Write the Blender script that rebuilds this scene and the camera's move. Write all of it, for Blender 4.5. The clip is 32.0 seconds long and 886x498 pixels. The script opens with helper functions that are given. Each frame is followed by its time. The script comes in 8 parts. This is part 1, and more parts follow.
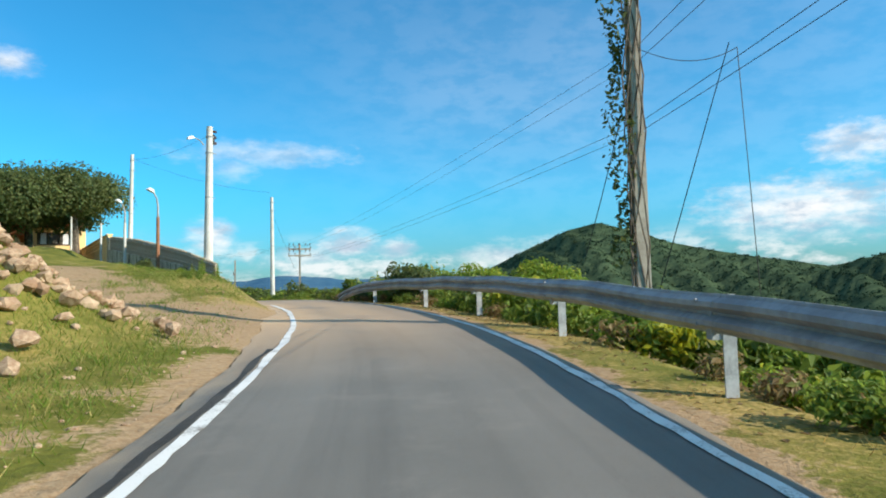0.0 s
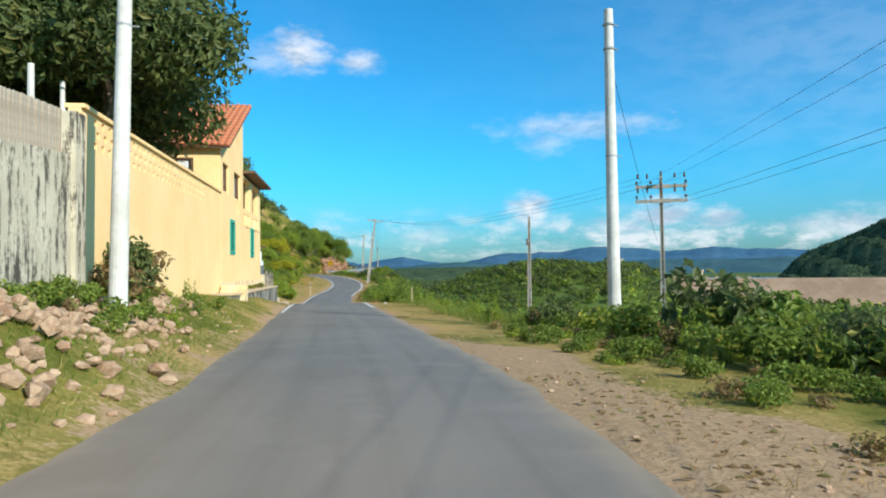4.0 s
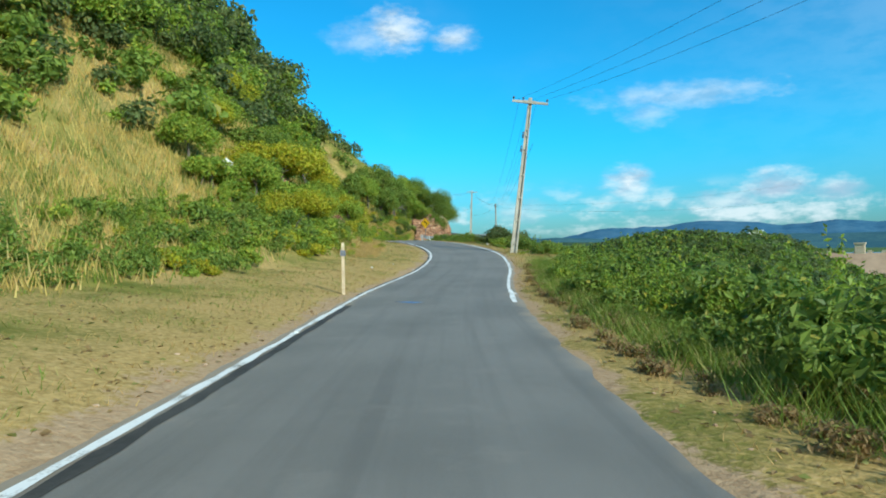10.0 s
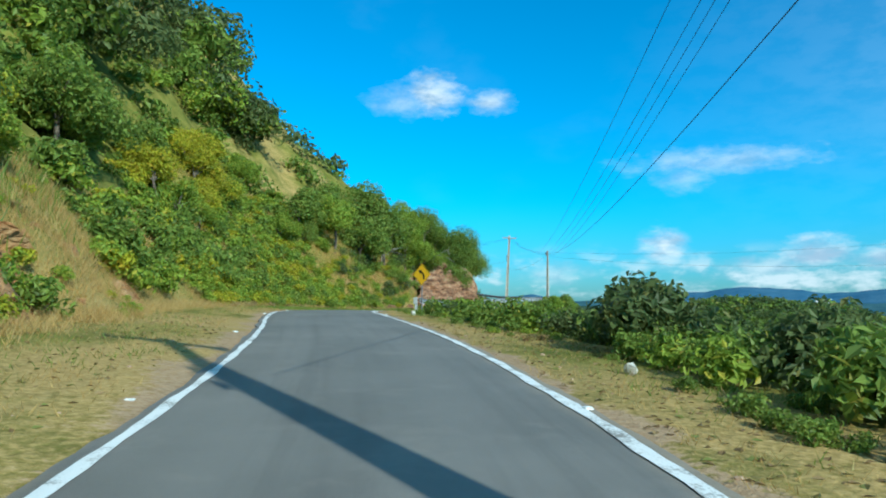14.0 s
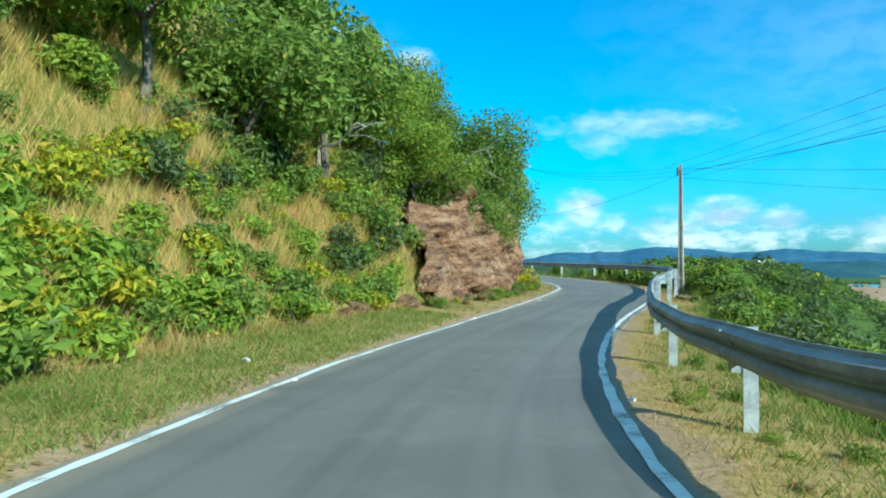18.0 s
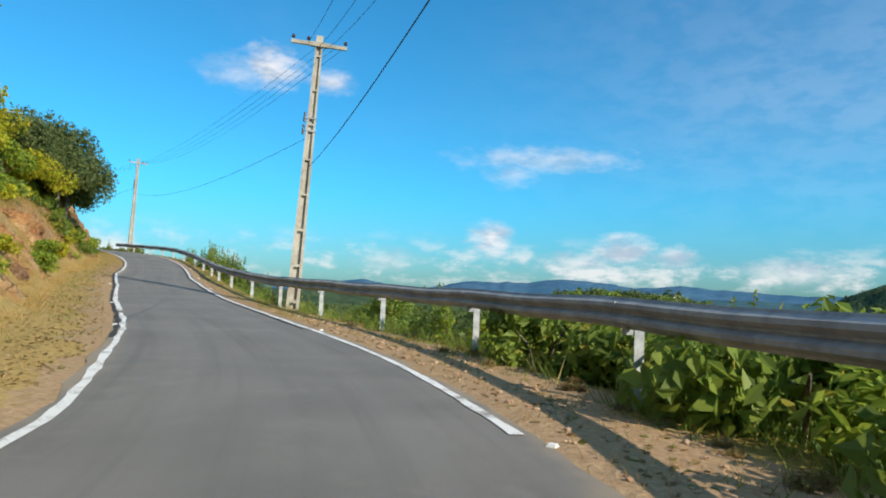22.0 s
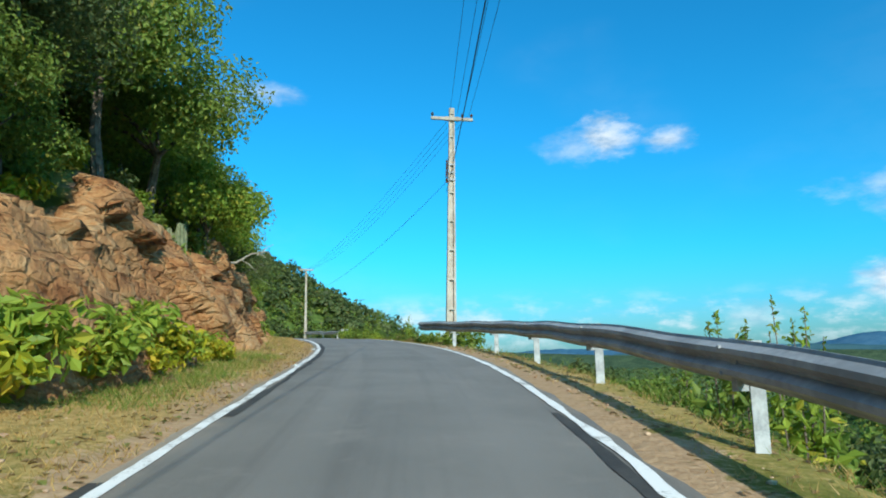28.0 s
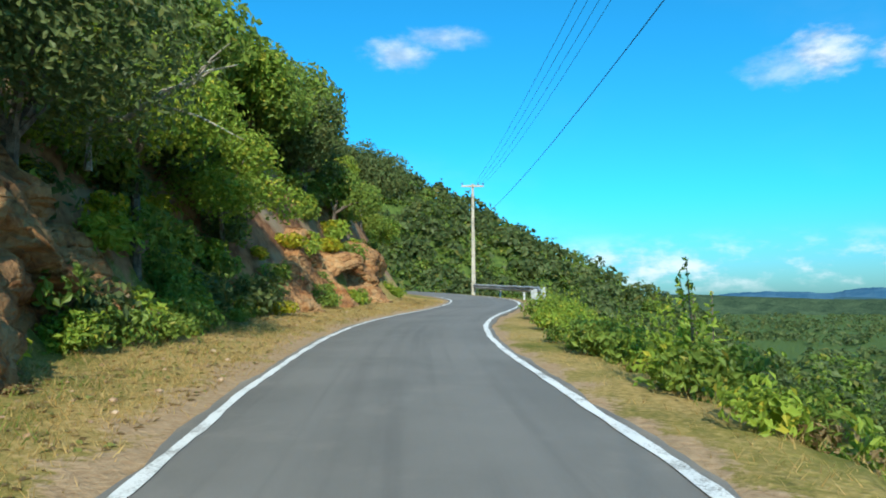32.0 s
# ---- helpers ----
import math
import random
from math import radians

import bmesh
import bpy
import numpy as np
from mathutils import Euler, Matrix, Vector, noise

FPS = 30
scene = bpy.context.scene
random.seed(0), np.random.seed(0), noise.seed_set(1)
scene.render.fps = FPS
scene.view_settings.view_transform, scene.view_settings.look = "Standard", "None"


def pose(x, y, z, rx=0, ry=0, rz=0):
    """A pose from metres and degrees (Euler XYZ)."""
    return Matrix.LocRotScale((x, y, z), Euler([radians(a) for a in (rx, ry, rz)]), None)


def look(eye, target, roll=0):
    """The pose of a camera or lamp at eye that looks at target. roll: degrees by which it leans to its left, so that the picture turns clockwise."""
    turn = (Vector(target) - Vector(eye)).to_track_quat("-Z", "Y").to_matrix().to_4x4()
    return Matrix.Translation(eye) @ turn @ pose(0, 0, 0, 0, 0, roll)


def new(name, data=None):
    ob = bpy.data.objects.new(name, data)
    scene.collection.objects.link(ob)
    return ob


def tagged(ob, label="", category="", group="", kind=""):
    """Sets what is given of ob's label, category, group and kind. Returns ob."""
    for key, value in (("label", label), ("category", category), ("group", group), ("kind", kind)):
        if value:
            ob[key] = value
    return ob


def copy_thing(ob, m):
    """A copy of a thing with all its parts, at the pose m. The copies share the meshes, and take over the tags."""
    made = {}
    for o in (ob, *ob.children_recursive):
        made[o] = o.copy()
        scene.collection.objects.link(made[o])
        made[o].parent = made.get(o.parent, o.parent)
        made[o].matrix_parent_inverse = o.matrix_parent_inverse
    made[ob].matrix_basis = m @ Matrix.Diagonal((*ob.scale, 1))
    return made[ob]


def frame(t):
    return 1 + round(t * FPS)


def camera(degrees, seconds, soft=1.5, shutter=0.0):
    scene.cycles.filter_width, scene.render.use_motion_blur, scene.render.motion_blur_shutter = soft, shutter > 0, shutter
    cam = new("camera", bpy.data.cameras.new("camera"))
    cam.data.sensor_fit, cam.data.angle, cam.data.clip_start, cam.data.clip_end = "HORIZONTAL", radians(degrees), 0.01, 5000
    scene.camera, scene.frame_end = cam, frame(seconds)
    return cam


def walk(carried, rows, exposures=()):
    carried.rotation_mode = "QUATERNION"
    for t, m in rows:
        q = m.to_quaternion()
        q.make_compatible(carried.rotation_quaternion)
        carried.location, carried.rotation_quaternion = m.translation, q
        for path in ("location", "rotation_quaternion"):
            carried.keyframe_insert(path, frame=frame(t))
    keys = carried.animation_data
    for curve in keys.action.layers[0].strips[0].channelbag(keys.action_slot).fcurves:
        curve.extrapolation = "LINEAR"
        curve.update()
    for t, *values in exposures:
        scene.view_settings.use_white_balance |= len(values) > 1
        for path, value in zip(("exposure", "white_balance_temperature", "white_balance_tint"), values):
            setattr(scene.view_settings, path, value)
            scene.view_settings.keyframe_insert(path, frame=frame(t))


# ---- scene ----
cam = camera(65.8, 32.0, soft=1.9)
PATH = [
    (0, (-0.000, -0.000, 1.088), (1.283, 1.529, 1.216), -1.5),
    (0.5, (2.597, 3.634, 1.204), (3.795, 5.230, 1.337), -2.6),
    (1, (5.032, 7.204, 1.569), (6.126, 8.874, 1.687), -1.6),
    (1.5, (6.953, 10.849, 1.760), (7.944, 12.581, 1.892), -1.7),
    (2, (8.727, 14.410, 1.861), (9.616, 16.199, 1.953), -2.6),
    (2.5, (10.267, 17.975, 1.892), (11.047, 19.814, 1.992), -1.7),
    (3, (11.549, 21.589, 1.987), (12.225, 23.469, 2.079), -1.0),
    (3.5, (12.580, 25.187, 2.020), (13.161, 27.100, 2.066), -0.9),
    (4, (13.411, 28.872, 2.036), (13.899, 30.810, 2.097), -0.8),
    (4.5, (14.000, 32.563, 1.995), (14.407, 34.521, 2.050), -1.5),
    (5, (14.589, 36.318, 1.946), (14.881, 38.296, 1.987), -0.3),
    (5.5, (14.951, 40.170, 1.879), (15.142, 42.161, 1.914), 0.0),
    (6, (15.162, 44.108, 1.807), (15.294, 46.103, 1.844), -0.3),
    (6.5, (15.299, 48.129, 1.745), (15.422, 50.124, 1.789), -1.5),
    (7, (15.612, 52.223, 1.730), (15.764, 54.216, 1.767), -0.6),
    (7.5, (15.851, 56.271, 1.746), (16.021, 58.264, 1.749), -0.6),
    (8, (16.153, 60.294, 1.681), (16.342, 62.285, 1.709), 0.8),
    (8.5, (16.502, 64.318, 1.463), (16.696, 66.308, 1.421), 0.0),
    (9, (16.761, 68.442, 1.284), (16.961, 70.431, 1.219), 0.3),
    (9.5, (17.176, 72.600, 1.051), (17.374, 74.590, 1.027), -0.4),
    (10, (17.547, 76.800, 0.911), (17.759, 78.788, 0.907), -1.0),
    (10.5, (18.012, 81.024, 0.816), (18.270, 83.005, 0.891), -1.1),
    (11, (18.507, 85.278, 0.815), (18.782, 87.255, 0.931), -2.3),
    (11.5, (18.999, 89.561, 0.856), (19.294, 91.537, 0.962), -1.1),
    (12, (19.622, 93.853, 0.932), (19.965, 95.820, 1.041), 0.4),
    (12.5, (20.395, 98.054, 1.024), (20.796, 100.008, 1.170), 0.1),
    (13, (21.198, 102.255, 1.227), (21.581, 104.209, 1.415), 0.3),
    (13.5, (21.855, 106.450, 1.420), (22.128, 108.423, 1.604), -0.1),
    (14, (22.156, 110.749, 1.751), (22.273, 112.738, 1.921), 0.5),
    (14.5, (22.174, 115.131, 2.041), (22.135, 117.125, 2.189), 0.4),
    (15, (21.838, 119.565, 2.245), (21.692, 121.554, 2.398), 0.1),
    (15.5, (21.328, 124.016, 2.424), (21.132, 126.001, 2.563), -0.0),
    (16, (20.769, 128.466, 2.555), (20.579, 130.454, 2.664), 0.0),
    (16.5, (20.288, 132.901, 2.617), (20.161, 134.896, 2.683), 0.2),
    (17, (20.063, 137.303, 2.649), (20.051, 139.300, 2.738), 0.5),
    (17.5, (20.198, 141.653, 2.663), (20.355, 143.646, 2.730), 0.2),
    (18, (20.670, 145.887, 2.645), (21.014, 147.856, 2.701), 0.2),
    (18.5, (21.565, 149.949, 2.604), (22.092, 151.879, 2.620), 0.1),
    (19, (22.889, 153.769, 2.436), (23.596, 155.638, 2.515), -0.6),
    (19.5, (24.473, 157.493, 2.475), (25.348, 159.289, 2.570), 0.5),
    (20, (26.375, 161.059, 2.568), (27.350, 162.800, 2.708), 0.9),
    (20.5, (28.430, 164.604, 2.681), (29.446, 166.321, 2.811), 1.0),
    (21, (30.437, 168.202, 2.738), (31.401, 169.949, 2.874), 2.0),
    (21.5, (32.152, 171.928, 2.788), (32.980, 173.745, 2.901), 1.7),
    (22, (33.429, 175.807, 2.863), (34.023, 177.712, 3.000), 2.4),
    (22.5, (34.172, 179.809, 2.966), (34.521, 181.773, 3.114), 2.6),
    (23, (34.440, 183.827, 3.076), (34.548, 185.819, 3.213), 2.5),
    (23.5, (34.286, 187.785, 3.135), (34.163, 189.776, 3.270), 1.6),
    (24, (33.672, 191.766, 3.275), (33.396, 193.741, 3.435), 1.5),
    (24.5, (33.002, 195.782, 3.407), (32.698, 197.752, 3.569), 0.9),
    (25, (32.392, 199.783, 3.563), (32.103, 201.754, 3.744), -0.1),
    (25.5, (31.809, 203.708, 3.819), (31.528, 205.678, 4.016), 0.0),
    (26, (31.308, 207.577, 4.092), (31.119, 209.560, 4.273), 0.0),
    (26.5, (30.952, 211.395, 4.315), (30.798, 213.384, 4.495), 0.0),
    (27, (30.560, 215.130, 4.540), (30.320, 217.110, 4.765), -0.3),
    (27.5, (30.058, 218.747, 4.768), (29.718, 220.699, 5.075), -1.4),
    (28, (29.249, 222.200, 5.240), (28.849, 224.140, 5.555), -1.0),
    (28.5, (28.289, 225.665, 5.599), (27.834, 227.600, 5.861), -0.9),
    (29, (27.457, 229.156, 5.910), (26.942, 231.079, 6.154), -1.0),
    (29.5, (26.458, 232.602, 6.169), (25.886, 234.512, 6.384), -0.0),
    (30, (25.356, 236.000, 6.349), (24.714, 237.890, 6.530), 0.8),
    (30.5, (24.076, 239.332, 6.554), (23.376, 241.200, 6.758), 0.9),
    (31, (22.669, 242.648, 6.743), (21.896, 244.489, 6.917), 0.4),
    (31.5, (21.101, 245.936, 6.926), (20.243, 247.740, 7.083), 0.2),
    (32, (19.299, 249.160, 7.136), (18.381, 250.935, 7.287), -0.4),
]
walk(cam, [(t, look(eye, target, roll)) for t, eye, target, roll in PATH],
     exposures=[(0, 0.35, 6800, 10), (2.5, 0.28, 6600, 10), (4, 0.22, 6350, 10), (6.5, -0.02, 5750, 7), (8, 0.0, 5150, -5), (9, 0.16, 5700, -2), (10, 0.22, 6000, -1), (12, 0.2, 5550, -4), (13, 0.16, 5500, -5), (17, 0.4, 5750, -7), (18, 0.5, 5500, -10), (19, 0.4, 5450, -10), (20, 0.42, 5600, -5),
                (22, 0.2, 6850, 13), (23.5, 0.25, 6950, 13), (25.5, 0.25, 6300, 8), (28, 0.22, 6000, 3), (30, 0.28, 6550, 6), (31, 0.34, 6650, 7), (32, 0.38, 6150, 4)])

# ---- light ----
SUN_DIR = Vector((0.53, -0.85, 0.55)).normalized()      # towards the sun: behind the car, to its right
world = bpy.data.worlds.new("sky")
scene.world = world
world.use_nodes = True


class Nodes:
    """Small helper to write node trees."""

    def __init__(self, tree):
        self.tree = tree
        tree.nodes.clear()

    def add(self, kind, **settings):
        n = self.tree.nodes.new(kind)
        for key, value in settings.items():
            if key == "ins":
                for name, v in value.items():
                    if isinstance(v, bpy.types.NodeSocket):
                        self.tree.links.new(v, n.inputs[name])
                    else:
                        n.inputs[name].default_value = v
            else:
                setattr(n, key, value)
        return n

    def math(self, op, a, b=0.0, c=0.0, clamp=False):
        n = self.tree.nodes.new("ShaderNodeMath")
        n.operation, n.use_clamp = op, clamp
        for i, v in enumerate((a, b, c)):
            if isinstance(v, bpy.types.NodeSocket):
                self.tree.links.new(v, n.inputs[i])
            else:
                n.inputs[i].default_value = v
        return n.outputs[0]

    def vmath(self, op, a, b=(0, 0, 0), scale=1.0):
        n = self.tree.nodes.new("ShaderNodeVectorMath")
        n.operation = op
        for i, v in enumerate((a, b)):
            if isinstance(v, bpy.types.NodeSocket):
                self.tree.links.new(v, n.inputs[i])
            else:
                n.inputs[i].default_value = v
        if op == "SCALE":
            if isinstance(scale, bpy.types.NodeSocket):
                self.tree.links.new(scale, n.inputs["Scale"])
            else:
                n.inputs["Scale"].default_value = scale
        return n

    def noise(self, vec, scale, detail=4.0, rough=0.55):
        n = self.add("ShaderNodeTexNoise", ins={"Vector": vec, "Scale": scale, "Detail": detail, "Roughness": rough})
        return n.outputs["Fac"]

    def ramp(self, fac, stops):
        n = self.tree.nodes.new("ShaderNodeValToRGB")
        self.tree.links.new(fac, n.inputs[0])
        el = n.color_ramp.elements
        while len(el) < len(stops):
            el.new(0.5)
        for e, (p, c) in zip(el, stops):
            e.position, e.color = p, (*c, 1) if len(c) == 3 else c
        return n.outputs[0]

    def span(self, v, a, b, lo=0.0, hi=1.0):
        n = self.add("ShaderNodeMapRange", ins={"Value": v, "From Min": a, "From Max": b, "To Min": lo, "To Max": hi})
        n.interpolation_type = "SMOOTHSTEP"
        return n.outputs[0]

    def mix(self, fac, a, b, kind="RGBA", blend="MIX"):
        n = self.tree.nodes.new("ShaderNodeMix")
        n.data_type, n.blend_type = kind, blend
        pick = {"RGBA": (0, 6, 7, 2), "FLOAT": (0, 2, 3, 0)}[kind]
        for i, v in zip(pick[:3], (fac, a, b)):
            if isinstance(v, bpy.types.NodeSocket):
                self.tree.links.new(v, n.inputs[i])
            else:
                n.inputs[i].default_value = (*v, 1) if isinstance(v, tuple) and len(v) == 3 else v
        return n.outputs[pick[3]]

    def link(self, a, b):
        self.tree.links.new(a, b)


def make_sky():
    t = Nodes(world.node_tree)
    sky = t.add("ShaderNodeTexSky", sky_type="NISHITA", sun_disc=False, sun_elevation=math.asin(SUN_DIR.z),
                sun_rotation=math.atan2(SUN_DIR.x, SUN_DIR.y), air_density=1.0, dust_density=0.8, ozone_density=2.5)
    co = t.add("ShaderNodeTexCoord").outputs["Generated"]
    sep = t.add("ShaderNodeSeparateXYZ", ins={"Vector": co})
    up = sep.outputs["Z"]
    az = t.math("ARCTAN2", sep.outputs["X"], sep.outputs["Y"])
    flat = t.add("ShaderNodeCombineXYZ", ins={"X": az, "Y": t.math("MULTIPLY", up, 2.2), "Z": 0.0}).outputs[0]
    # a bank of small cumulus over the horizon, all round
    puff = t.noise(flat, 17.0, 6.0, 0.6)
    big = t.noise(flat, 3.2, 2.0, 0.5)
    dens = t.math("ADD", t.math("MULTIPLY", puff, 0.7), t.math("MULTIPLY", big, 0.42))
    band = t.math("MULTIPLY", t.span(up, 0.0, 0.035), t.span(up, 0.10, 0.04))
    total = t.math("MULTIPLY", t.math("MULTIPLY", t.span(dens, 0.50, 0.70), band), 0.8)
    # clouds added overhead, out of view, to whiten the sky's fill light
    high = t.math("MULTIPLY", t.span(t.noise(co, 3.4, 6.0, 0.6), 0.47, 0.62), t.span(up, 0.52, 0.66))
    total = t.math("MAXIMUM", total, t.math("MULTIPLY", high, 0.85))
    # single clouds: direction, width, height; ragged edges, greyer feet
    rag = t.math("SUBTRACT", t.noise(flat, 30.0, 6.0, 0.62), 0.5)
    foot = t.span(puff, 0.36, 0.6)
    for a, z, w, h, amount in SKY_CLOUDS:
        off = t.vmath("MULTIPLY", t.vmath("SUBTRACT", flat, (a, 2.2 * z, 0)).outputs[0], (1 / w, 1 / (2.2 * h), 0)).outputs[0]
        r = t.math("SUBTRACT", 1.0, t.vmath("LENGTH", off).outputs["Value"])
        body = t.math("ADD", r, t.math("MULTIPLY", rag, 1.7))
        near = t.math("MULTIPLY", t.span(body, -0.35, 1.05), t.span(r, -0.7, -0.1))
        total = t.math("MAXIMUM", total, t.math("MULTIPLY", near, amount))
    veil = t.math("MULTIPLY", t.span(t.noise(flat, 2.0, 3.0), 0.5, 0.8), 0.08)
    total = t.math("MAXIMUM", total, t.math("MULTIPLY", veil, t.span(up, 0.02, 0.1)))
    thin = t.vmath("LENGTH", t.vmath("MULTIPLY", t.vmath("SUBTRACT", flat, (0.95, 0.6, 0)).outputs[0], (1.3, 1.6, 0)).outputs[0]).outputs["Value"]
    total = t.math("MAXIMUM", total, t.math("MULTIPLY", t.span(thin, 1.0, 0.2), t.span(t.noise(flat, 2.6, 3.0), 0.2, 0.8, 0.06, 0.16)))
    lum = t.mix(foot, (3.6, 4.5, 5.6), (7.0, 7.2, 7.5))
    low = t.mix(t.span(up, 0.0, 0.16), SKY_TINT_LOW, SKY_TINT)
    tint = t.mix(1.0, sky.outputs[0], low, blend="MULTIPLY")
    col = t.mix(total, tint, lum)
    bg = t.add("ShaderNodeBackground", ins={"Color": col, "Strength": SKY_STRENGTH})
    out = t.add("ShaderNodeOutputWorld")
    t.link(bg.outputs[0], out.inputs[0])


SKY_STRENGTH = 0.115
SKY_TINT = (0.20, 1.08, 1.42)
SKY_TINT_LOW = (0.36, 0.76, 1.0)
SKY_CLOUDS = ((0.042, 0.303, 0.042, 0.030, 0.95), (-0.005, 0.292, 0.05, 0.022, 0.45), (0.128, 0.292, 0.034, 0.016, 0.8),
              (0.45, 0.200, 0.13, 0.020, 0.5), (0.40, 0.182, 0.04, 0.022, 0.4), (-0.54, 0.345, 0.05, 0.02, 0.7), (-0.475, 0.365, 0.06, 0.014, 0.5),
              (0.372, 0.085, 0.034, 0.028, 0.95), (0.56, 0.073, 0.05, 0.024, 0.95), (0.63, 0.066, 0.03, 0.018, 0.8), (0.50, 0.055, 0.06, 0.016, 0.7), (0.22, 0.05, 0.05, 0.018, 0.5),
              (1.19, 0.098, 0.14, 0.045, 0.95), (1.25, 0.175, 0.06, 0.03, 0.9), (0.78, 0.05, 0.08, 0.02, 0.7))
make_sky()
lamp = bpy.data.lights.new("sun", "SUN")
lamp.energy, lamp.angle, lamp.color = 5.0, radians(0.53), (1.0, 0.93, 0.80)
sun = new("sun", lamp)
sun.matrix_world = look(SUN_DIR * 50, (0, 0, 0))

# ---- materials ----


def material(name, build):
    m = bpy.data.materials.new(name)
    m.use_nodes = True
    t = Nodes(m.node_tree)
    out = t.add("ShaderNodeOutputMaterial")
    t.link(build(t), out.inputs["Surface"])
    return m


def surface(t, color, rough=0.8, metal=0.0, bump=None, strength=0.4, dist=0.02, spec=0.3):
    p = t.add("ShaderNodeBsdfPrincipled", ins={"Roughness": rough, "Metallic": metal, "Specular IOR Level": spec})
    if isinstance(color, bpy.types.NodeSocket):
        t.link(color, p.inputs["Base Color"])
    else:
        p.inputs["Base Color"].default_value = (*color, 1)
    if bump is not None:
        b = t.add("ShaderNodeBump", ins={"Height": bump, "Strength": strength, "Distance": dist})
        t.link(b.outputs[0], p.inputs["Normal"])
    return p.outputs[0]


def obj_co(t):
    return t.add("ShaderNodeTexCoord").outputs["Object"]


def plain(name, a, b, scale=6.0, rough=0.7, metal=0.0, fine=60.0, strength=0.25, spec=0.3):
    """A worn surface of one colour: blotches from a to b, fine grain as relief."""
    def build(t):
        co = obj_co(t)
        n = t.math("ADD", t.math("MULTIPLY", t.noise(co, scale, 5.0), 0.7), t.math("MULTIPLY", t.noise(co, scale * 7, 3.0), 0.3))
        return surface(t, t.mix(t.span(n, 0.36, 0.64), a, b), rough, metal, t.noise(co, fine, 3.0), strength, 0.01, spec)
    return material(name, build)


def foliage(name, dark, light, dry, dry_share=0.12):
    """Leaves: colour by leaf and by clump, some light shining through."""
    def build(t):
        rnd = t.add("ShaderNodeNewGeometry").outputs["Random Per Island"]
        ob = t.add("ShaderNodeObjectInfo").outputs["Random"]
        big = t.noise(obj_co(t), 0.9, 2.0)
        v = t.math("ADD", t.math("MULTIPLY", rnd, 0.55), t.math("ADD", t.math("MULTIPLY", big, 0.6), t.math("MULTIPLY", ob, 0.2)))
        col = t.mix(t.span(v, 0.25, 1.0), dark, light)
        col = t.mix(t.span(t.math("FRACT", t.math("MULTIPLY", rnd, 7.31)), 1.0 - dry_share, 1.0 - dry_share + 0.02), col, dry)
        p = surface(t, col, 0.5, 0.0, None, spec=0.25)
        tr = t.add("ShaderNodeBsdfTranslucent", ins={"Color": t.mix(0.5, col, light)})
        mx = t.add("ShaderNodeMixShader", ins={0: 0.46})
        t.link(p, mx.inputs[1])
        t.link(tr.outputs[0], mx.inputs[2])
        return mx.outputs[0]
    return material(name, build)


def ground_build(t):
    co = obj_co(t)
    dry = t.add("ShaderNodeAttribute", attribute_name="dry").outputs["Fac"]
    dirt = t.add("ShaderNodeAttribute", attribute_name="dirt").outputs["Fac"]
    rock = t.add("ShaderNodeAttribute", attribute_name="rock").outputs["Fac"]
    n1, n2, n3 = t.noise(co, 0.12, 4.0), t.noise(co, 1.1, 5.0, 0.6), t.noise(co, 14.0, 4.0, 0.7)
    green = t.mix(t.span(n2, 0.3, 0.7), (0.1, 0.108, 0.018), (0.215, 0.19, 0.042))
    straw = t.mix(t.span(n3, 0.3, 0.7), (0.27, 0.18, 0.06), (0.45, 0.31, 0.12))
    wet = t.math("ADD", t.math("ADD", t.math("MULTIPLY", n1, 0.8), t.math("MULTIPLY", n2, 0.5)), t.math("ADD", dry, -0.65))
    wet = t.math("ADD", wet, t.math("MULTIPLY", t.math("ADD", n3, -0.5), 0.5))
    col = t.mix(t.span(wet, 0.30, 0.75), green, straw)
    lush = t.mix(t.span(n2, 0.3, 0.7), (0.05, 0.085, 0.02), (0.1, 0.14, 0.03))
    col = t.mix(t.span(t.math("ADD", dry, t.math("MULTIPLY", n1, 0.3)), -0.12, -0.4), col, lush)
    soil = t.mix(t.span(n3, 0.25, 0.75), (0.29, 0.185, 0.1), (0.42, 0.29, 0.17))
    bare = t.math("ADD", dirt, t.math("MULTIPLY", t.math("ADD", t.math("ADD", n2, t.math("MULTIPLY", n3, 0.5)), -0.75), 1.4))
    col = t.mix(t.span(bare, 0.42, 0.62), col, soil)
    red = t.mix(t.span(t.noise(co, 2.2, 6.0, 0.65), 0.3, 0.7), (0.13, 0.05, 0.025), (0.38, 0.19, 0.09))
    red = t.mix(t.span(t.noise(co, 0.7, 3.0), 0.45, 0.7), red, (0.30, 0.22, 0.14))
    rocky = t.math("ADD", rock, t.math("MULTIPLY", t.math("ADD", n2, -0.5), 1.3))
    col = t.mix(t.span(rocky, 0.4, 0.6), col, red)
    height = t.math("ADD", t.math("MULTIPLY", n3, 0.5), t.math("MULTIPLY", t.noise(co, 4.0, 5.0, 0.65), 1.0))
    return surface(t, col, 0.95, 0, height, 0.5, 0.08, 0.1)


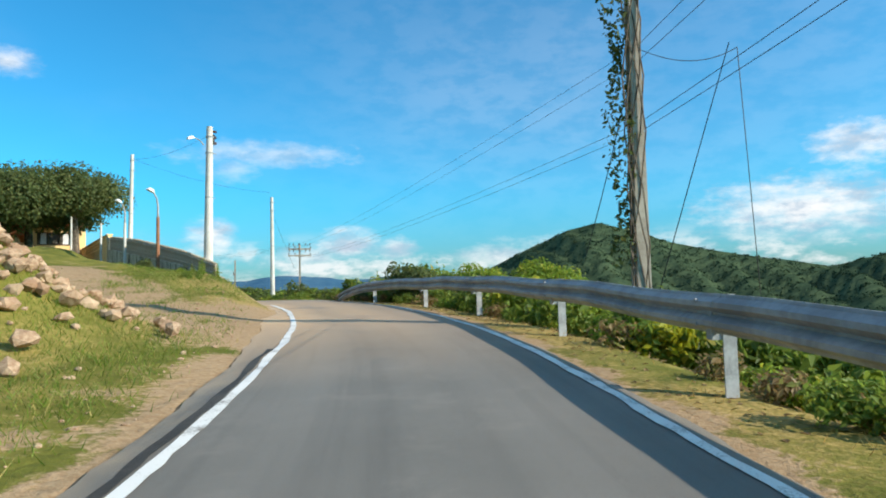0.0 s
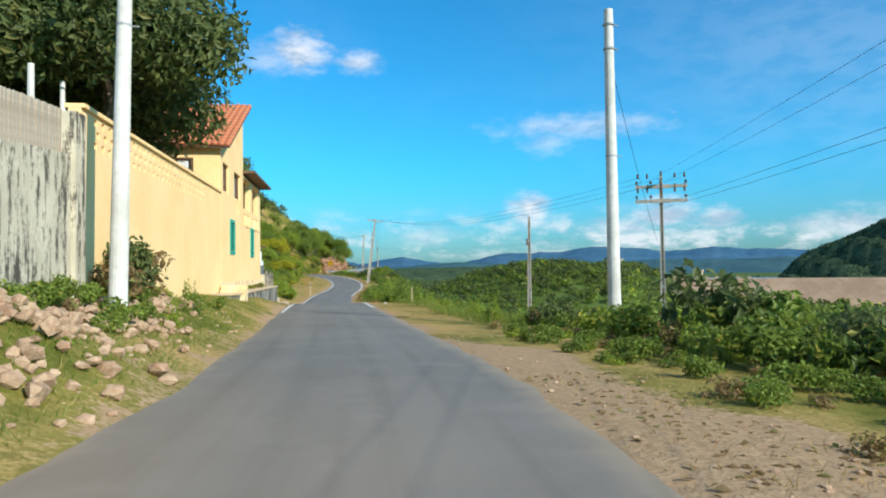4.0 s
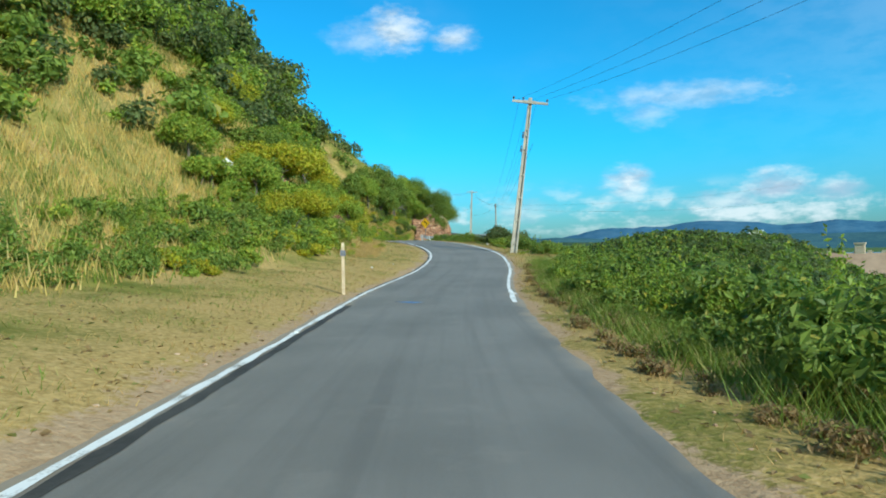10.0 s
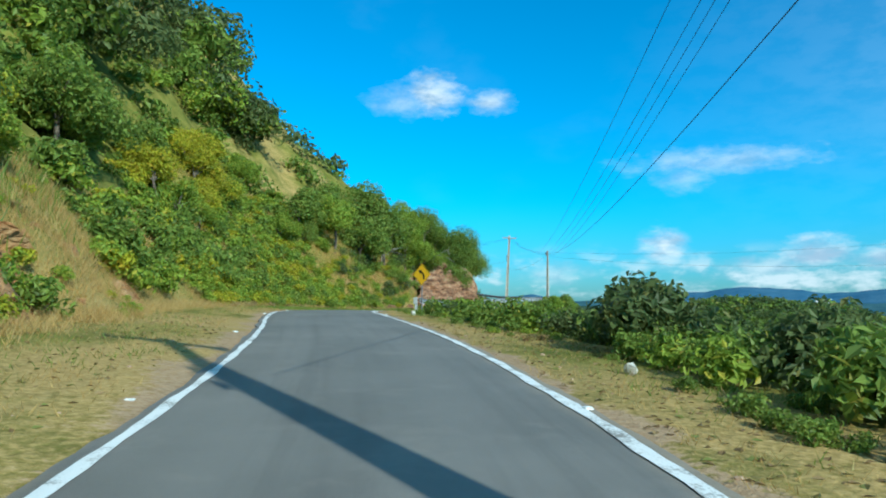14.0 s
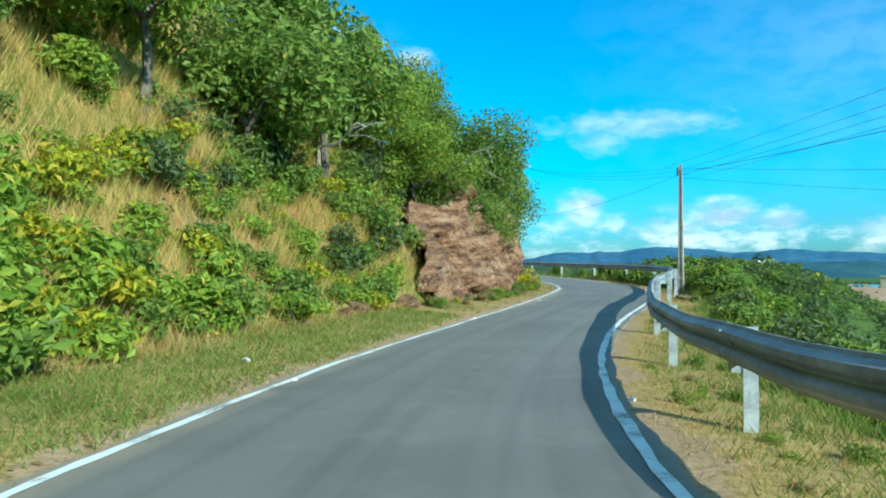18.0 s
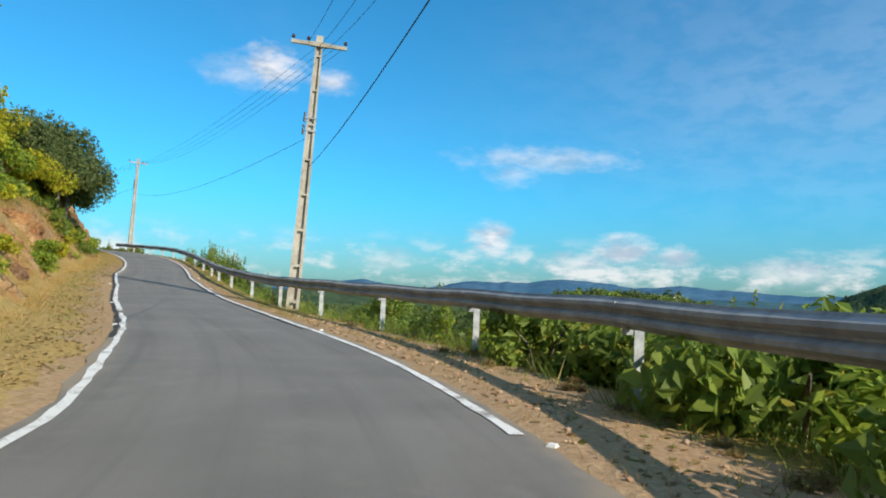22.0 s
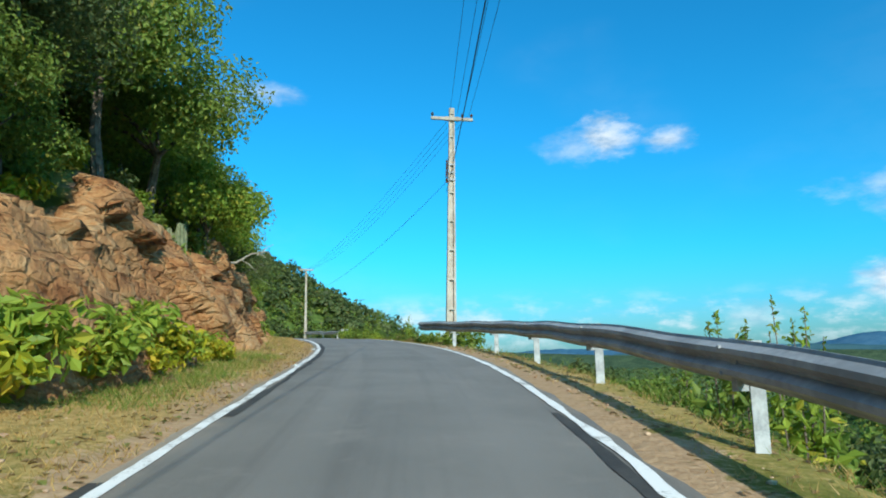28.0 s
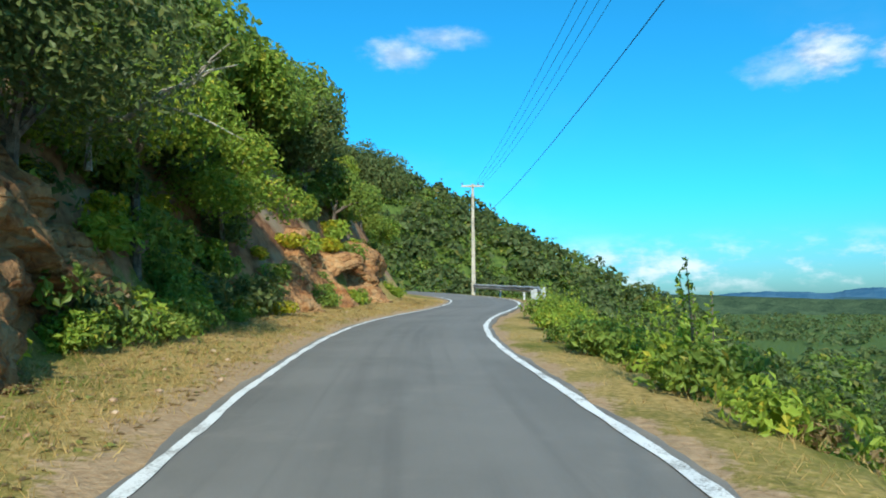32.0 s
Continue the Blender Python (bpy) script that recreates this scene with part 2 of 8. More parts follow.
def asphalt_build(t):
    co = obj_co(t)
    fine = t.noise(co, 220.0, 2.0)
    broad = t.noise(co, 0.5, 4.0)
    u = t.add("ShaderNodeAttribute", attribute_name="across").outputs["Fac"]
    along = t.add("ShaderNodeAttribute", attribute_name="along").outputs["Fac"]
    lane = t.add("ShaderNodeCombineXYZ", ins={"X": t.math("MULTIPLY", u, 2.4), "Y": t.math("MULTIPLY", along, 0.05), "Z": 0.0}).outputs[0]
    streak = t.noise(lane, 1.6, 5.0, 0.6)
    patch = t.noise(co, 1.7, 5.0, 0.65)
    wheel = t.math("ABSOLUTE", t.math("SUBTRACT", t.math("ABSOLUTE", u), 0.75))
    col = t.mix(t.span(broad, 0.3, 0.7), (0.125, 0.115, 0.1), (0.175, 0.16, 0.14))
    col = t.mix(t.math("MULTIPLY", t.span(fine, 0.35, 0.7), 0.45), col, (0.25, 0.235, 0.21))
    col = t.mix(t.span(wheel, 0.38, 0.05, 0.0, 0.35), col, (0.2, 0.185, 0.165))
    col = t.mix(t.span(streak, 0.46, 0.7, 0.0, 0.3), col, (0.085, 0.077, 0.068))
    col = t.mix(t.span(patch, 0.54, 0.7, 0.0, 0.35), col, (0.235, 0.21, 0.18))
    edge = t.math("ADD", t.math("ABSOLUTE", u), t.math("MULTIPLY", t.noise(co, 1.6, 4.0), 0.5))
    dusty = t.add("ShaderNodeAttribute", attribute_name="dust").outputs["Fac"]
    col = t.mix(t.math("MULTIPLY", t.span(edge, 1.75, 2.1), 0.7), col, (0.33, 0.26, 0.18))
    dn = t.math("ADD", t.noise(co, 0.6, 4.0), t.math("MULTIPLY", t.noise(co, 9.0, 4.0), 0.3))
    col = t.mix(t.math("MULTIPLY", dusty, t.span(dn, 0.3, 0.62)), col, (0.54, 0.36, 0.21))
    return surface(t, col, 0.75, 0, fine, 0.5, 0.006, 0.35)


def paint_build(t):
    co = obj_co(t)
    worn = t.math("ADD", t.math("MULTIPLY", t.noise(co, 3.0, 5.0), 0.6), t.math("MULTIPLY", t.noise(co, 50.0, 3.0), 0.4))
    col = t.mix(t.span(worn, 0.49, 0.67), (0.72, 0.71, 0.68), (0.2, 0.18, 0.15))
    return surface(t, col, 0.7, 0, t.noise(co, 200.0, 2.0), 0.3, 0.004)


def rock_build(t):
    co = obj_co(t)
    bed = t.add("ShaderNodeMapping", ins={"Vector": co, "Rotation": (0.35, 0.2, 0.0), "Scale": (1.0, 1.0, 3.2)}).outputs[0]
    n = t.math("ADD", t.math("MULTIPLY", t.noise(bed, 1.1, 6.0, 0.7), 0.7), t.math("MULTIPLY", t.noise(co, 7.0, 5.0, 0.7), 0.3))
    col = t.ramp(n, ((0.38, (0.06, 0.035, 0.028)), (0.46, (0.22, 0.1, 0.06)), (0.52, (0.38, 0.19, 0.1)), (0.58, (0.47, 0.29, 0.17)), (0.66, (0.52, 0.43, 0.32))))
    col = t.mix(t.span(t.noise(co, 0.45, 4.0), 0.56, 0.74), col, (0.26, 0.2, 0.15))
    col = t.mix(t.span(t.noise(co, 2.6, 5.0, 0.7), 0.62, 0.74), col, (0.09, 0.065, 0.05))
    warp = t.vmath("ADD", bed, t.vmath("SCALE", t.add("ShaderNodeTexNoise", ins={"Vector": co, "Scale": 2.2, "Detail": 4.0}).outputs["Color"], scale=0.7).outputs[0]).outputs[0]
    crack = t.add("ShaderNodeTexVoronoi", feature="DISTANCE_TO_EDGE", ins={"Vector": warp, "Scale": 1.05}).outputs["Distance"]
    block = t.add("ShaderNodeSeparateXYZ", ins={"Vector": t.add("ShaderNodeTexVoronoi", ins={"Vector": warp, "Scale": 1.9}).outputs["Color"]}).outputs["X"]
    col = t.mix(t.math("MULTIPLY", block, 0.3), col, (0.40, 0.26, 0.16))
    open_ = t.math("MAXIMUM", t.span(crack, 0.0, 0.035), t.span(t.noise(co, 1.3, 3.0), 0.42, 0.56))
    col = t.mix(open_, t.mix(0.3, col, (0.05, 0.035, 0.028)), col)
    h = t.math("ADD", t.math("ADD", n, t.math("MULTIPLY", open_, 0.5)), t.math("MULTIPLY", t.noise(co, 14.0, 5.0, 0.7), 0.45))
    return surface(t, col, 0.95, 0, h, 1.0, 0.2, 0.1)


def tan_build(t):
    co = obj_co(t)
    n = t.math("ADD", t.math("MULTIPLY", t.noise(co, 0.8, 6.0, 0.7), 0.65), t.math("MULTIPLY", t.noise(co, 6.0, 5.0, 0.7), 0.35))
    col = t.ramp(n, ((0.36, (0.11, 0.042, 0.02)), (0.44, (0.28, 0.11, 0.042)), (0.52, (0.46, 0.22, 0.085)), (0.6, (0.54, 0.33, 0.16)), (0.7, (0.48, 0.39, 0.28))))
    col = t.mix(t.span(t.noise(co, 2.1, 5.0, 0.7), 0.6, 0.72), col, (0.13, 0.06, 0.035))
    bed = t.add("ShaderNodeMapping", ins={"Vector": co, "Rotation": (0.3, 0.25, 0.0), "Scale": (1.0, 1.0, 2.6)}).outputs[0]
    warp = t.vmath("ADD", bed, t.vmath("SCALE", t.add("ShaderNodeTexNoise", ins={"Vector": co, "Scale": 2.6, "Detail": 4.0}).outputs["Color"], scale=0.6).outputs[0]).outputs[0]
    lump = t.add("ShaderNodeSeparateXYZ", ins={"Vector": t.add("ShaderNodeTexVoronoi", ins={"Vector": warp, "Scale": 2.0}).outputs["Color"]}).outputs["X"]
    col = t.mix(t.math("MULTIPLY", lump, 0.4), col, (0.45, 0.30, 0.16))
    open_ = t.span(t.add("ShaderNodeTexVoronoi", feature="DISTANCE_TO_EDGE", ins={"Vector": warp, "Scale": 2.0}).outputs["Distance"], 0.0, 0.16)
    h = t.math("ADD", t.math("ADD", n, t.math("MULTIPLY", open_, 0.35)), t.math("MULTIPLY", t.noise(co, 14.0, 5.0, 0.7), 0.5))
    return surface(t, col, 0.95, 0, h, 1.0, 0.16, 0.1)


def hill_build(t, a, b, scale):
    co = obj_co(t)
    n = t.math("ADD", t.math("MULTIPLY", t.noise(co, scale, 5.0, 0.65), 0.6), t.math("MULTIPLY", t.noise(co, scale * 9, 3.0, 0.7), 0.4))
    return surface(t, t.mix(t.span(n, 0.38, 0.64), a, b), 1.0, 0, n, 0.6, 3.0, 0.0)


M_GROUND = material("ground", ground_build)
M_ASPHALT = material("asphalt", asphalt_build)
M_PAINT = material("road_paint", paint_build)
M_ROCK = material("red_rock", rock_build)
M_ROCK_TAN = material("tan_rock", tan_build)
M_TAR = plain("dark_tar", (0.035, 0.033, 0.03), (0.06, 0.056, 0.05), 2.0, 0.8, strength=0.4)
M_STONE = plain("loose_stone", (0.29, 0.17, 0.10), (0.50, 0.35, 0.23), 3.0, 0.9, strength=0.5)
M_PALE = plain("pale_stone", (0.42, 0.38, 0.32), (0.62, 0.58, 0.5), 3.0, 0.9, strength=0.5)
# distance haze is put into these base colours: paler hill, blue ranges
M_HILL = material("far_wooded_hill", lambda t: hill_build(t, (0.034, 0.058, 0.034), (0.08, 0.115, 0.06), 0.03))
M_MOUNT = material("haze_blue_mountain", lambda t: hill_build(t, (0.04, 0.11, 0.185), (0.075, 0.155, 0.225), 0.004))
M_FOOT = material("haze_blue_foothill", lambda t: hill_build(t, (0.04, 0.095, 0.12), (0.065, 0.13, 0.14), 0.006))
M_LEAF = foliage("leaf_green", (0.075, 0.12, 0.02), (0.25, 0.325, 0.055), (0.34, 0.30, 0.05), 0.06)
M_LEAF_DARK = foliage("leaf_dark", (0.05, 0.075, 0.024), (0.155, 0.19, 0.06), (0.2, 0.19, 0.05), 0.05)
M_LEAF_LIME = foliage("leaf_lime", (0.1, 0.165, 0.016), (0.32, 0.4, 0.05), (0.48, 0.42, 0.05), 0.1)
M_LEAF_YELLOW = foliage("leaf_yellow", (0.16, 0.19, 0.015), (0.5, 0.47, 0.03), (0.58, 0.42, 0.04), 0.18)
M_LEAF_BROWN = foliage("leaf_brown", (0.19, 0.12, 0.05), (0.4, 0.28, 0.13), (0.22, 0.24, 0.06), 0.25)
M_GRASS_DRY = foliage("grass_dry", (0.34, 0.215, 0.065), (0.6, 0.41, 0.15), (0.5, 0.33, 0.14), 0.2)
M_GRASS_GOLD = foliage("grass_golden", (0.42, 0.30, 0.075), (0.7, 0.52, 0.17), (0.6, 0.38, 0.14), 0.2)
M_GRASS = foliage("grass_green", (0.08, 0.13, 0.015), (0.24, 0.31, 0.05), (0.48, 0.38, 0.13), 0.15)
M_BARK = plain("bark", (0.06, 0.045, 0.035), (0.2, 0.16, 0.12), 8.0, 0.95, strength=0.7)
M_CONCRETE = plain("pole_concrete", (0.30, 0.26, 0.21), (0.48, 0.43, 0.36), 1.5, 0.85, strength=0.4)
M_WHITEPOLE = plain("white_pole", (0.5, 0.47, 0.42), (0.68, 0.65, 0.6), 1.2, 0.8, strength=0.3)
M_STEEL = plain("galvanised_steel", (0.24, 0.25, 0.26), (0.38, 0.39, 0.40), 2.0, 0.68, 0.25, 90.0, 0.15, 0.5)
M_BLACK = plain("black_cable", (0.012, 0.012, 0.013), (0.03, 0.03, 0.03), 4.0, 0.6)

M_BLUE = plain("blue_litter", (0.03, 0.12, 0.3), (0.06, 0.2, 0.42), 4.0, 0.5)

# ---- the road's line, and heights of the land round it ----
ROAD = [
    (-34, -52, -1.6), (-14.0, -21.5, -0.7),
    (0.19, -0.13, 0.02), (5.11, 7.16, 0.46), (8.60, 14.47, 0.76), (11.19, 21.70, 0.89), (13.04, 28.94, 0.94),
    (14.17, 36.37, 0.86), (14.77, 44.13, 0.72), (15.29, 52.24, 0.65), (15.85, 60.32, 0.57), (16.46, 68.47, 0.19),
    (17.22, 76.83, -0.17), (18.12, 85.32, -0.27), (19.27, 93.91, -0.15), (21.04, 102.28, 0.14), (22.04, 110.75, 0.66),
    (21.53, 119.54, 1.15), (20.26, 128.41, 1.46),
]
ROAD += [
    (19.36, 137.30, 1.56), (20.04, 145.99, 1.55), (22.35, 153.98, 1.38), (25.99, 161.27, 1.48), (30.24, 168.30, 1.65),
    (33.23, 175.86, 1.78), (33.94, 183.83, 1.98), (32.99, 191.66, 2.19), (31.68, 199.68, 2.49), (30.55, 207.49, 3.02),
    (30.0, 215.07, 3.5), (29.06, 222.15, 4.13), (27.36, 229.13, 4.81), (25.33, 235.99, 5.26), (22.72, 242.67, 5.65),
    (19.30, 249.16, 6.04),
    (11.7, 262.6, 6.56), (7.9, 274.7, 6.95), (2.3, 285.0, 7.3), (-7, 292.0, 7.85), (-24, 298, 8.6)]


def spline(points, step):
    """An even walk along a smooth line through the points."""
    p = np.array(points, float)
    p = np.vstack([2 * p[0] - p[1], p, 2 * p[-1] - p[-2]])
    out = []
    for i in range(1, len(p) - 2):
        a, b, c, d = p[i - 1:i + 3]
        n = max(2, int(np.linalg.norm(c - b) / 0.1))
        u = np.linspace(0, 1, n, endpoint=False)[:, None]
        out.append(0.5 * (2 * b + (c - a) * u + (2 * a - 5 * b + 4 * c - d) * u ** 2 + (3 * b - a - 3 * c + d) * u ** 3))
    q = np.vstack(out + [p[-2:-1]])
    s = np.r_[0, np.cumsum(np.linalg.norm(np.diff(q[:, :2], axis=0), axis=1))]
    at = np.arange(0, s[-1], step)
    return np.stack([np.interp(at, s, q[:, k]) for k in range(3)], 1), at


LINE, STATION = spline(ROAD, 0.4)
_k = np.exp(-0.5 * (np.arange(-15, 16) / 5.0) ** 2)
LINE = np.stack([np.convolve(np.pad(LINE[:, k], 15, "reflect", reflect_type="odd"), _k / _k.sum(), "valid") for k in range(3)], 1)
STATION = STATION - STATION[np.argmin(np.hypot(LINE[:, 0], LINE[:, 1]))]
AHEAD = np.gradient(LINE[:, :2], axis=0)
AHEAD /= np.linalg.norm(AHEAD, axis=1)[:, None]
RIGHT = np.stack([AHEAD[:, 1], -AHEAD[:, 0]], 1)


def beside(x, y):
    """Of each place: the station along the road, the distance to its right, the road's height there."""
    x, y = np.ravel(x).astype(float), np.ravel(y).astype(float)
    s, d, z = np.empty(len(x)), np.empty(len(x)), np.empty(len(x))
    lx, ly = LINE[:, 0].astype(np.float32), LINE[:, 1].astype(np.float32)
    for a in range(0, len(x), 20000):
        b = slice(a, a + 20000)
        i = ((x[b, None].astype(np.float32) - lx) ** 2 + (y[b, None].astype(np.float32) - ly) ** 2).argmin(1)
        off = np.stack([x[b] - LINE[i, 0], y[b] - LINE[i, 1]], 1)
        along = (off * AHEAD[i]).sum(1)
        side = (off * RIGHT[i]).sum(1)
        far = np.hypot(off[:, 0], off[:, 1])
        s[b] = STATION[i] + np.clip(along, -0.3, 0.3)
        d[b] = np.where(side >= 0, far, -far)
        k = np.clip(i + np.where(along > 0, 1, -1), 0, len(LINE) - 1)
        z[b] = LINE[i, 2] + (LINE[k, 2] - LINE[i, 2]) * np.clip(np.abs(along) / 0.4, 0, 1)
    return s, d, z


def on_road(s, d=0.0):
    """The place at station s, d metres right of the road's middle."""
    p = [np.interp(s, STATION, LINE[:, k]) for k in range(3)]
    n = [np.interp(s, STATION, RIGHT[:, k]) for k in range(2)]
    return np.stack([p[0] + n[0] * d, p[1] + n[1] * d, p[2] + 0 * np.asarray(d)], -1)


# the painted edge lines: station, distance from the road's middle
EDGE_LEFT = np.array([(-40, 1.6), (0, 1.5), (5, 1.43), (8, 1.38), (12, 1.2), (16, 1.08), (21, 1.1), (28, 1.63), (56, 1.55), (61, 1.5), (64, 1.46), (69, 1.58), (74, 1.48), (77, 1.63),
                      (80, 1.7), (90, 1.78), (97, 1.77), (102, 1.66), (106, 1.58), (111, 1.5), (118, 1.45), (123, 1.4), (128, 1.38), (137, 1.62), (145, 1.84), (150, 1.76), (159, 1.8), (164, 1.68)])
EDGE_LEFT = np.vstack([EDGE_LEFT, [(168, 1.75), (172, 2.0), (175, 2.08), (179, 1.98), (184, 1.7), (188, 1.54), (192, 1.75), (197, 1.62), (204, 1.66), (211, 1.5), (215, 1.62), (219, 1.88), (224, 1.8), (230, 1.68), (235, 1.65), (243, 1.7), (250, 1.62), (257, 1.48), (261, 1.38), (265, 1.52), (270, 1.52), (276, 1.5), (300, 1.5)]])
EDGE_RIGHT = np.array([(-40, 1.62), (9, 1.58), (29, 1.67), (61, 1.69), (68, 1.86), (73, 1.8), (77, 1.6), (82, 1.45), (96, 1.7), (111, 1.74), (121, 1.68), (146, 1.64), (151, 1.66), (164, 1.52),
                       (178, 1.65), (197, 1.6), (203, 1.62), (214, 1.58), (218, 1.4), (224, 1.4), (230, 1.46), (236, 1.48), (249, 1.58), (255, 1.45), (263, 1.53), (269, 1.44), (300, 1.6)])


def edge_of(s, side):
    """The distance of the edge line from the road's middle, on the left (-1) or the right (1)."""
    tab = EDGE_LEFT if side < 0 else EDGE_RIGHT
    return np.interp(s, tab[:, 0], tab[:, 1])


_r = np.random.RandomState(5)
_W = [(_r.uniform(0, 6.28), _r.uniform(0, 6.28), _r.uniform(0, 6.28)) for _ in range(24)]


def waves(x, y, size, k=0):
    """Smooth uneven ground, about -1 to 1, with lumps of that size."""
    v = 0
    for j in range(5):
        a, p, q = _W[(k * 5 + j) % 24]
        f = 6.28 / size * (0.7 + 0.22 * j)
        v = v + np.sin(f * (x * math.cos(a) + y * math.sin(a)) + p) * np.sin(f * 0.83 * (y * math.cos(a) - x * math.sin(a)) + q)
    return v / 2.6


# left of the road: station, verge width, verge slope, bank slope, bank width, hill slope, hill height
LEFT = np.array([
    (-30, 3.5, 0.05, 0.3, 6, 0.05, 30), (0, 3.2, 0.06, 0.42, 5, 0.06, 30), (9, 3.5, 0.06, 0.32, 5, 0.03, 30), (16, 6, 0.10, 0.15, 6, 0.03, 30), (20.5, 1.2, 0.8, 0.2, 5, 0.04, 30), (26, 1.6, 0.5, 0.3, 4, 0.04, 30),
    (46, 2.0, 0.35, 0.4, 5, 0.05, 30), (50, 1.3, 0.5, 0.1, 5, 0.02, 30), (60, 1.3, 0.42, 0.1, 5, 0.05, 30), (64, 1.7, 0.16, 0.3, 6, 0.3, 60), (69.5, 1.6, 0.16, 0.3, 5, 0.6, 80), (72.5, 1.4, 0.4, 0.12, 4, 0.8, 100), (83, 1.8, 0.3, 0.12, 4, 0.9, 70), (88, 4.5, 0.16, 0.5, 5, 0.98, 65),
    (106, 3.5, 0.13, 0.72, 5, 1.2, 50), (125, 3, 0.08, 1.1, 5, 1.5, 60)])
LEFT2 = np.array([
    (141, 2.4, 0.08, 1.2, 5, 1.62, 120), (152, 2.3, 0.08, 1.3, 4, 1.62, 170),
    (158, 2.2, 0.1, 1.3, 3.2, 1.45, 110), (166, 2.1, 0.1, 1.4, 2.8, 1.35, 90), (169, 2.5, 0.1, 1.9, 1.7, 1.05, 70), (181, 2.5, 0.1, 2.0, 1.6, 0.9, 60), (184, 2.0, 0.1, 1.3, 2.5, 0.9, 60),
    (190, 1.5, 0.1, 1.1, 2.6, 0.9, 60), (198, 1.9, 0.1, 1.05, 2.6, 0.9, 60), (213, 1.9, 0.1, 1.05, 2.6, 0.85, 60), (219, 1.8, 0.1, 1.2, 2.2, 0.8, 50), (229, 2.3, 0.1, 1.9, 1.4, 0.65, 30),
    (250, 2.4, 0.1, 1.9, 1.4, 0.7, 40), (262, 2.5, 0.1, 2.0, 2.5, 0.7, 60), (330, 2.4, 0.1, 2.0, 2.5, 0.7, 60)])
LEFT = np.vstack([LEFT, LEFT2])
# right of it: station, verge width, length of the fall to the plain
FALL = np.array([(-30, 1.1, 60), (18, 1.1, 60), (26, 4.5, 150), (44, 4.5, 150), (54, 2.4, 62), (100, 3.0, 55), (125, 3.0, 46), (141, 1.8, 42), (170, 1.8, 40), (178, 2.4, 40), (196, 2.2, 40), (206, 1.3, 40), (262, 1.2, 40), (330, 2.0, 60)])
PLAIN = -24.0
RIDGE = np.array([(-150, 330, 62), (-78, 345, 44), (-48, 358, 31), (-36, 364, 25), (-18, 371, 14.5), (4, 378, 3.5), (40, 392, -14)], float)
KNOLLS = ((262, 492, 50, 23), (222, 440, 46, 17), (185, 385, 50, 15), (150, 400, 50, 13), (310, 560, 60, 20), (120, 430, 60, 8))


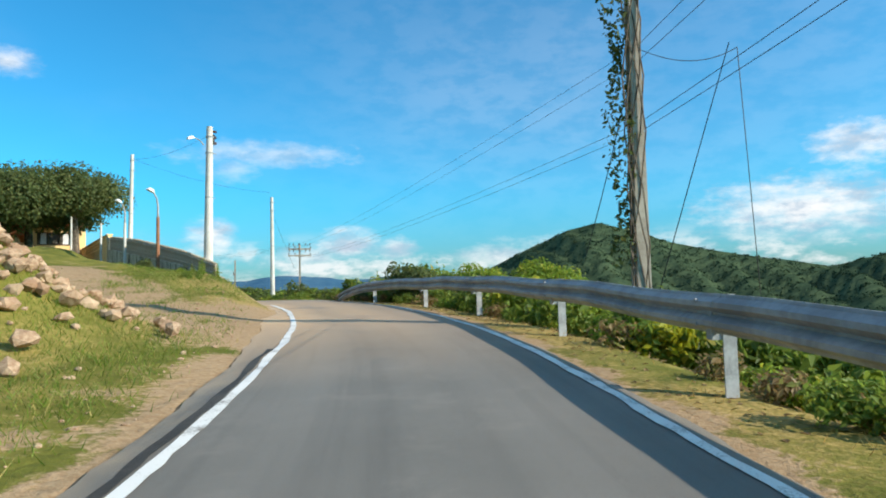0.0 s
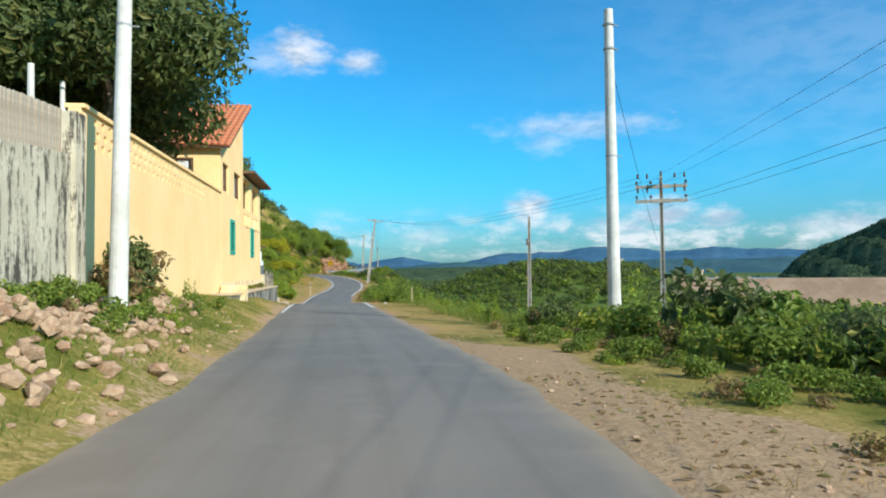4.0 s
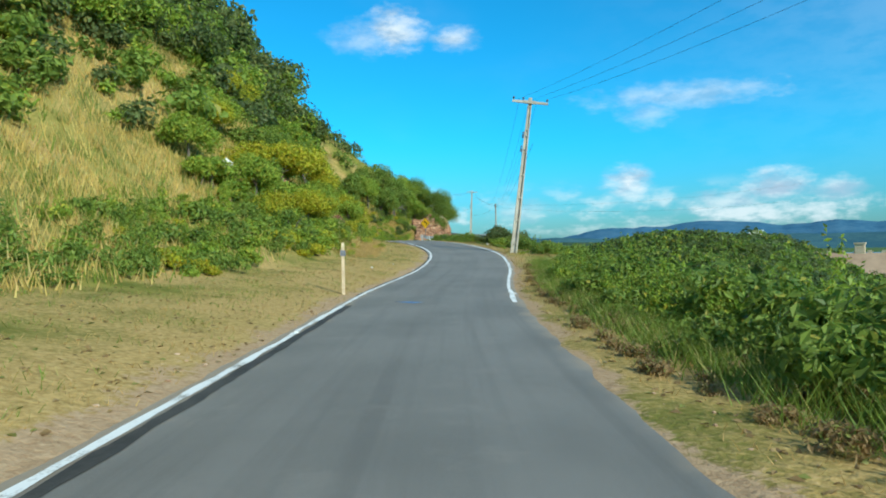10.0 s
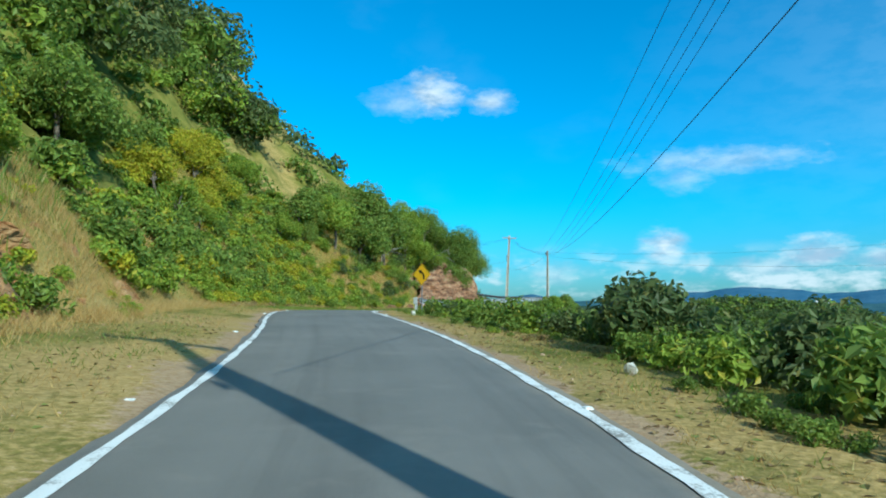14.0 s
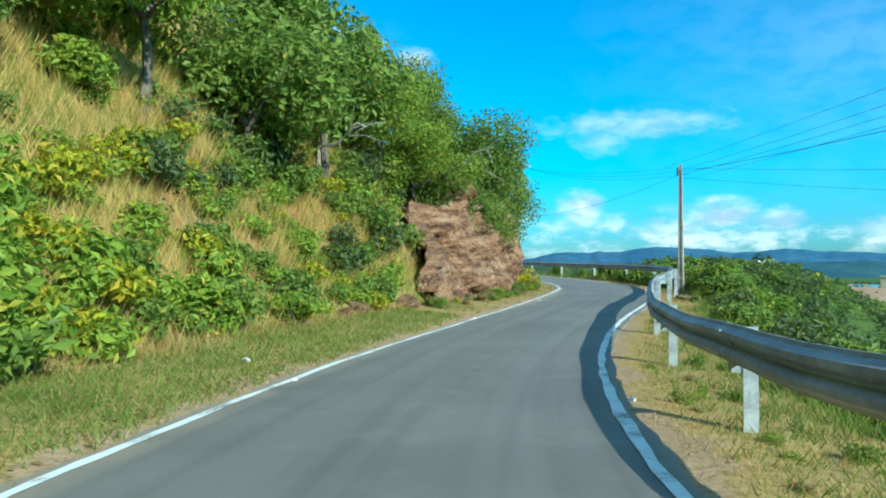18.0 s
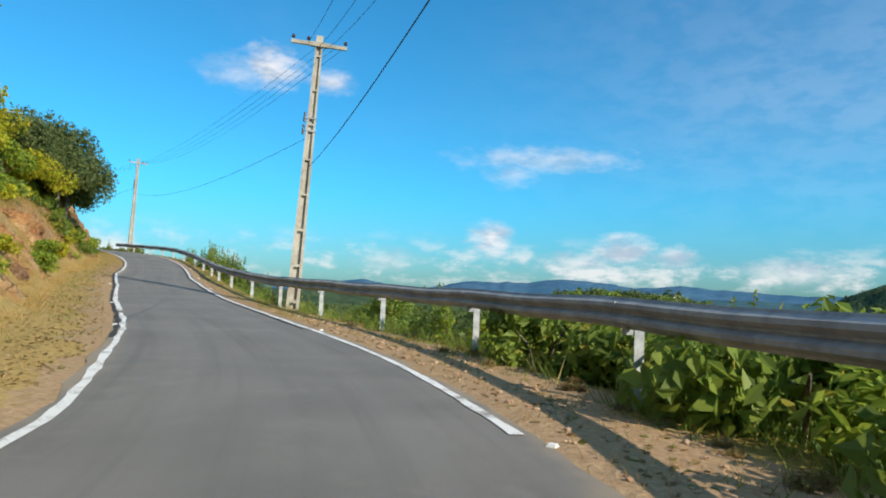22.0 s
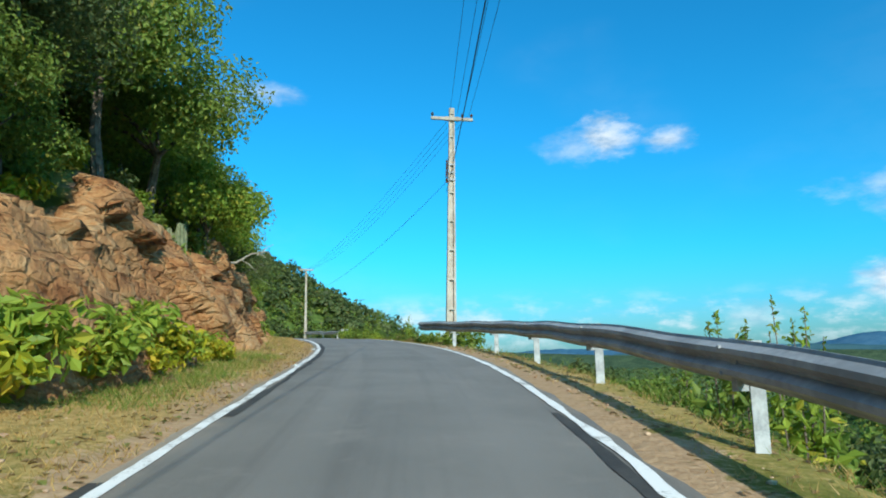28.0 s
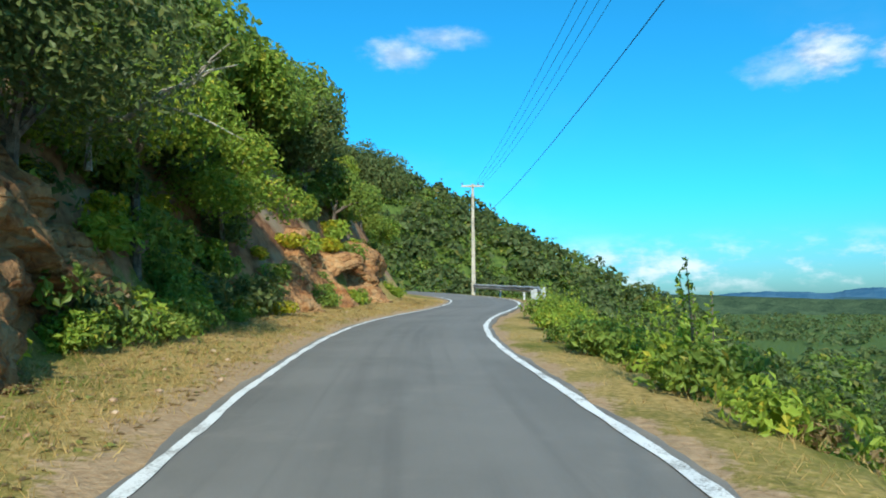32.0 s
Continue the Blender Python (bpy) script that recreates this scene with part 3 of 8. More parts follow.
def land(x, y, parts=False):
    """The height of the ground; with parts, also what lies on it."""
    x, y = np.ravel(x).astype(float), np.ravel(y).astype(float)
    s, d, z = beside(x, y)
    e = np.abs(d) - 0.12 - np.where(d < 0, edge_of(s, -1), edge_of(s, 1)) - np.where((d < 0) & (s > 2) & (s < 27), 0.3, 0.0)
    tab = [np.interp(s, LEFT[:, 0], LEFT[:, k]) for k in range(1, 7)]
    w, g, b, bw, m, cap = tab
    w = w + 0.35 * waves(x, y, 9, 1)
    bw = np.maximum(bw + 0.5 * waves(x, y, 7, 2), 0.6)
    over = np.maximum(e - w, 0)
    rise = g * np.clip(e, 0, w) + b * np.minimum(over, bw) + m * np.maximum(over - bw, 0)
    rise = cap * (1 - np.exp(-rise / cap))
    rough = np.clip(over / 6, 0, 1)
    left = z + rise + rough * (0.35 * waves(x, y, 6, 3) + 0.12 * waves(x, y, 2.3, 1)) + np.clip((over - 10) / 40, 0, 1) * 4 * waves(x, y, 45, 2)
    w2, fall = (np.interp(s, FALL[:, 0], FALL[:, k]) for k in (1, 2))
    over2 = np.maximum(e - w2, 0)
    plain = PLAIN + 1.0 * waves(x, y, 90, 3)
    for kx, ky, kr, kh in KNOLLS:
        plain = plain + kh * np.exp(-((x - kx) ** 2 + (y - ky) ** 2) / kr ** 2)
    right = z - 0.05 * np.clip(e, 0, w2) + (plain - z) * (1 - np.exp(-over2 / fall)) + np.clip(over2 / 5, 0, 1) * 0.25 * waves(x, y, 5, 0)
    out = np.where(d < 0, left, right)
    out = out + 1.8 * np.exp(-((x - 0.1) ** 2 + (y - 10.6) ** 2) / 1.9 ** 2)    # rubble mound by the track
    out = out + 0.15 * np.exp(-((x - 7.7) ** 2 / 1.1 ** 2 + (y - 21.0) ** 2 / 4.2 ** 2))    # grassy hump under the pickets
    # a bare ramp from the road up to the yard
    m = np.clip((np.interp(y, (12, 16, 18, 20.5, 23), (7.2, 7.4, 8.2, 8.3, 7.6)) - x) / 1.2, 0, 1) * np.clip((x + 7) / 4, 0, 1) * np.clip((y - 12.5) / 2.5, 0, 1) * np.clip((28 - y) / 4, 0, 1)
    out = out * (1 - m) + m * (np.interp(y, (12, 16, 20, 28), (0.72, 1.2, 1.8, 2.75)) + 0.06 * waves(x, y, 2.6, 1))
    # heaps of tipped stone beside the wall
    out = out + 0.7 * np.exp(-((x - 10.0) ** 2 / 0.9 ** 2 + (y - 31.5) ** 2 / 2.6 ** 2)) + 0.35 * np.exp(-((x - 11.0) ** 2 + (y - 36) ** 2) / 1.0 ** 2)
    # a wooded spur ahead
    for a, c in zip(RIDGE[:-1], RIDGE[1:]):
        ab = c - a
        u = np.clip(((x - a[0]) * ab[0] + (y - a[1]) * ab[1]) / (ab[0] ** 2 + ab[1] ** 2), 0, 1)
        far = np.hypot(x - a[0] - u * ab[0], y - a[1] - u * ab[1])
        top = a[2] + u * ab[2] - 0.62 * far + 1.5 * waves(x, y, 30, 1)
        out = np.where(e > 12, np.maximum(out, np.minimum(top, a[2] + u * ab[2])), out)
    out = out - 0.07 * np.clip((0.05 - e) / 0.3, 0, 1)
    out = out + np.clip((e - 0.4) / 2, 0, 1) * 0.03 * waves(x, y, 1.3, 4)
    if not parts:
        return out
    steep = np.where(d < 0, np.clip(over / 0.8, 0, 1) * np.clip((bw + 0.8 - over) / 0.8, 0, 1) * np.clip((b - 0.55) / 0.8, 0, 1), 0)
    return out, s, d, e, over, over2, steep


def axis(lo, hi, step, reach):
    inner = list(np.arange(lo, hi + step / 2, step))
    a, b, g = [], [], step
    while not a or a[-1] > -reach:
        g *= 1.12
        a.append((a[-1] if a else lo) - g)
        b.append((b[-1] if b else hi) + g)
    return np.array(a[::-1] + inner + b)


def raw_mesh(name, verts, faces, attrs=()):
    """A mesh from arrays; faces all of one size."""
    me = bpy.data.meshes.new(name)
    verts, faces = np.asarray(verts, np.float32), np.asarray(faces, np.int32)
    n, k = faces.shape
    me.vertices.add(len(verts))
    me.vertices.foreach_set("co", verts.ravel())
    me.loops.add(n * k)
    me.loops.foreach_set("vertex_index", faces.ravel())
    me.polygons.add(n)
    me.polygons.foreach_set("loop_start", np.arange(0, n * k, k, dtype=np.int32))
    for key, values in attrs:
        me.attributes.new(key, "FLOAT", "POINT").data.foreach_set("value", np.asarray(values, np.float32))
    me.update(calc_edges=True)
    return me


def put(name, me, mat, parent=None, smooth=False):
    ob = new(name, me)
    if mat:
        me.materials.append(mat)
    me.polygons.foreach_set("use_smooth", np.full(len(me.polygons), smooth))
    ob.parent = parent
    return ob


def grid_faces(n, m):
    i = np.arange((n - 1) * (m - 1))
    a = i // (m - 1) * m + i % (m - 1)
    return np.stack([a, a + 1, a + m + 1, a + m], 1)


def build_ground():
    xs, ys = axis(-14, 54, 0.48, 4600), axis(-28, 300, 0.5, 4600)
    gx, gy = np.meshgrid(xs, ys)
    z, s, d, e, over, over2, steep = land(gx, gy, True)
    n1 = waves(gx.ravel(), gy.ravel(), 6, 2)
    dirt = np.clip(1.0 - e / (0.55 + 0.25 * n1 + np.interp(s, (198, 206, 250, 258), (0, 0.75, 0.75, 0)) * (d > 0) + np.interp(s, (192, 200, 222, 232), (0, 0.9, 0.9, 0.3)) * (d < 0)), 0, 1) * 0.95 * np.where(d < 0, np.interp(s, (15, 17.5, 48, 54), (1, 0.55, 0.6, 1)), 1)
    lay = np.interp(s, (18, 24, 30, 42, 48), (0.3, 0.6, 1, 1, 0)) * np.clip((1.75 - e + 0.5 * n1) / 0.8, 0, 1) * (d > 0)
    track = np.interp(s, (8.5, 11.5, 15, 18), (0, 1, 0.9, 0)) * (d < 0) * np.clip((24 - e) / 6, 0, 1)
    sand = np.interp(s, (2, 8, 11, 15, 18, 27, 46, 52), (0.35, 0.5, 0.8, 0.75, 0.25, 0.3, 0.35, 0.2)) * (d < 0) * np.clip((np.interp(s, (8, 14, 18, 28, 44), (1.6, 1.4, 0.5, 0.8, 1.4)) - e) / 0.7, 0, 1)
    litter = np.interp(s, (222, 232, 244, 300), (0, 0.15, 0.25, 0.3)) * (d < 0) * np.clip((3.2 - e) / 1.0, 0, 1)
    wide = np.interp(s, (173, 177, 196, 204), (0, 0.95, 0.75, 0)) * (d > 0) * np.clip((2.4 - e + 0.5 * n1) / 0.9, 0, 1)
    yard = 0.72 * np.clip((6.3 - gx.ravel()) / 1.2, 0, 1) * np.clip((gx.ravel() + 8) / 4, 0, 1) * np.clip((gy.ravel() - 11) / 3, 0, 1) * np.clip((27 - gy.ravel()) / 5, 0, 1) + 0.12 * n1
    track = np.maximum(track, np.where(d < 0, yard, 0))
    track = np.maximum(np.maximum(track, sand), np.maximum(litter, wide))
    dirt = np.maximum(np.maximum(dirt, lay), track)
    dry = np.clip(1.0 - e / 8.0, 0, 1) * 0.6 + 0.2 * n1 + np.interp(s, (152, 158, 166, 170), (0, 0.5, 0.5, 0)) * (d < 0) * np.clip(over / 1.5, 0, 1) - 0.3 * np.interp(s, (-4, 2, 9, 12, 15, 18, 26, 46, 54), (0, 0.6, 0.4, -0.8, -0.8, 0.3, 0.4, 0.3, 0)) * (d < 0)
    slope_dry = np.interp(s, (60, 70, 76, 112, 124, 150), (0, 0.3, 0.65, 0.6, 0.1, 0.05)) * np.exp(-((over - 11) / 10) ** 2) * (d < 0)
    late = np.interp(s, (176, 186, 214, 224), (0, 0.35, 0.35, 0.1)) * (d < 0) * np.clip(1 - over / 9, 0, 1)
    dry = dry + slope_dry + late + 0.3 * np.interp(s, (140, 150, 186, 196), (0, 1, 1, 0)) * (d > 0)
    dry = np.where((d > 0) & (over2 > 1.5), np.where(over2 > 14, -0.6, -0.25), dry)
    rock = steep * np.interp(s, (60, 105, 114, 124, 140, 158, 162, 176, 186, 225, 260), (0, 0, 0.5, 0.2, 0.0, 0.25, 0.75, 0.7, 0.8, 0.85, 0.85))
    me = raw_mesh("ground", np.stack([gx.ravel(), gy.ravel(), z], 1), grid_faces(len(ys), len(xs)), (("dry", dry), ("dirt", dirt), ("rock", rock)))
    tagged(put("ground", me, M_GROUND, smooth=True), "grassy hillside and valley floor with dry verges", "ground", kind="structure")


def ribbon(name, s, d0, d1, lift, mat, attrs=(), wobble=0.0, seed=0):
    """A strip of the road between two distances from its middle."""
    n = len(s)
    u = np.linspace(0, 1, attrs if isinstance(attrs, int) else 2)
    a, b = np.broadcast_to(d0, n), np.broadcast_to(d1, n)
    r = np.random.RandomState(seed)
    if wobble:
        jag = np.convolve(r.normal(0, wobble, n + 8), np.ones(3) / 1.7, "same")[4:-4]
        a, b = a - jag, b + np.roll(jag, 7)
    dd = a[:, None] + (b - a)[:, None] * u
    p = on_road(np.repeat(s, len(u)), dd.ravel())
    p[:, 2] += lift - 0.012 * np.abs(dd.ravel())
    return p, dd.ravel(), grid_faces(n, len(u))


def build_road():
    s = np.arange(STATION[0] + 1, STATION[-1] - 1, 0.25)
    p, dd, f = ribbon("road", s, -np.maximum(edge_of(s, -1) + 0.14, np.interp(s, (-14, -4, 24, 28), (0, 1.72, 1.77, 0))), edge_of(s, 1) + 0.14, 0.03, M_ASPHALT, 9, 0.022, 3)
    ss = np.repeat(s, 9)
    dust = np.interp(ss, (6, 13, 23, 31, 42), (0, 1.0, 0.95, 0.4, 0.0)) * np.interp(dd, (-1.8, -1.0, -0.3, 0.2, 1.2, 1.8), (1, 0.95, 0.5, 0.75, 0.3, 0.5))
    # the edge is a few centimetres thick
    rim = p.copy()
    rim[:, 2] -= 0.12
    n = len(s)
    left, right = np.arange(n) * 9, np.arange(n) * 9 + 8
    k = len(p)
    side = np.vstack([np.stack([e[:-1], e[1:], e[1:] + k, e[:-1] + k], 1) for e in (left, right)])
    me = raw_mesh("road", np.vstack([p, rim]), np.vstack([f, side]), (("across", np.r_[dd, dd]), ("dust", np.r_[dust, dust]), ("along", np.r_[ss, ss])))
    road = tagged(put("road", me, M_ASPHALT), "narrow grey asphalt road, worn and dusty at the edges", "road", kind="structure")
    for lo, hi, side in ((-40, 21, -1), (56, 300, -1), (-40, 21, 1), (22.5, 32, 1), (58.5, 82, 1), (94, 178.5, 1), (187.5, 300, 1)):
        s = np.arange(lo, hi, 0.2)
        s = s[(s > STATION[0] + 2) & (s < STATION[-1] - 2)]
        mid = side * edge_of(s, side)
        p, dd, f = ribbon("line", s, mid - 0.047, mid + 0.047, 0.038, M_PAINT, 3, 0.010, int(abs(lo)) + side)
        if side < 0 and lo == 56:
            f = f[~np.isin(np.repeat(np.arange(len(s) - 1), 2), np.flatnonzero((s[:-1] > 199.2) & (s[:-1] < 200.0)))]
        put("edge_line", raw_mesh("edge_line", p, f), M_PAINT, road)["label"] = "worn white painted edge line"


def tar_strips():
    """Dark tar joints along the edge lines."""
    road = bpy.data.objects["road"]
    for lo, hi, a, b in ((-6, 9, -1.77, -1.70), (62, 94, -1.56, -1.43), (96, 112, -1.76, -1.70), (236, 253, -1.56, -1.47), (194, 234, -1.77, -1.69), (196, 236, 1.47, 1.57)):
        s = np.arange(lo, hi, 0.2)
        move = -(edge_of(s, -1) - 1.63) if a < 0 else edge_of(s, 1) - 1.63
        p, dd, f = ribbon("tar", s, a + move, b + move, 0.036, M_TAR, 3, 0.012, int(abs(lo)))
        put("tar_joint", raw_mesh("tar_joint", p, f), M_TAR, road)["label"] = "dark tar joint beside the edge line"


build_ground()
build_road()
tar_strips()



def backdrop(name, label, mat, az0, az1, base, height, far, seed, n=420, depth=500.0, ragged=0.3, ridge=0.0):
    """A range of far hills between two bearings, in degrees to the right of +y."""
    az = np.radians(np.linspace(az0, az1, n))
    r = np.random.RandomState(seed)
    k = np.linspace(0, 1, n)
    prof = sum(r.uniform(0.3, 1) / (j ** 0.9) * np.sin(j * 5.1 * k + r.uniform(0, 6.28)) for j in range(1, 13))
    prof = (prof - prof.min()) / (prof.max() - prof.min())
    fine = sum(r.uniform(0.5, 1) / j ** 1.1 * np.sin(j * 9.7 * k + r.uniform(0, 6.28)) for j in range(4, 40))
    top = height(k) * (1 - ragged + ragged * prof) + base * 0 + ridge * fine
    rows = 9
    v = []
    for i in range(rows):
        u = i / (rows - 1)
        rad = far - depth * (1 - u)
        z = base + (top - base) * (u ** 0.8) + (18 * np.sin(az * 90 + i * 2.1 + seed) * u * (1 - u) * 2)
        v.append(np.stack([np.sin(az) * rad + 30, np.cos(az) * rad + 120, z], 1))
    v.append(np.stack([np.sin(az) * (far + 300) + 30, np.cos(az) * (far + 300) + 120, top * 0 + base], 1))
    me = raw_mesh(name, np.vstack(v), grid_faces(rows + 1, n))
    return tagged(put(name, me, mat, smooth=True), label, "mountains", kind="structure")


def build_distance():
    bump = lambda k, *bs: sum(h * np.exp(-((k - c) / w) ** 2) for c, w, h in bs)  # noqa: E731
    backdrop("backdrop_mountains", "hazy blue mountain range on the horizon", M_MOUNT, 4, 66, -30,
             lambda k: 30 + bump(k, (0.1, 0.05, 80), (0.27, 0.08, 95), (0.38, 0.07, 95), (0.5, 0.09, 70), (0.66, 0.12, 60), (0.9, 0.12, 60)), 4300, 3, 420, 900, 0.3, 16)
    backdrop("backdrop_foothills", "foothills below the mountains, tinted blue-green for haze", M_FOOT, 2, 62, -30,
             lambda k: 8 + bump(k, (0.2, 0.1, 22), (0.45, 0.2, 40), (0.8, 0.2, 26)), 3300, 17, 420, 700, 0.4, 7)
    backdrop("backdrop_hill_dark", "dark green wooded hill across the valley", M_HILL, 42, 96, -30,
             lambda k: np.interp(42 + 54 * k, (43, 45, 48, 52, 55, 57.8, 60.5, 64, 67, 70, 73, 76, 80, 84, 88, 96), (-24, 18, 38, 68, 88, 96, 84, 62, 50, 40, 32, 22, 38, 46, 38, 52)), 900, 8, 300, 330, 0.07)
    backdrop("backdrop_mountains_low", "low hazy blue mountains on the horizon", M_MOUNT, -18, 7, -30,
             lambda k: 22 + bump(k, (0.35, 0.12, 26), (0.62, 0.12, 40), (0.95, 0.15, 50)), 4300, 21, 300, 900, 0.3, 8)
    backdrop("backdrop_hills_low", "low wooded hills beyond the plain", M_HILL, -20, 30, -26,
             lambda k: -4 + bump(k, (0.2, 0.2, 26), (0.7, 0.2, 14)), 1900, 12, 200, 300)


build_distance()


# ---- shapes ----


def turned(z=0.0, x=0.0, y=0.0):
    return Euler((x, y, z)).to_matrix().to_4x4()


def box(bm, size, at=(0, 0, 0), rot=None, taper=1.0):
    """A block; taper scales its top."""
    r = bmesh.ops.create_cube(bm, size=1.0)
    for v in r["verts"]:
        k = taper if v.co.z > 0 else 1.0
        v.co = Vector((v.co.x * size[0] * k, v.co.y * size[1] * k, v.co.z * size[2]))
    m = Matrix.Translation(at) @ (rot or Matrix())
    bmesh.ops.transform(bm, matrix=m, verts=r["verts"])
    return r["verts"]


def rod(bm, a, b, ra, rb=None, seg=8, caps=True):
    """A round bar from a to b."""
    a, b = Vector(a), Vector(b)
    d = b - a
    r = bmesh.ops.create_cone(bm, cap_ends=caps, segments=seg, radius1=ra, radius2=ra if rb is None else rb, depth=d.length)
    q = Vector((0, 0, 1)).rotation_difference(d).to_matrix().to_4x4()
    bmesh.ops.transform(bm, matrix=Matrix.Translation((a + b) / 2) @ q, verts=r["verts"])
    return r["verts"]


def tube(bm, points, radii, seg=6):
    """A bent round bar through the points."""
    rings = []
    pts = [Vector(p) for p in points]
    for i, p in enumerate(pts):
        d = (pts[min(i + 1, len(pts) - 1)] - pts[max(i - 1, 0)]).normalized()
        side = d.cross(Vector((0.31, 0.17, 0.93))).normalized()
        up = d.cross(side)
        rings.append([bm.verts.new(p + radii[i] * (side * math.cos(6.283 * k / seg) + up * math.sin(6.283 * k / seg))) for k in range(seg)])
    for a, b in zip(rings[:-1], rings[1:]):
        for k in range(seg):
            bm.faces.new((a[k], a[(k + 1) % seg], b[(k + 1) % seg], b[k]))
    bm.faces.new(rings[0][::-1])
    bm.faces.new(rings[-1])


def finish(bm, name, smooth=False):
    bmesh.ops.recalc_face_normals(bm, faces=bm.faces)
    me = bpy.data.meshes.new(name)
    bm.to_mesh(me)
    bm.free()
    if smooth:
        me.polygons.foreach_set("use_smooth", [True] * len(me.polygons))
    return me


def part(name, bm, mat, parent, label="", smooth=False):
    ob = new(name, finish(bm, name, smooth))
    ob.data.materials.append(mat)
    ob.parent = parent
    if label:
        ob["label"] = label
    return ob


def thing(name, at, label, category, group="", rot=None):
    e = new(name)
    e.empty_display_size = 0.2
    e.matrix_basis = Matrix.Translation(at) @ (rot or Matrix())
    return tagged(e, label, category, group)


def ground_at(x, y):
    return float(land([x], [y])[0])


# ---- posts along the road ----


def guard_rail(s0, s1, offs, label, dip=0.0, lifts=((0, 0.0), (1, 0.0))):
    """A W-beam rail on posts, on the right of the road."""
    rail = thing("guard_rail", on_road((s0 + s1) / 2, 2.6), label, "guard rail", "guard rails beside the road")
    base = rail.matrix_basis.inverted()
    ks, ds = zip(*offs)
    ls, lz = zip(*lifts)
    prof = [(0.0, 0.0), (-0.012, 0.025), (-0.082, 0.06), (-0.085, 0.1), (-0.02, 0.145), (-0.02, 0.165), (-0.085, 0.21), (-0.082, 0.25), (-0.012, 0.285), (0.0, 0.31)]
    prof = prof + [(a + 0.012, b) for a, b in prof[::-1]]
    n = int((s1 - s0) / 4.0)
    step = (s1 - s0) / n
    post_me = None
    for i in range(n):
        s = np.linspace(s0 + i * step, s0 + (i + 1) * step + 0.12, 7)
        d = np.interp(s, ks, ds)
        bm = bmesh.new()
        rings = []
        for sj, dj in zip(s, d):
            flare = 0.35 * max(0, 1 - (sj - s0) / 3) ** 2 + 0.35 * max(0, 1 - (s1 - sj) / 3) ** 2
            sag = float(np.interp(sj, ls, lz)) + 0.012 * math.sin(sj * 1.7) - 0.02 * flare - dip * max(0, 1 - (s1 - sj) / 5) ** 1.5
            ring = []
            for a, b in prof:
                p = on_road(sj, dj + a + flare - 0.004 * (i % 2))
                ring.append(bm.verts.new(base @ Vector((p[0], p[1], p[2] + 0.40 + b + sag))))
            rings.append(ring)
        for r0, r1 in zip(rings[:-1], rings[1:]):
            for k in range(len(prof)):
                bm.faces.new((r0[k], r0[(k + 1) % len(prof)], r1[(k + 1) % len(prof)], r1[k]))
        bm.faces.new(rings[0])
        bm.faces.new(rings[-1][::-1])
        beam = part("beam", bm, M_STEEL, rail)
        sp = s0 + i * step + 0.15
        p = on_road(sp, np.interp(sp, ks, ds) + 0.10)
        q = on_road(sp + 1, 0) - on_road(sp, 0)
        turn = turned(math.atan2(q[1], q[0]))
        if post_me is None:
            bm = bmesh.new()
            box(bm, (0.014, 0.11, 1.25), (-0.05, 0.0, 0.02))
            box(bm, (0.11, 0.014, 1.25), (0.0, -0.05, 0.02))
            box(bm, (0.09, 0.10, 0.32), (0.0, 0.09, 0.45))
            post_me = finish(bm, "post")
            post_me.materials.append(M_POST)
            bm = bmesh.new()
            rod(bm, (0, -0.012, 0), (0, 0.012, 0), 0.018, seg=6)
            bolt_me = finish(bm, "bolt")
            bolt_me.materials.append(M_STEEL)
        po = new("post", post_me)
        po.parent = rail
        po.matrix_basis = base @ Matrix.Translation((p[0], p[1], p[2] + 0.06 + float(np.interp(sp, ls, lz)))) @ turn
        for zz in (0.46, 0.65):
            bo = new("bolt", bolt_me)
            bo.parent = beam
            pp = on_road(sp + 0.1, np.interp(sp, ks, ds) - 0.088)
            bo.matrix_basis = base @ Matrix.Translation((pp[0], pp[1], pp[2] + zz + 0.005 + float(np.interp(sp, ls, lz)))) @ turn
    return rail


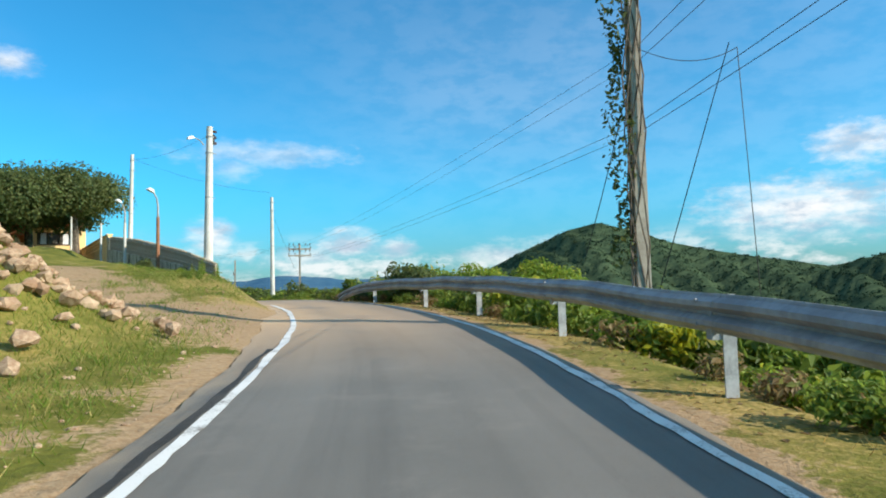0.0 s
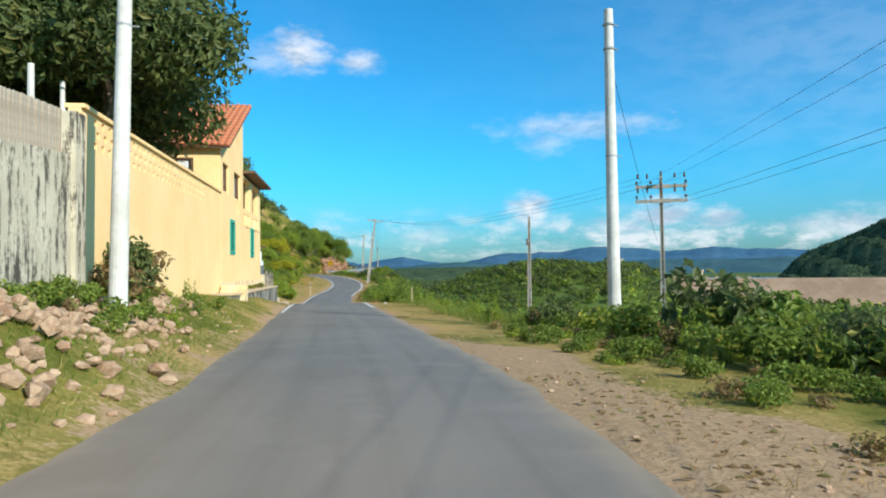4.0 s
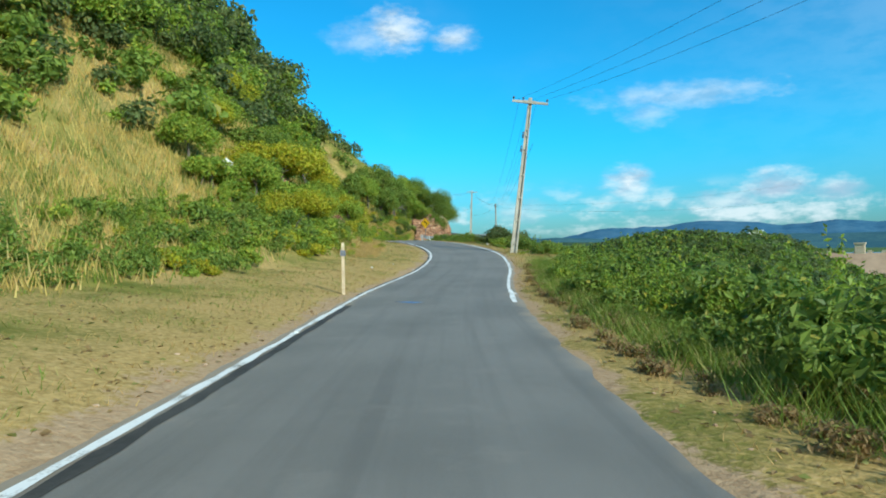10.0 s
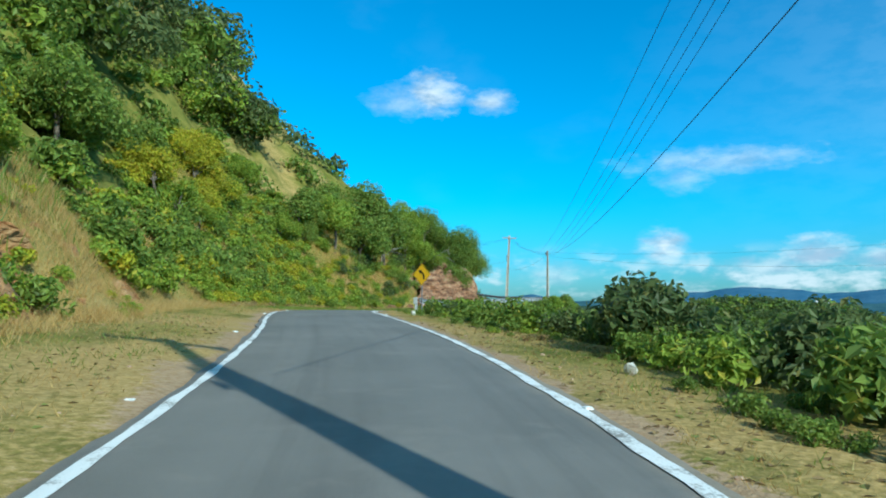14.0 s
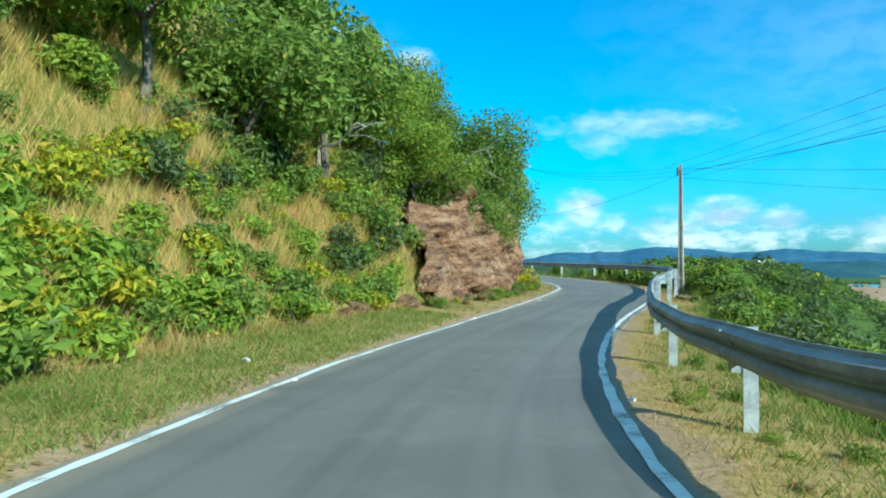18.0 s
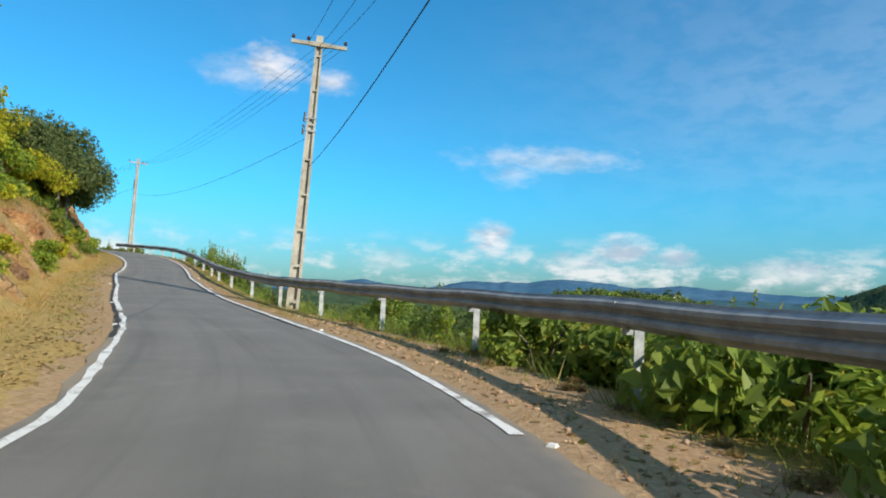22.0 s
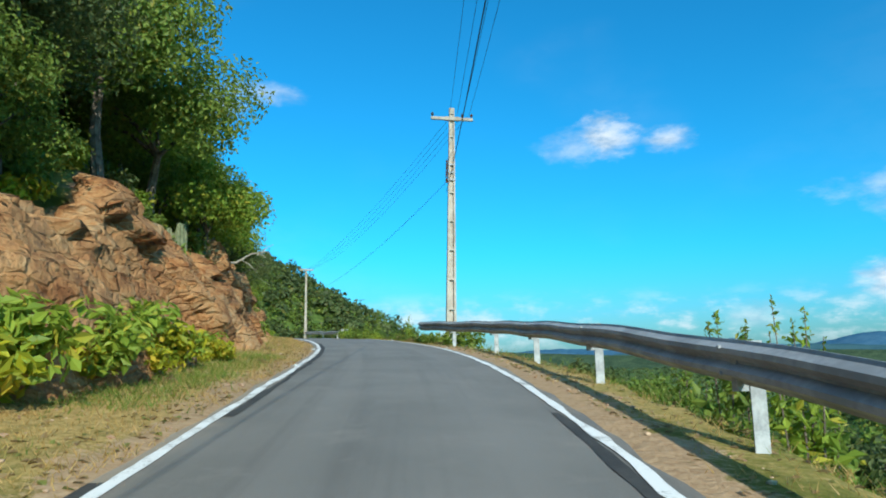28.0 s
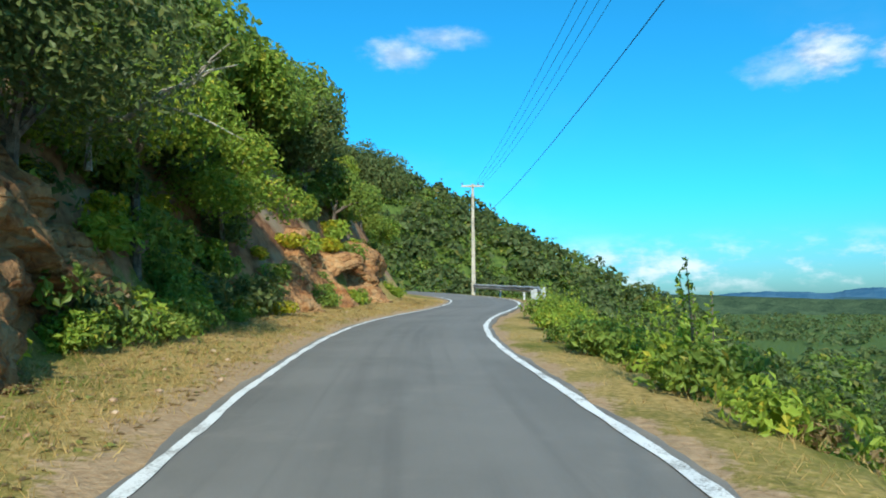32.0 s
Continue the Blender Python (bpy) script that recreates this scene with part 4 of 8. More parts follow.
def double_t_pole(at, height, lean=(0, 0), turn=0.0, arm=0.0, arm_z=0.25, clamps=(), label="", w=0.34, mat=None):
    """A concrete pole with a recessed web and steps, a cross-arm with insulators and clamps."""
    at = (at[0], at[1], at[2])
    pole = thing("utility_pole", at, label, "utility pole", "concrete utility poles", turned(turn) @ turned(0, lean[0], lean[1]))
    mat = mat or M_CONCRETE
    d = w * 0.72
    low = -1.2
    full = height - low
    bm = bmesh.new()

    def width(z):
        return w * (1 - 0.52 * (z - low) / full)
    for side in (-1, 1):
        v = []
        for z in (low, height):
            k = width(z)
            for cx, cy in ((0.5, -1), (0.5, 1), (0.26, 1), (0.26, -1)):
                v.append(bm.verts.new((side * k * cx, cy * d / w * k * 0.5, z)))
        for f in ((0, 1, 5, 4), (1, 2, 6, 5), (2, 3, 7, 6), (3, 0, 4, 7), (0, 3, 2, 1), (4, 5, 6, 7)):
            bm.faces.new([v[i] for i in f])
    v = []
    for z in (low, height):
        k = width(z)
        for cx, cy in ((-0.27, -0.06), (0.27, -0.06), (0.27, 0.06), (-0.27, 0.06)):
            v.append(bm.verts.new((k * cx, k * cy, z)))
    for f in ((0, 1, 5, 4), (2, 3, 7, 6), (4, 5, 6, 7)):
        bm.faces.new([v[i] for i in f])
    z = 0.6
    while z < height - 0.3:
        k = width(z)
        box(bm, (k * 0.55, d / w * k * 0.94, 0.06 + 0.03 * (z < 3)), (0, 0, z))
        z += 1.12
    box(bm, (width(height) * 1.0, d / w * width(height), 0.25), (0, 0, height - 0.12))
    part("shaft", bm, mat, pole)
    for zc in clamps:
        bm = bmesh.new()
        k = width(zc)
        box(bm, (k * 1.12, d / w * k * 1.15, 0.05), (0, 0, zc))
        cl = part("clamp", bm, M_STEEL, pole, "steel band clamp")
        for dz in (-0.1, 0.0, 0.12):
            bm = bmesh.new()
            rod(bm, (-k * 0.8, -d * 0.35, zc + dz - 0.04), (-k * 0.8, -d * 0.35, zc + dz + 0.05), 0.045, 0.035, 8)
            part("insulator", bm, M_INSUL, cl)
    for za in ((height - arm_z, height - arm_z - 0.55) if arm > 1.8 else (height - arm_z,) if arm else ()):
        bm = bmesh.new()
        box(bm, (arm, 0.10, 0.11), (0, -d * 0.28, za))
        box(bm, (arm * 0.35, 0.13, 0.14), (0, -d * 0.28, za))
        a = part("cross_arm", bm, mat, pole, "pale concrete cross-arm")
        for x in (-0.47, -0.2 if arm > 1.7 else 0.25, 0.47):
            bm = bmesh.new()
            rod(bm, (x * arm, -d * 0.28, za + 0.05), (x * arm, -d * 0.28, za + 0.13), 0.015, seg=6)
            for q, r in ((0.12, 0.055), (0.16, 0.065), (0.2, 0.04)):
                rod(bm, (x * arm, -d * 0.28, za + q), (x * arm, -d * 0.28, za + q + 0.03), r, r * 0.7, 8)
            part("insulator", bm, M_INSUL, a)
    return pole


def round_pole(at, height, r0, r1, label, mat=None, lean=(0, 0)):
    pole = thing("utility_pole", at, label, "utility pole", "round white poles", turned(0, lean[0], lean[1]))
    bm = bmesh.new()
    rod(bm, (0, 0, -1.0), (0, 0, height), r0, r1, 16)
    part("shaft", bm, mat or M_WHITEPOLE, pole, smooth=False)
    for z in (height - 0.35, height - 0.9, height * 0.55):
        bm = bmesh.new()
        rod(bm, (0, 0, z - 0.02), (0, 0, z + 0.02), r1 + 0.03, seg=12)
        rod(bm, (r1, 0, z), (r1 + 0.14, 0, z), 0.012, seg=6)
        part("clamp", bm, M_STEEL, pole)
    return pole


def wire(name, a, b, sag, r=0.0062, n=14):
    a, b = Vector(a), Vector(b)
    pts = []
    for i in range(n + 1):
        u = i / n
        p = a.lerp(b, u)
        p.z -= sag * 4 * u * (1 - u)
        pts.append(p)
    bm = bmesh.new()
    tube(bm, pts, [r] * (n + 1), 4)
    me = finish(bm, name)
    me.materials.append(M_BLACK)
    return tagged(new(name, me), "thin black overhead cable hung between poles", "cable", "overhead cables")


M_POST = plain("painted_post", (0.26, 0.27, 0.27), (0.44, 0.45, 0.45), 5.0, 0.7, strength=0.3)
M_INSUL = plain("brown_insulator", (0.06, 0.03, 0.02), (0.1, 0.05, 0.03), 5.0, 0.3)

guard_rail(-24, 26.0, ((-24, 2.4), (6, 2.4), (18, 2.5), (23, 2.1), (26, 1.8)), "galvanised steel guard rail beside the bend", 0.4, ((14, 0.06), (20, 0.0), (26, -0.05)))
guard_rail(151.5, 255.0, ((151, 2.45), (158, 2.45), (166, 2.2), (170, 2.05), (174, 2.2), (178, 2.5), (180, 2.62), (182, 2.85), (187, 3.3), (195, 3.5), (201, 3.25), (206, 3.1), (211, 2.95), (218, 2.6), (227, 2.35), (233, 2.42), (238, 2.5), (247, 2.75), (251, 2.55), (255, 2.15)), "long galvanised steel guard rail on white posts", 0.0, ((150, 0.06), (164, 0.08), (169, 0.2), (174, 0.26), (184, 0.3), (189, 0.28), (195, 0.23), (202, 0.19), (208, 0.1), (215, 0.02)))
guard_rail(281.5, 304, ((281, 2.2), (285, 2.4), (304, 2.5)), "galvanised steel guard rail on the far bend")

# poles: place, height, lean and turn as they stand
POLE_0 = (9.35, 6.3)
double_t_pole((*POLE_0, ground_at(*POLE_0)), 9.4, (0.0, -0.02), 0.95, 0, clamps=(6.2, 8.6), label="concrete pole overgrown with vines behind the guard rail")
round_pole((8.64, 22.5, 1.54), 5.36, 0.17, 0.10, "stout white concrete pole beside the stone heap", lean=(0, 0.015))
round_pole((11.1, 40.5, 1.85), 7.5, 0.15, 0.09, "white concrete pole in front of the yellow wall", lean=(0, 0.02))
round_pole((20.85, 42.8, ground_at(20.85, 42.8)), 7.4, 0.16, 0.10, "white concrete pole among the roadside bushes", lean=(0, 0.0))
double_t_pole((25.7, 60.5, ground_at(25.7, 60.5)), 4.6 - ground_at(25.7, 60.5), (0, 0.01), -0.5, 0, clamps=(3.5, 5.0), label="slim concrete pole on the slope below the road", w=0.24)
TR = (27.9, 52.15)
double_t_pole((*TR, ground_at(*TR)), 5.3 - ground_at(*TR), (0, 0), -0.55, 1.9, 0.2, (4.0,), "concrete pole with two cross-arms of insulators", w=0.26)
double_t_pole((24.6, 110.14, 0.5), 7.75, (0.02, 0.125), -0.15, 1.75, 0.22, (5.9, 5.2), "leaning concrete pole with a cross-arm on the verge", w=0.37)
double_t_pole((35.3, 172.2, ground_at(35.3, 172.2)), 7.0 - ground_at(35.3, 172.2), (0, 0.0), -0.7, 0, clamps=(7.0 - ground_at(35.3, 172.2) - 0.3,), label="concrete pole behind the guard rail on the bend", w=0.26)
double_t_pole((35.38, 197.6, 1.9), 9.1, (0.0, 0.045), -0.1, 1.75, 0.3, (6.0, 6.4), "tall concrete pole with a cross-arm behind the guard rail", w=0.44)
double_t_pole((24.25, 247.6, 5.35), 9.6, (0.01, 0.02), 0.35, 1.65, 0.45, (7.3, 7.0, 6.7), "tall concrete pole with a pale cross-arm at the crest", w=0.42)
double_t_pole((0.0, 290.9, 7.3), 7.7, (0, 0), 0.5, 1.5, 0.15, (), "pale concrete pole on the far bend", w=0.3)

SWITCH = thing("switch_frame", (TR[0], TR[1], 5.3), "crossed arms with hanging fuses on the pole top", "pole fittings", rot=turned(-0.55))
bm_ = bmesh.new()
box(bm_, (0.09, 1.7, 0.1), (0, 0, 0.06))
cross = part("cross_arm", bm_, M_CONCRETE, SWITCH, "pale cross-arm set square to the others")
for x_, y_ in ((0, -0.8), (0, 0.8), (-0.85, -0.1), (0.85, -0.1), (0.5, -0.1), (-0.5, -0.1)):
    bm_ = bmesh.new()
    rod(bm_, (x_, y_, -0.42), (x_, y_ + 0.05, -0.12), 0.035, 0.05, 8)
    rod(bm_, (x_, y_, 0.12), (x_, y_, 0.3), 0.045, 0.03, 8)
    part("fuse", bm_, M_INSUL, cross, "brown hanging fuse")
TOPS = {"0": Vector((*POLE_0, ground_at(*POLE_0) + 9.0)), "A": Vector((8.85, 22.5, 6.7)), "B": Vector((11.3, 40.5, 9.1)), "C": Vector((20.75, 42.8, 8.2)),
        "T": Vector((27.9, 52.1, 5.45)), "E": Vector((25.75, 110.1, 8.2)), "F": Vector((35.3, 172.2, 6.85)), "G": Vector((35.7, 197.6, 10.7)), "H": Vector((24.3, 247.6, 14.55)), "I": Vector((0, 290.9, 14.9))}
for a, b, offs, sag in (("A", "B", (0.0,), 0.25), ("B", "C", (0.0,), 0.35), ("T", "E", (-0.8, 0.0, 0.8), 1.0), ("E", "F", (-0.7, -0.2, 0.0, 0.2), 0.9),
                        ("F", "G", (-0.3, 0.1, 0.4), 0.4), ("G", "H", (0.05, 0.35, 0.6, 0.85), 0.7), ("H", "I", (0.05, 0.3, 0.55, 0.8), 0.7)):
    for k, o in enumerate(offs):
        lift = Vector((o, -0.1 * o, -0.12 * k if a in "0F" else 0))
        end = Vector((o, -0.1 * o, -0.15 * k if b == "F" else 0.0))
        wire("cable", TOPS[a] + lift, TOPS[b] + end, sag + 0.1 * k)
for a, b, drop, sag in (("E", "F", 2.2, 1.1), ("F", "G", 0.3, 0.5), ("G", "H", 3.0, 0.9), ("H", "I", 2.6, 0.9)):
    db = 4.0 if b == "G" else (0.2 if b == "F" else (1.0 if b == "T" else drop))
    wire("cable", TOPS[a] - Vector((0.1, 0.1, drop)), TOPS[b] - Vector((0.1, 0.1, db)), sag, 0.009)
wire("cable", TOPS["C"] - Vector((0, 0, 1.0)), Vector((27.6, 52.0, 3.0)), 0.2)
for z0, z1, o in ((5.0, 5.45, 0.0), (4.75, 5.35, 0.5), (3.75, 4.4, 0.1), (3.6, 4.3, 0.35)):
    wire("cable", (POLE_0[0] + 0.15, POLE_0[1], z0), (27.6 + o, 52.1, z1), 0.35, 0.0045)
    wire("cable", (POLE_0[0] + 0.15, POLE_0[1], z0), (-14 + o, -26, z0 + 1.5), 0.5)
wire("cable", TOPS["0"] - Vector((0, 0, 0.5)), Vector((30, 0, 9.5)), 0.8)
wire("cable", TOPS["0"] - Vector((0, 0, 0.2)), Vector((-16, -24, 8.5)), 0.7)
wire("cable", TOPS["0"] - Vector((0.2, 0, 1.2)), Vector((-16.5, -24, 7.5)), 0.7)
wire("cable", (11.46, 5.72, 5.34), (10.55, 6.79, 0.9), 0.0, 0.011)
wire("cable", (12.55, 6.11, 5.6), (12.95, 6.11, 0.9), 0.0, 0.008)
wire("cable", (POLE_0[0] + 0.1, POLE_0[1], 5.0), (12.55, 6.11, 5.6), 0.25, 0.008)
wire("cable", (POLE_0[0] - 0.1, POLE_0[1], 4.4), (8.75, 6.9, 1.6), 0.1, 0.008)
wire("cable", TOPS["F"], Vector((70, 155, 8.0)), 0.9)
wire("cable", TOPS["F"] - Vector((0, 0, 0.4)), Vector((70, 158, 6.0)), 0.9)


def road_studs():
    """Pale studs just outside the edge lines."""
    bm = bmesh.new()
    box(bm, (0.08, 0.07, 0.022), (0, 0, 0.008), None, 0.75)
    me = finish(bm, "road_stud")
    me.materials.append(M_PAINT)
    k = 0
    for s in np.arange(58, 262, 7.6):
        for side in (-1, 1):
            k += 1
            if (k * 7) % 5 == 0:
                continue
            p = on_road(s + (k * 3 % 4) * 0.5, side * 1.77)
            o = new("road_stud", me)
            o.matrix_basis = Matrix.Translation((p[0], p[1], p[2] + 0.01)) @ turned(k * 0.37)
            tagged(o, "small pale reflective stud on the road edge", "road stud", "road studs")


road_studs()


# ---- plants ----


def leaf_quads(centres, size, r, out=None, long=2.0, tilt=0.6):
    """Diamond leaves at the centres: rows of four corners. out: the way each faces, roughly."""
    n = len(centres)
    size = np.broadcast_to(size, n) * r.uniform(0.6, 1.35, n)
    nor = r.normal(0, 1, (n, 3))
    if out is not None:
        nor = nor * tilt + out
    nor[:, 2] += 0.35
    nor /= np.linalg.norm(nor, axis=1)[:, None] + 1e-9
    a = np.cross(nor, r.normal(0, 1, (n, 3)))
    a /= np.linalg.norm(a, axis=1)[:, None] + 1e-9
    b = np.cross(nor, a)
    l, w = (size * long / 2)[:, None], (size / 2)[:, None]
    bend = nor * (size * 0.22)[:, None]
    v = np.stack([centres - a * l - bend, centres + b * w, centres + a * l - bend, centres - b * w], 1)
    return v.reshape(-1, 3)


def crown_leaves(r, n, radius, size, lumps=12, flat=0.75, gaps=0.35, long=2.0, hollow=0.55):
    """Leaves of a crown round the origin, in uneven clumps with gaps between."""
    d = r.normal(0, 1, (lumps, 3))
    d /= np.linalg.norm(d, axis=1)[:, None]
    d[:, 2] = np.abs(d[:, 2]) * 1.1 - 0.25
    c = d * r.uniform(0.35, 0.8, (lumps, 1)) * radius
    c[:, 2] *= flat
    cr = r.uniform(0.28, 0.5, lumps) * radius
    pick = r.choice(lumps, n, p=cr ** 2 / (cr ** 2).sum())
    q = r.normal(0, 1, (n, 3))
    q /= np.linalg.norm(q, axis=1)[:, None]
    rad = cr[pick] * r.uniform(hollow, 1.08, n)
    p = c[pick] + q * rad[:, None] * np.array([1, 1, 0.8])
    keep = np.sin(p[:, 0] * 5.1 / radius + 1.3) * np.sin(p[:, 1] * 4.7 / radius) * np.sin(p[:, 2] * 6.3 / radius + 0.5) > -1 + gaps
    p, q = p[keep], q[keep]
    return leaf_quads(p, size, r, q, long), c


def quad_mesh(name, verts):
    return raw_mesh(name, verts, np.arange(len(verts)).reshape(-1, 4))


def limbs(r, trunk_h, r0, tips, lean=0.15):
    bm = bmesh.new()
    top = Vector((r.uniform(-lean, lean), r.uniform(-lean, lean), trunk_h))
    mid = top * 0.5 + Vector((r.uniform(-0.1, 0.1), r.uniform(-0.1, 0.1), 0))
    tube(bm, [(0, 0, -0.4), mid, top], [r0 * 1.25, r0 * 0.95, r0 * 0.75], 7)
    for t in tips:
        t = Vector(t)
        k = top.lerp(t, 0.5) + Vector((r.uniform(-0.2, 0.2), r.uniform(-0.2, 0.2), 0.12))
        tube(bm, [top - Vector((0, 0, 0.05)), k, t], [r0 * 0.55, r0 * 0.34, r0 * 0.14], 5)
    return bm


def make_tree(name, seed, height, radius, leaf, mat, n, label, flat=0.8, trunk=0.4, r0=0.12, lumps=14, group="trees on the hillside", long=2.0, category="tree"):
    """A tree at the origin: trunk with limbs, and a crown of clumps."""
    r = np.random.RandomState(seed)
    t = thing(name, (0, 0, -60), label, category, group)
    v, c = crown_leaves(r, int(n * 1.45), radius, leaf * 0.78, lumps, flat, long=long)
    up = radius * flat * 0.72 + trunk
    height = up + radius * flat
    tips = c[:6] * 0.9 + (0, 0, up)
    part("trunk", limbs(r, up * 0.75, r0, tips), M_BARK, t)
    crown = put("crown", quad_mesh("crown", v + np.array([0, 0, up])), mat, t)
    return t


def make_bush(name, seed, radius, leaf, mat, n, label, flat=0.8, lumps=9, stems=3, group="bushes beside the road", long=2.0, tall=0.0):
    r = np.random.RandomState(seed)
    t = thing(name, (0, 0, -60), label, "bush", group)
    v, c = crown_leaves(r, n, radius, leaf, lumps, flat, 0.3, long)
    v[:, 2] += radius * flat * 0.62
    if tall:
        k = r.uniform(0, 1, len(v) // 4).repeat(4)
        v[:, 2] += tall * k ** 2 * np.exp(-((v[:, 0] ** 2 + v[:, 1] ** 2) / (0.35 * radius) ** 2))
    for i in range(stems):
        bm = bmesh.new()
        a = r.uniform(0, 6.28)
        tip = Vector((math.cos(a) * radius * 0.6, math.sin(a) * radius * 0.6, radius * flat * r.uniform(0.7, 1.3)))
        tube(bm, [(0, 0, -0.25), tip * 0.5 + Vector((0, 0, 0.1)), tip], [0.03, 0.02, 0.008], 4)
        part("stem", bm, M_BARK, t)
    put("foliage", quad_mesh("foliage", v), mat, t)
    return t


def make_weed(name, seed, height, mat, label):
    """A tall weed: upright stems with leaves that shrink to a spike."""
    r = np.random.RandomState(seed)
    t = thing(name, (0, 0, -60), label, "weed", "tall weeds beside the road")
    vs = []
    for i in range(5):
        bm = bmesh.new()
        a, h = r.uniform(0, 6.28), height * r.uniform(0.6, 1.0)
        foot = Vector((math.cos(a), math.sin(a), 0)) * r.uniform(0, 0.25)
        tip = foot * 1.8 + Vector((r.uniform(-0.1, 0.1), r.uniform(-0.1, 0.1), h))
        tube(bm, [foot - Vector((0, 0, 0.2)), (foot + tip) / 2, tip], [0.014, 0.01, 0.004], 4)
        part("stem", bm, M_BARK, t)
        u = r.uniform(0.08, 1.0, 60)
        p = np.array(foot) + np.outer(u, np.array(tip - foot)) + r.normal(0, 1, (60, 3)) * (0.16 * (1.05 - u))[:, None]
        vs.append(leaf_quads(p, 0.10 * (1.15 - u * 0.8), r, None, 2.2))
    put("leaves", quad_mesh("leaves", np.vstack(vs)), mat, t)
    return t


R = np.random.RandomState(11)
USED = []


def plant(kinds, s, d, size=1.0, sink=0.05, z=None):
    """A copy of one of the kinds at that station and distance right of the road's middle."""
    p = on_road(s, d)
    plant_at(kinds, p[0], p[1], size, sink, z)


def plant_at(kinds, x, y, size=1.0, sink=0.05, z=None):
    k = kinds[R.randint(len(kinds))] if isinstance(kinds, (list, tuple)) else kinds
    g = ground_at(x, y) if z is None else z
    sc = size * R.uniform(0.88, 1.12)
    c = copy_thing(k, Matrix.LocRotScale((x, y, g - sink), Euler((R.uniform(-0.06, 0.06), R.uniform(-0.06, 0.06), R.uniform(0, 6.28))), (sc, sc, sc * R.uniform(0.9, 1.1))))
    USED.append(c)
    return c


T_DARK = [make_tree("tree", 21, 5.6, 2.5, 0.125, M_LEAF_DARK, 4200, "dense dark green tree on the bank", 0.85, 0.5, 0.13, 16),
          make_tree("tree", 22, 4.8, 2.2, 0.12, M_LEAF_DARK, 3400, "rounded dark green tree on the slope", 0.8, 0.4, 0.11, 13)]
T_GREEN = [make_tree("tree", 23, 5.2, 2.3, 0.13, M_LEAF, 3600, "leafy green tree on the slope", 0.85, 0.4, 0.11, 14),
           make_tree("tree", 24, 4.0, 1.9, 0.12, M_LEAF, 2800, "small green tree on the slope", 0.8, 0.35, 0.09, 12),
           make_tree("tree", 25, 4.6, 1.9, 0.1, M_LEAF_LIME, 4000, "light green tree with airy crown", 0.95, 0.5, 0.08, 10)]
T_YELLOW = [make_tree("tree", 26, 3.6, 1.7, 0.095, M_LEAF_YELLOW, 3600, "yellow-flowering tree on the slope", 0.85, 0.35, 0.08, 11),
            make_tree("tree", 27, 3.0, 1.4, 0.09, M_LEAF_LIME, 2800, "yellow-green small tree on the bank", 0.9, 0.3, 0.07, 9)]
T_NEAR = [make_tree("tree", 28, 4.6, 2.1, 0.078, M_LEAF_LIME, 7000, "leafy yellow-green tree hanging over the road cut", 0.95, 1.15, 0.08, 14, "trees over the road cut"),
          make_tree("tree", 29, 5.0, 2.3, 0.076, M_LEAF, 7400, "leafy green tree hanging over the road cut", 0.9, 1.15, 0.1, 15, "trees over the road cut"),
          make_tree("tree", 30, 5.2, 2.4, 0.066, M_LEAF_DARK, 9500, "dense dark tree hanging over the road cut", 0.9, 1.15, 0.12, 15, "trees over the road cut")]
B_GREEN = [make_bush("bush", 31, 0.85, 0.07, M_LEAF, 1300, "bushy green shrub at the roadside", 0.8),
           make_bush("bush", 32, 0.7, 0.066, M_LEAF_LIME, 1050, "fresh light green leafy shrub", 0.75),
           make_bush("bush", 33, 1.0, 0.075, M_LEAF, 1600, "broad green shrub in rough grass", 0.7, 11)]
B_DARK = [make_bush("bush", 34, 0.95, 0.075, M_LEAF_DARK, 1350, "dark green shrub with small leaves", 0.8, 10)]
B_YELLOW = [make_bush("bush", 35, 0.65, 0.062, M_LEAF_YELLOW, 1500, "yellow-green shrub with large leaves", 0.9, 8),
            make_bush("bush", 36, 0.8, 0.062, M_LEAF_LIME, 1700, "lime green shrub with bright leaves", 0.85, 8)]
B_BROWN = [make_bush("bush", 37, 0.7, 0.07, M_LEAF_BROWN, 620, "dry brown weeds in a low clump", 0.7, 9)]
W_TALL = [make_weed("weed", 41, 1.5, M_LEAF, "tall green weed with a seed spike"), make_weed("weed", 42, 1.9, M_LEAF_LIME, "tall pale green weed in rough grass")]


HEAPS = {}


def heap(kinds, s0, s1, d0, d1, count, lo=0.8, hi=1.2, fine=False):
    """Shrubs too many to tell apart: kept as places, joined into one mesh for each leaf later."""
    for _ in range(count):
        k = kinds[R.randint(len(kinds))]
        off = R.uniform(d0, d1)
        p = on_road(R.uniform(s0, s1), off)
        HEAPS.setdefault((k, 0 if fine else (abs(off) > 6.2) + (abs(off) > 9.5)), []).append((p[0], p[1], R.uniform(lo, hi), R.uniform(0, 6.28)))


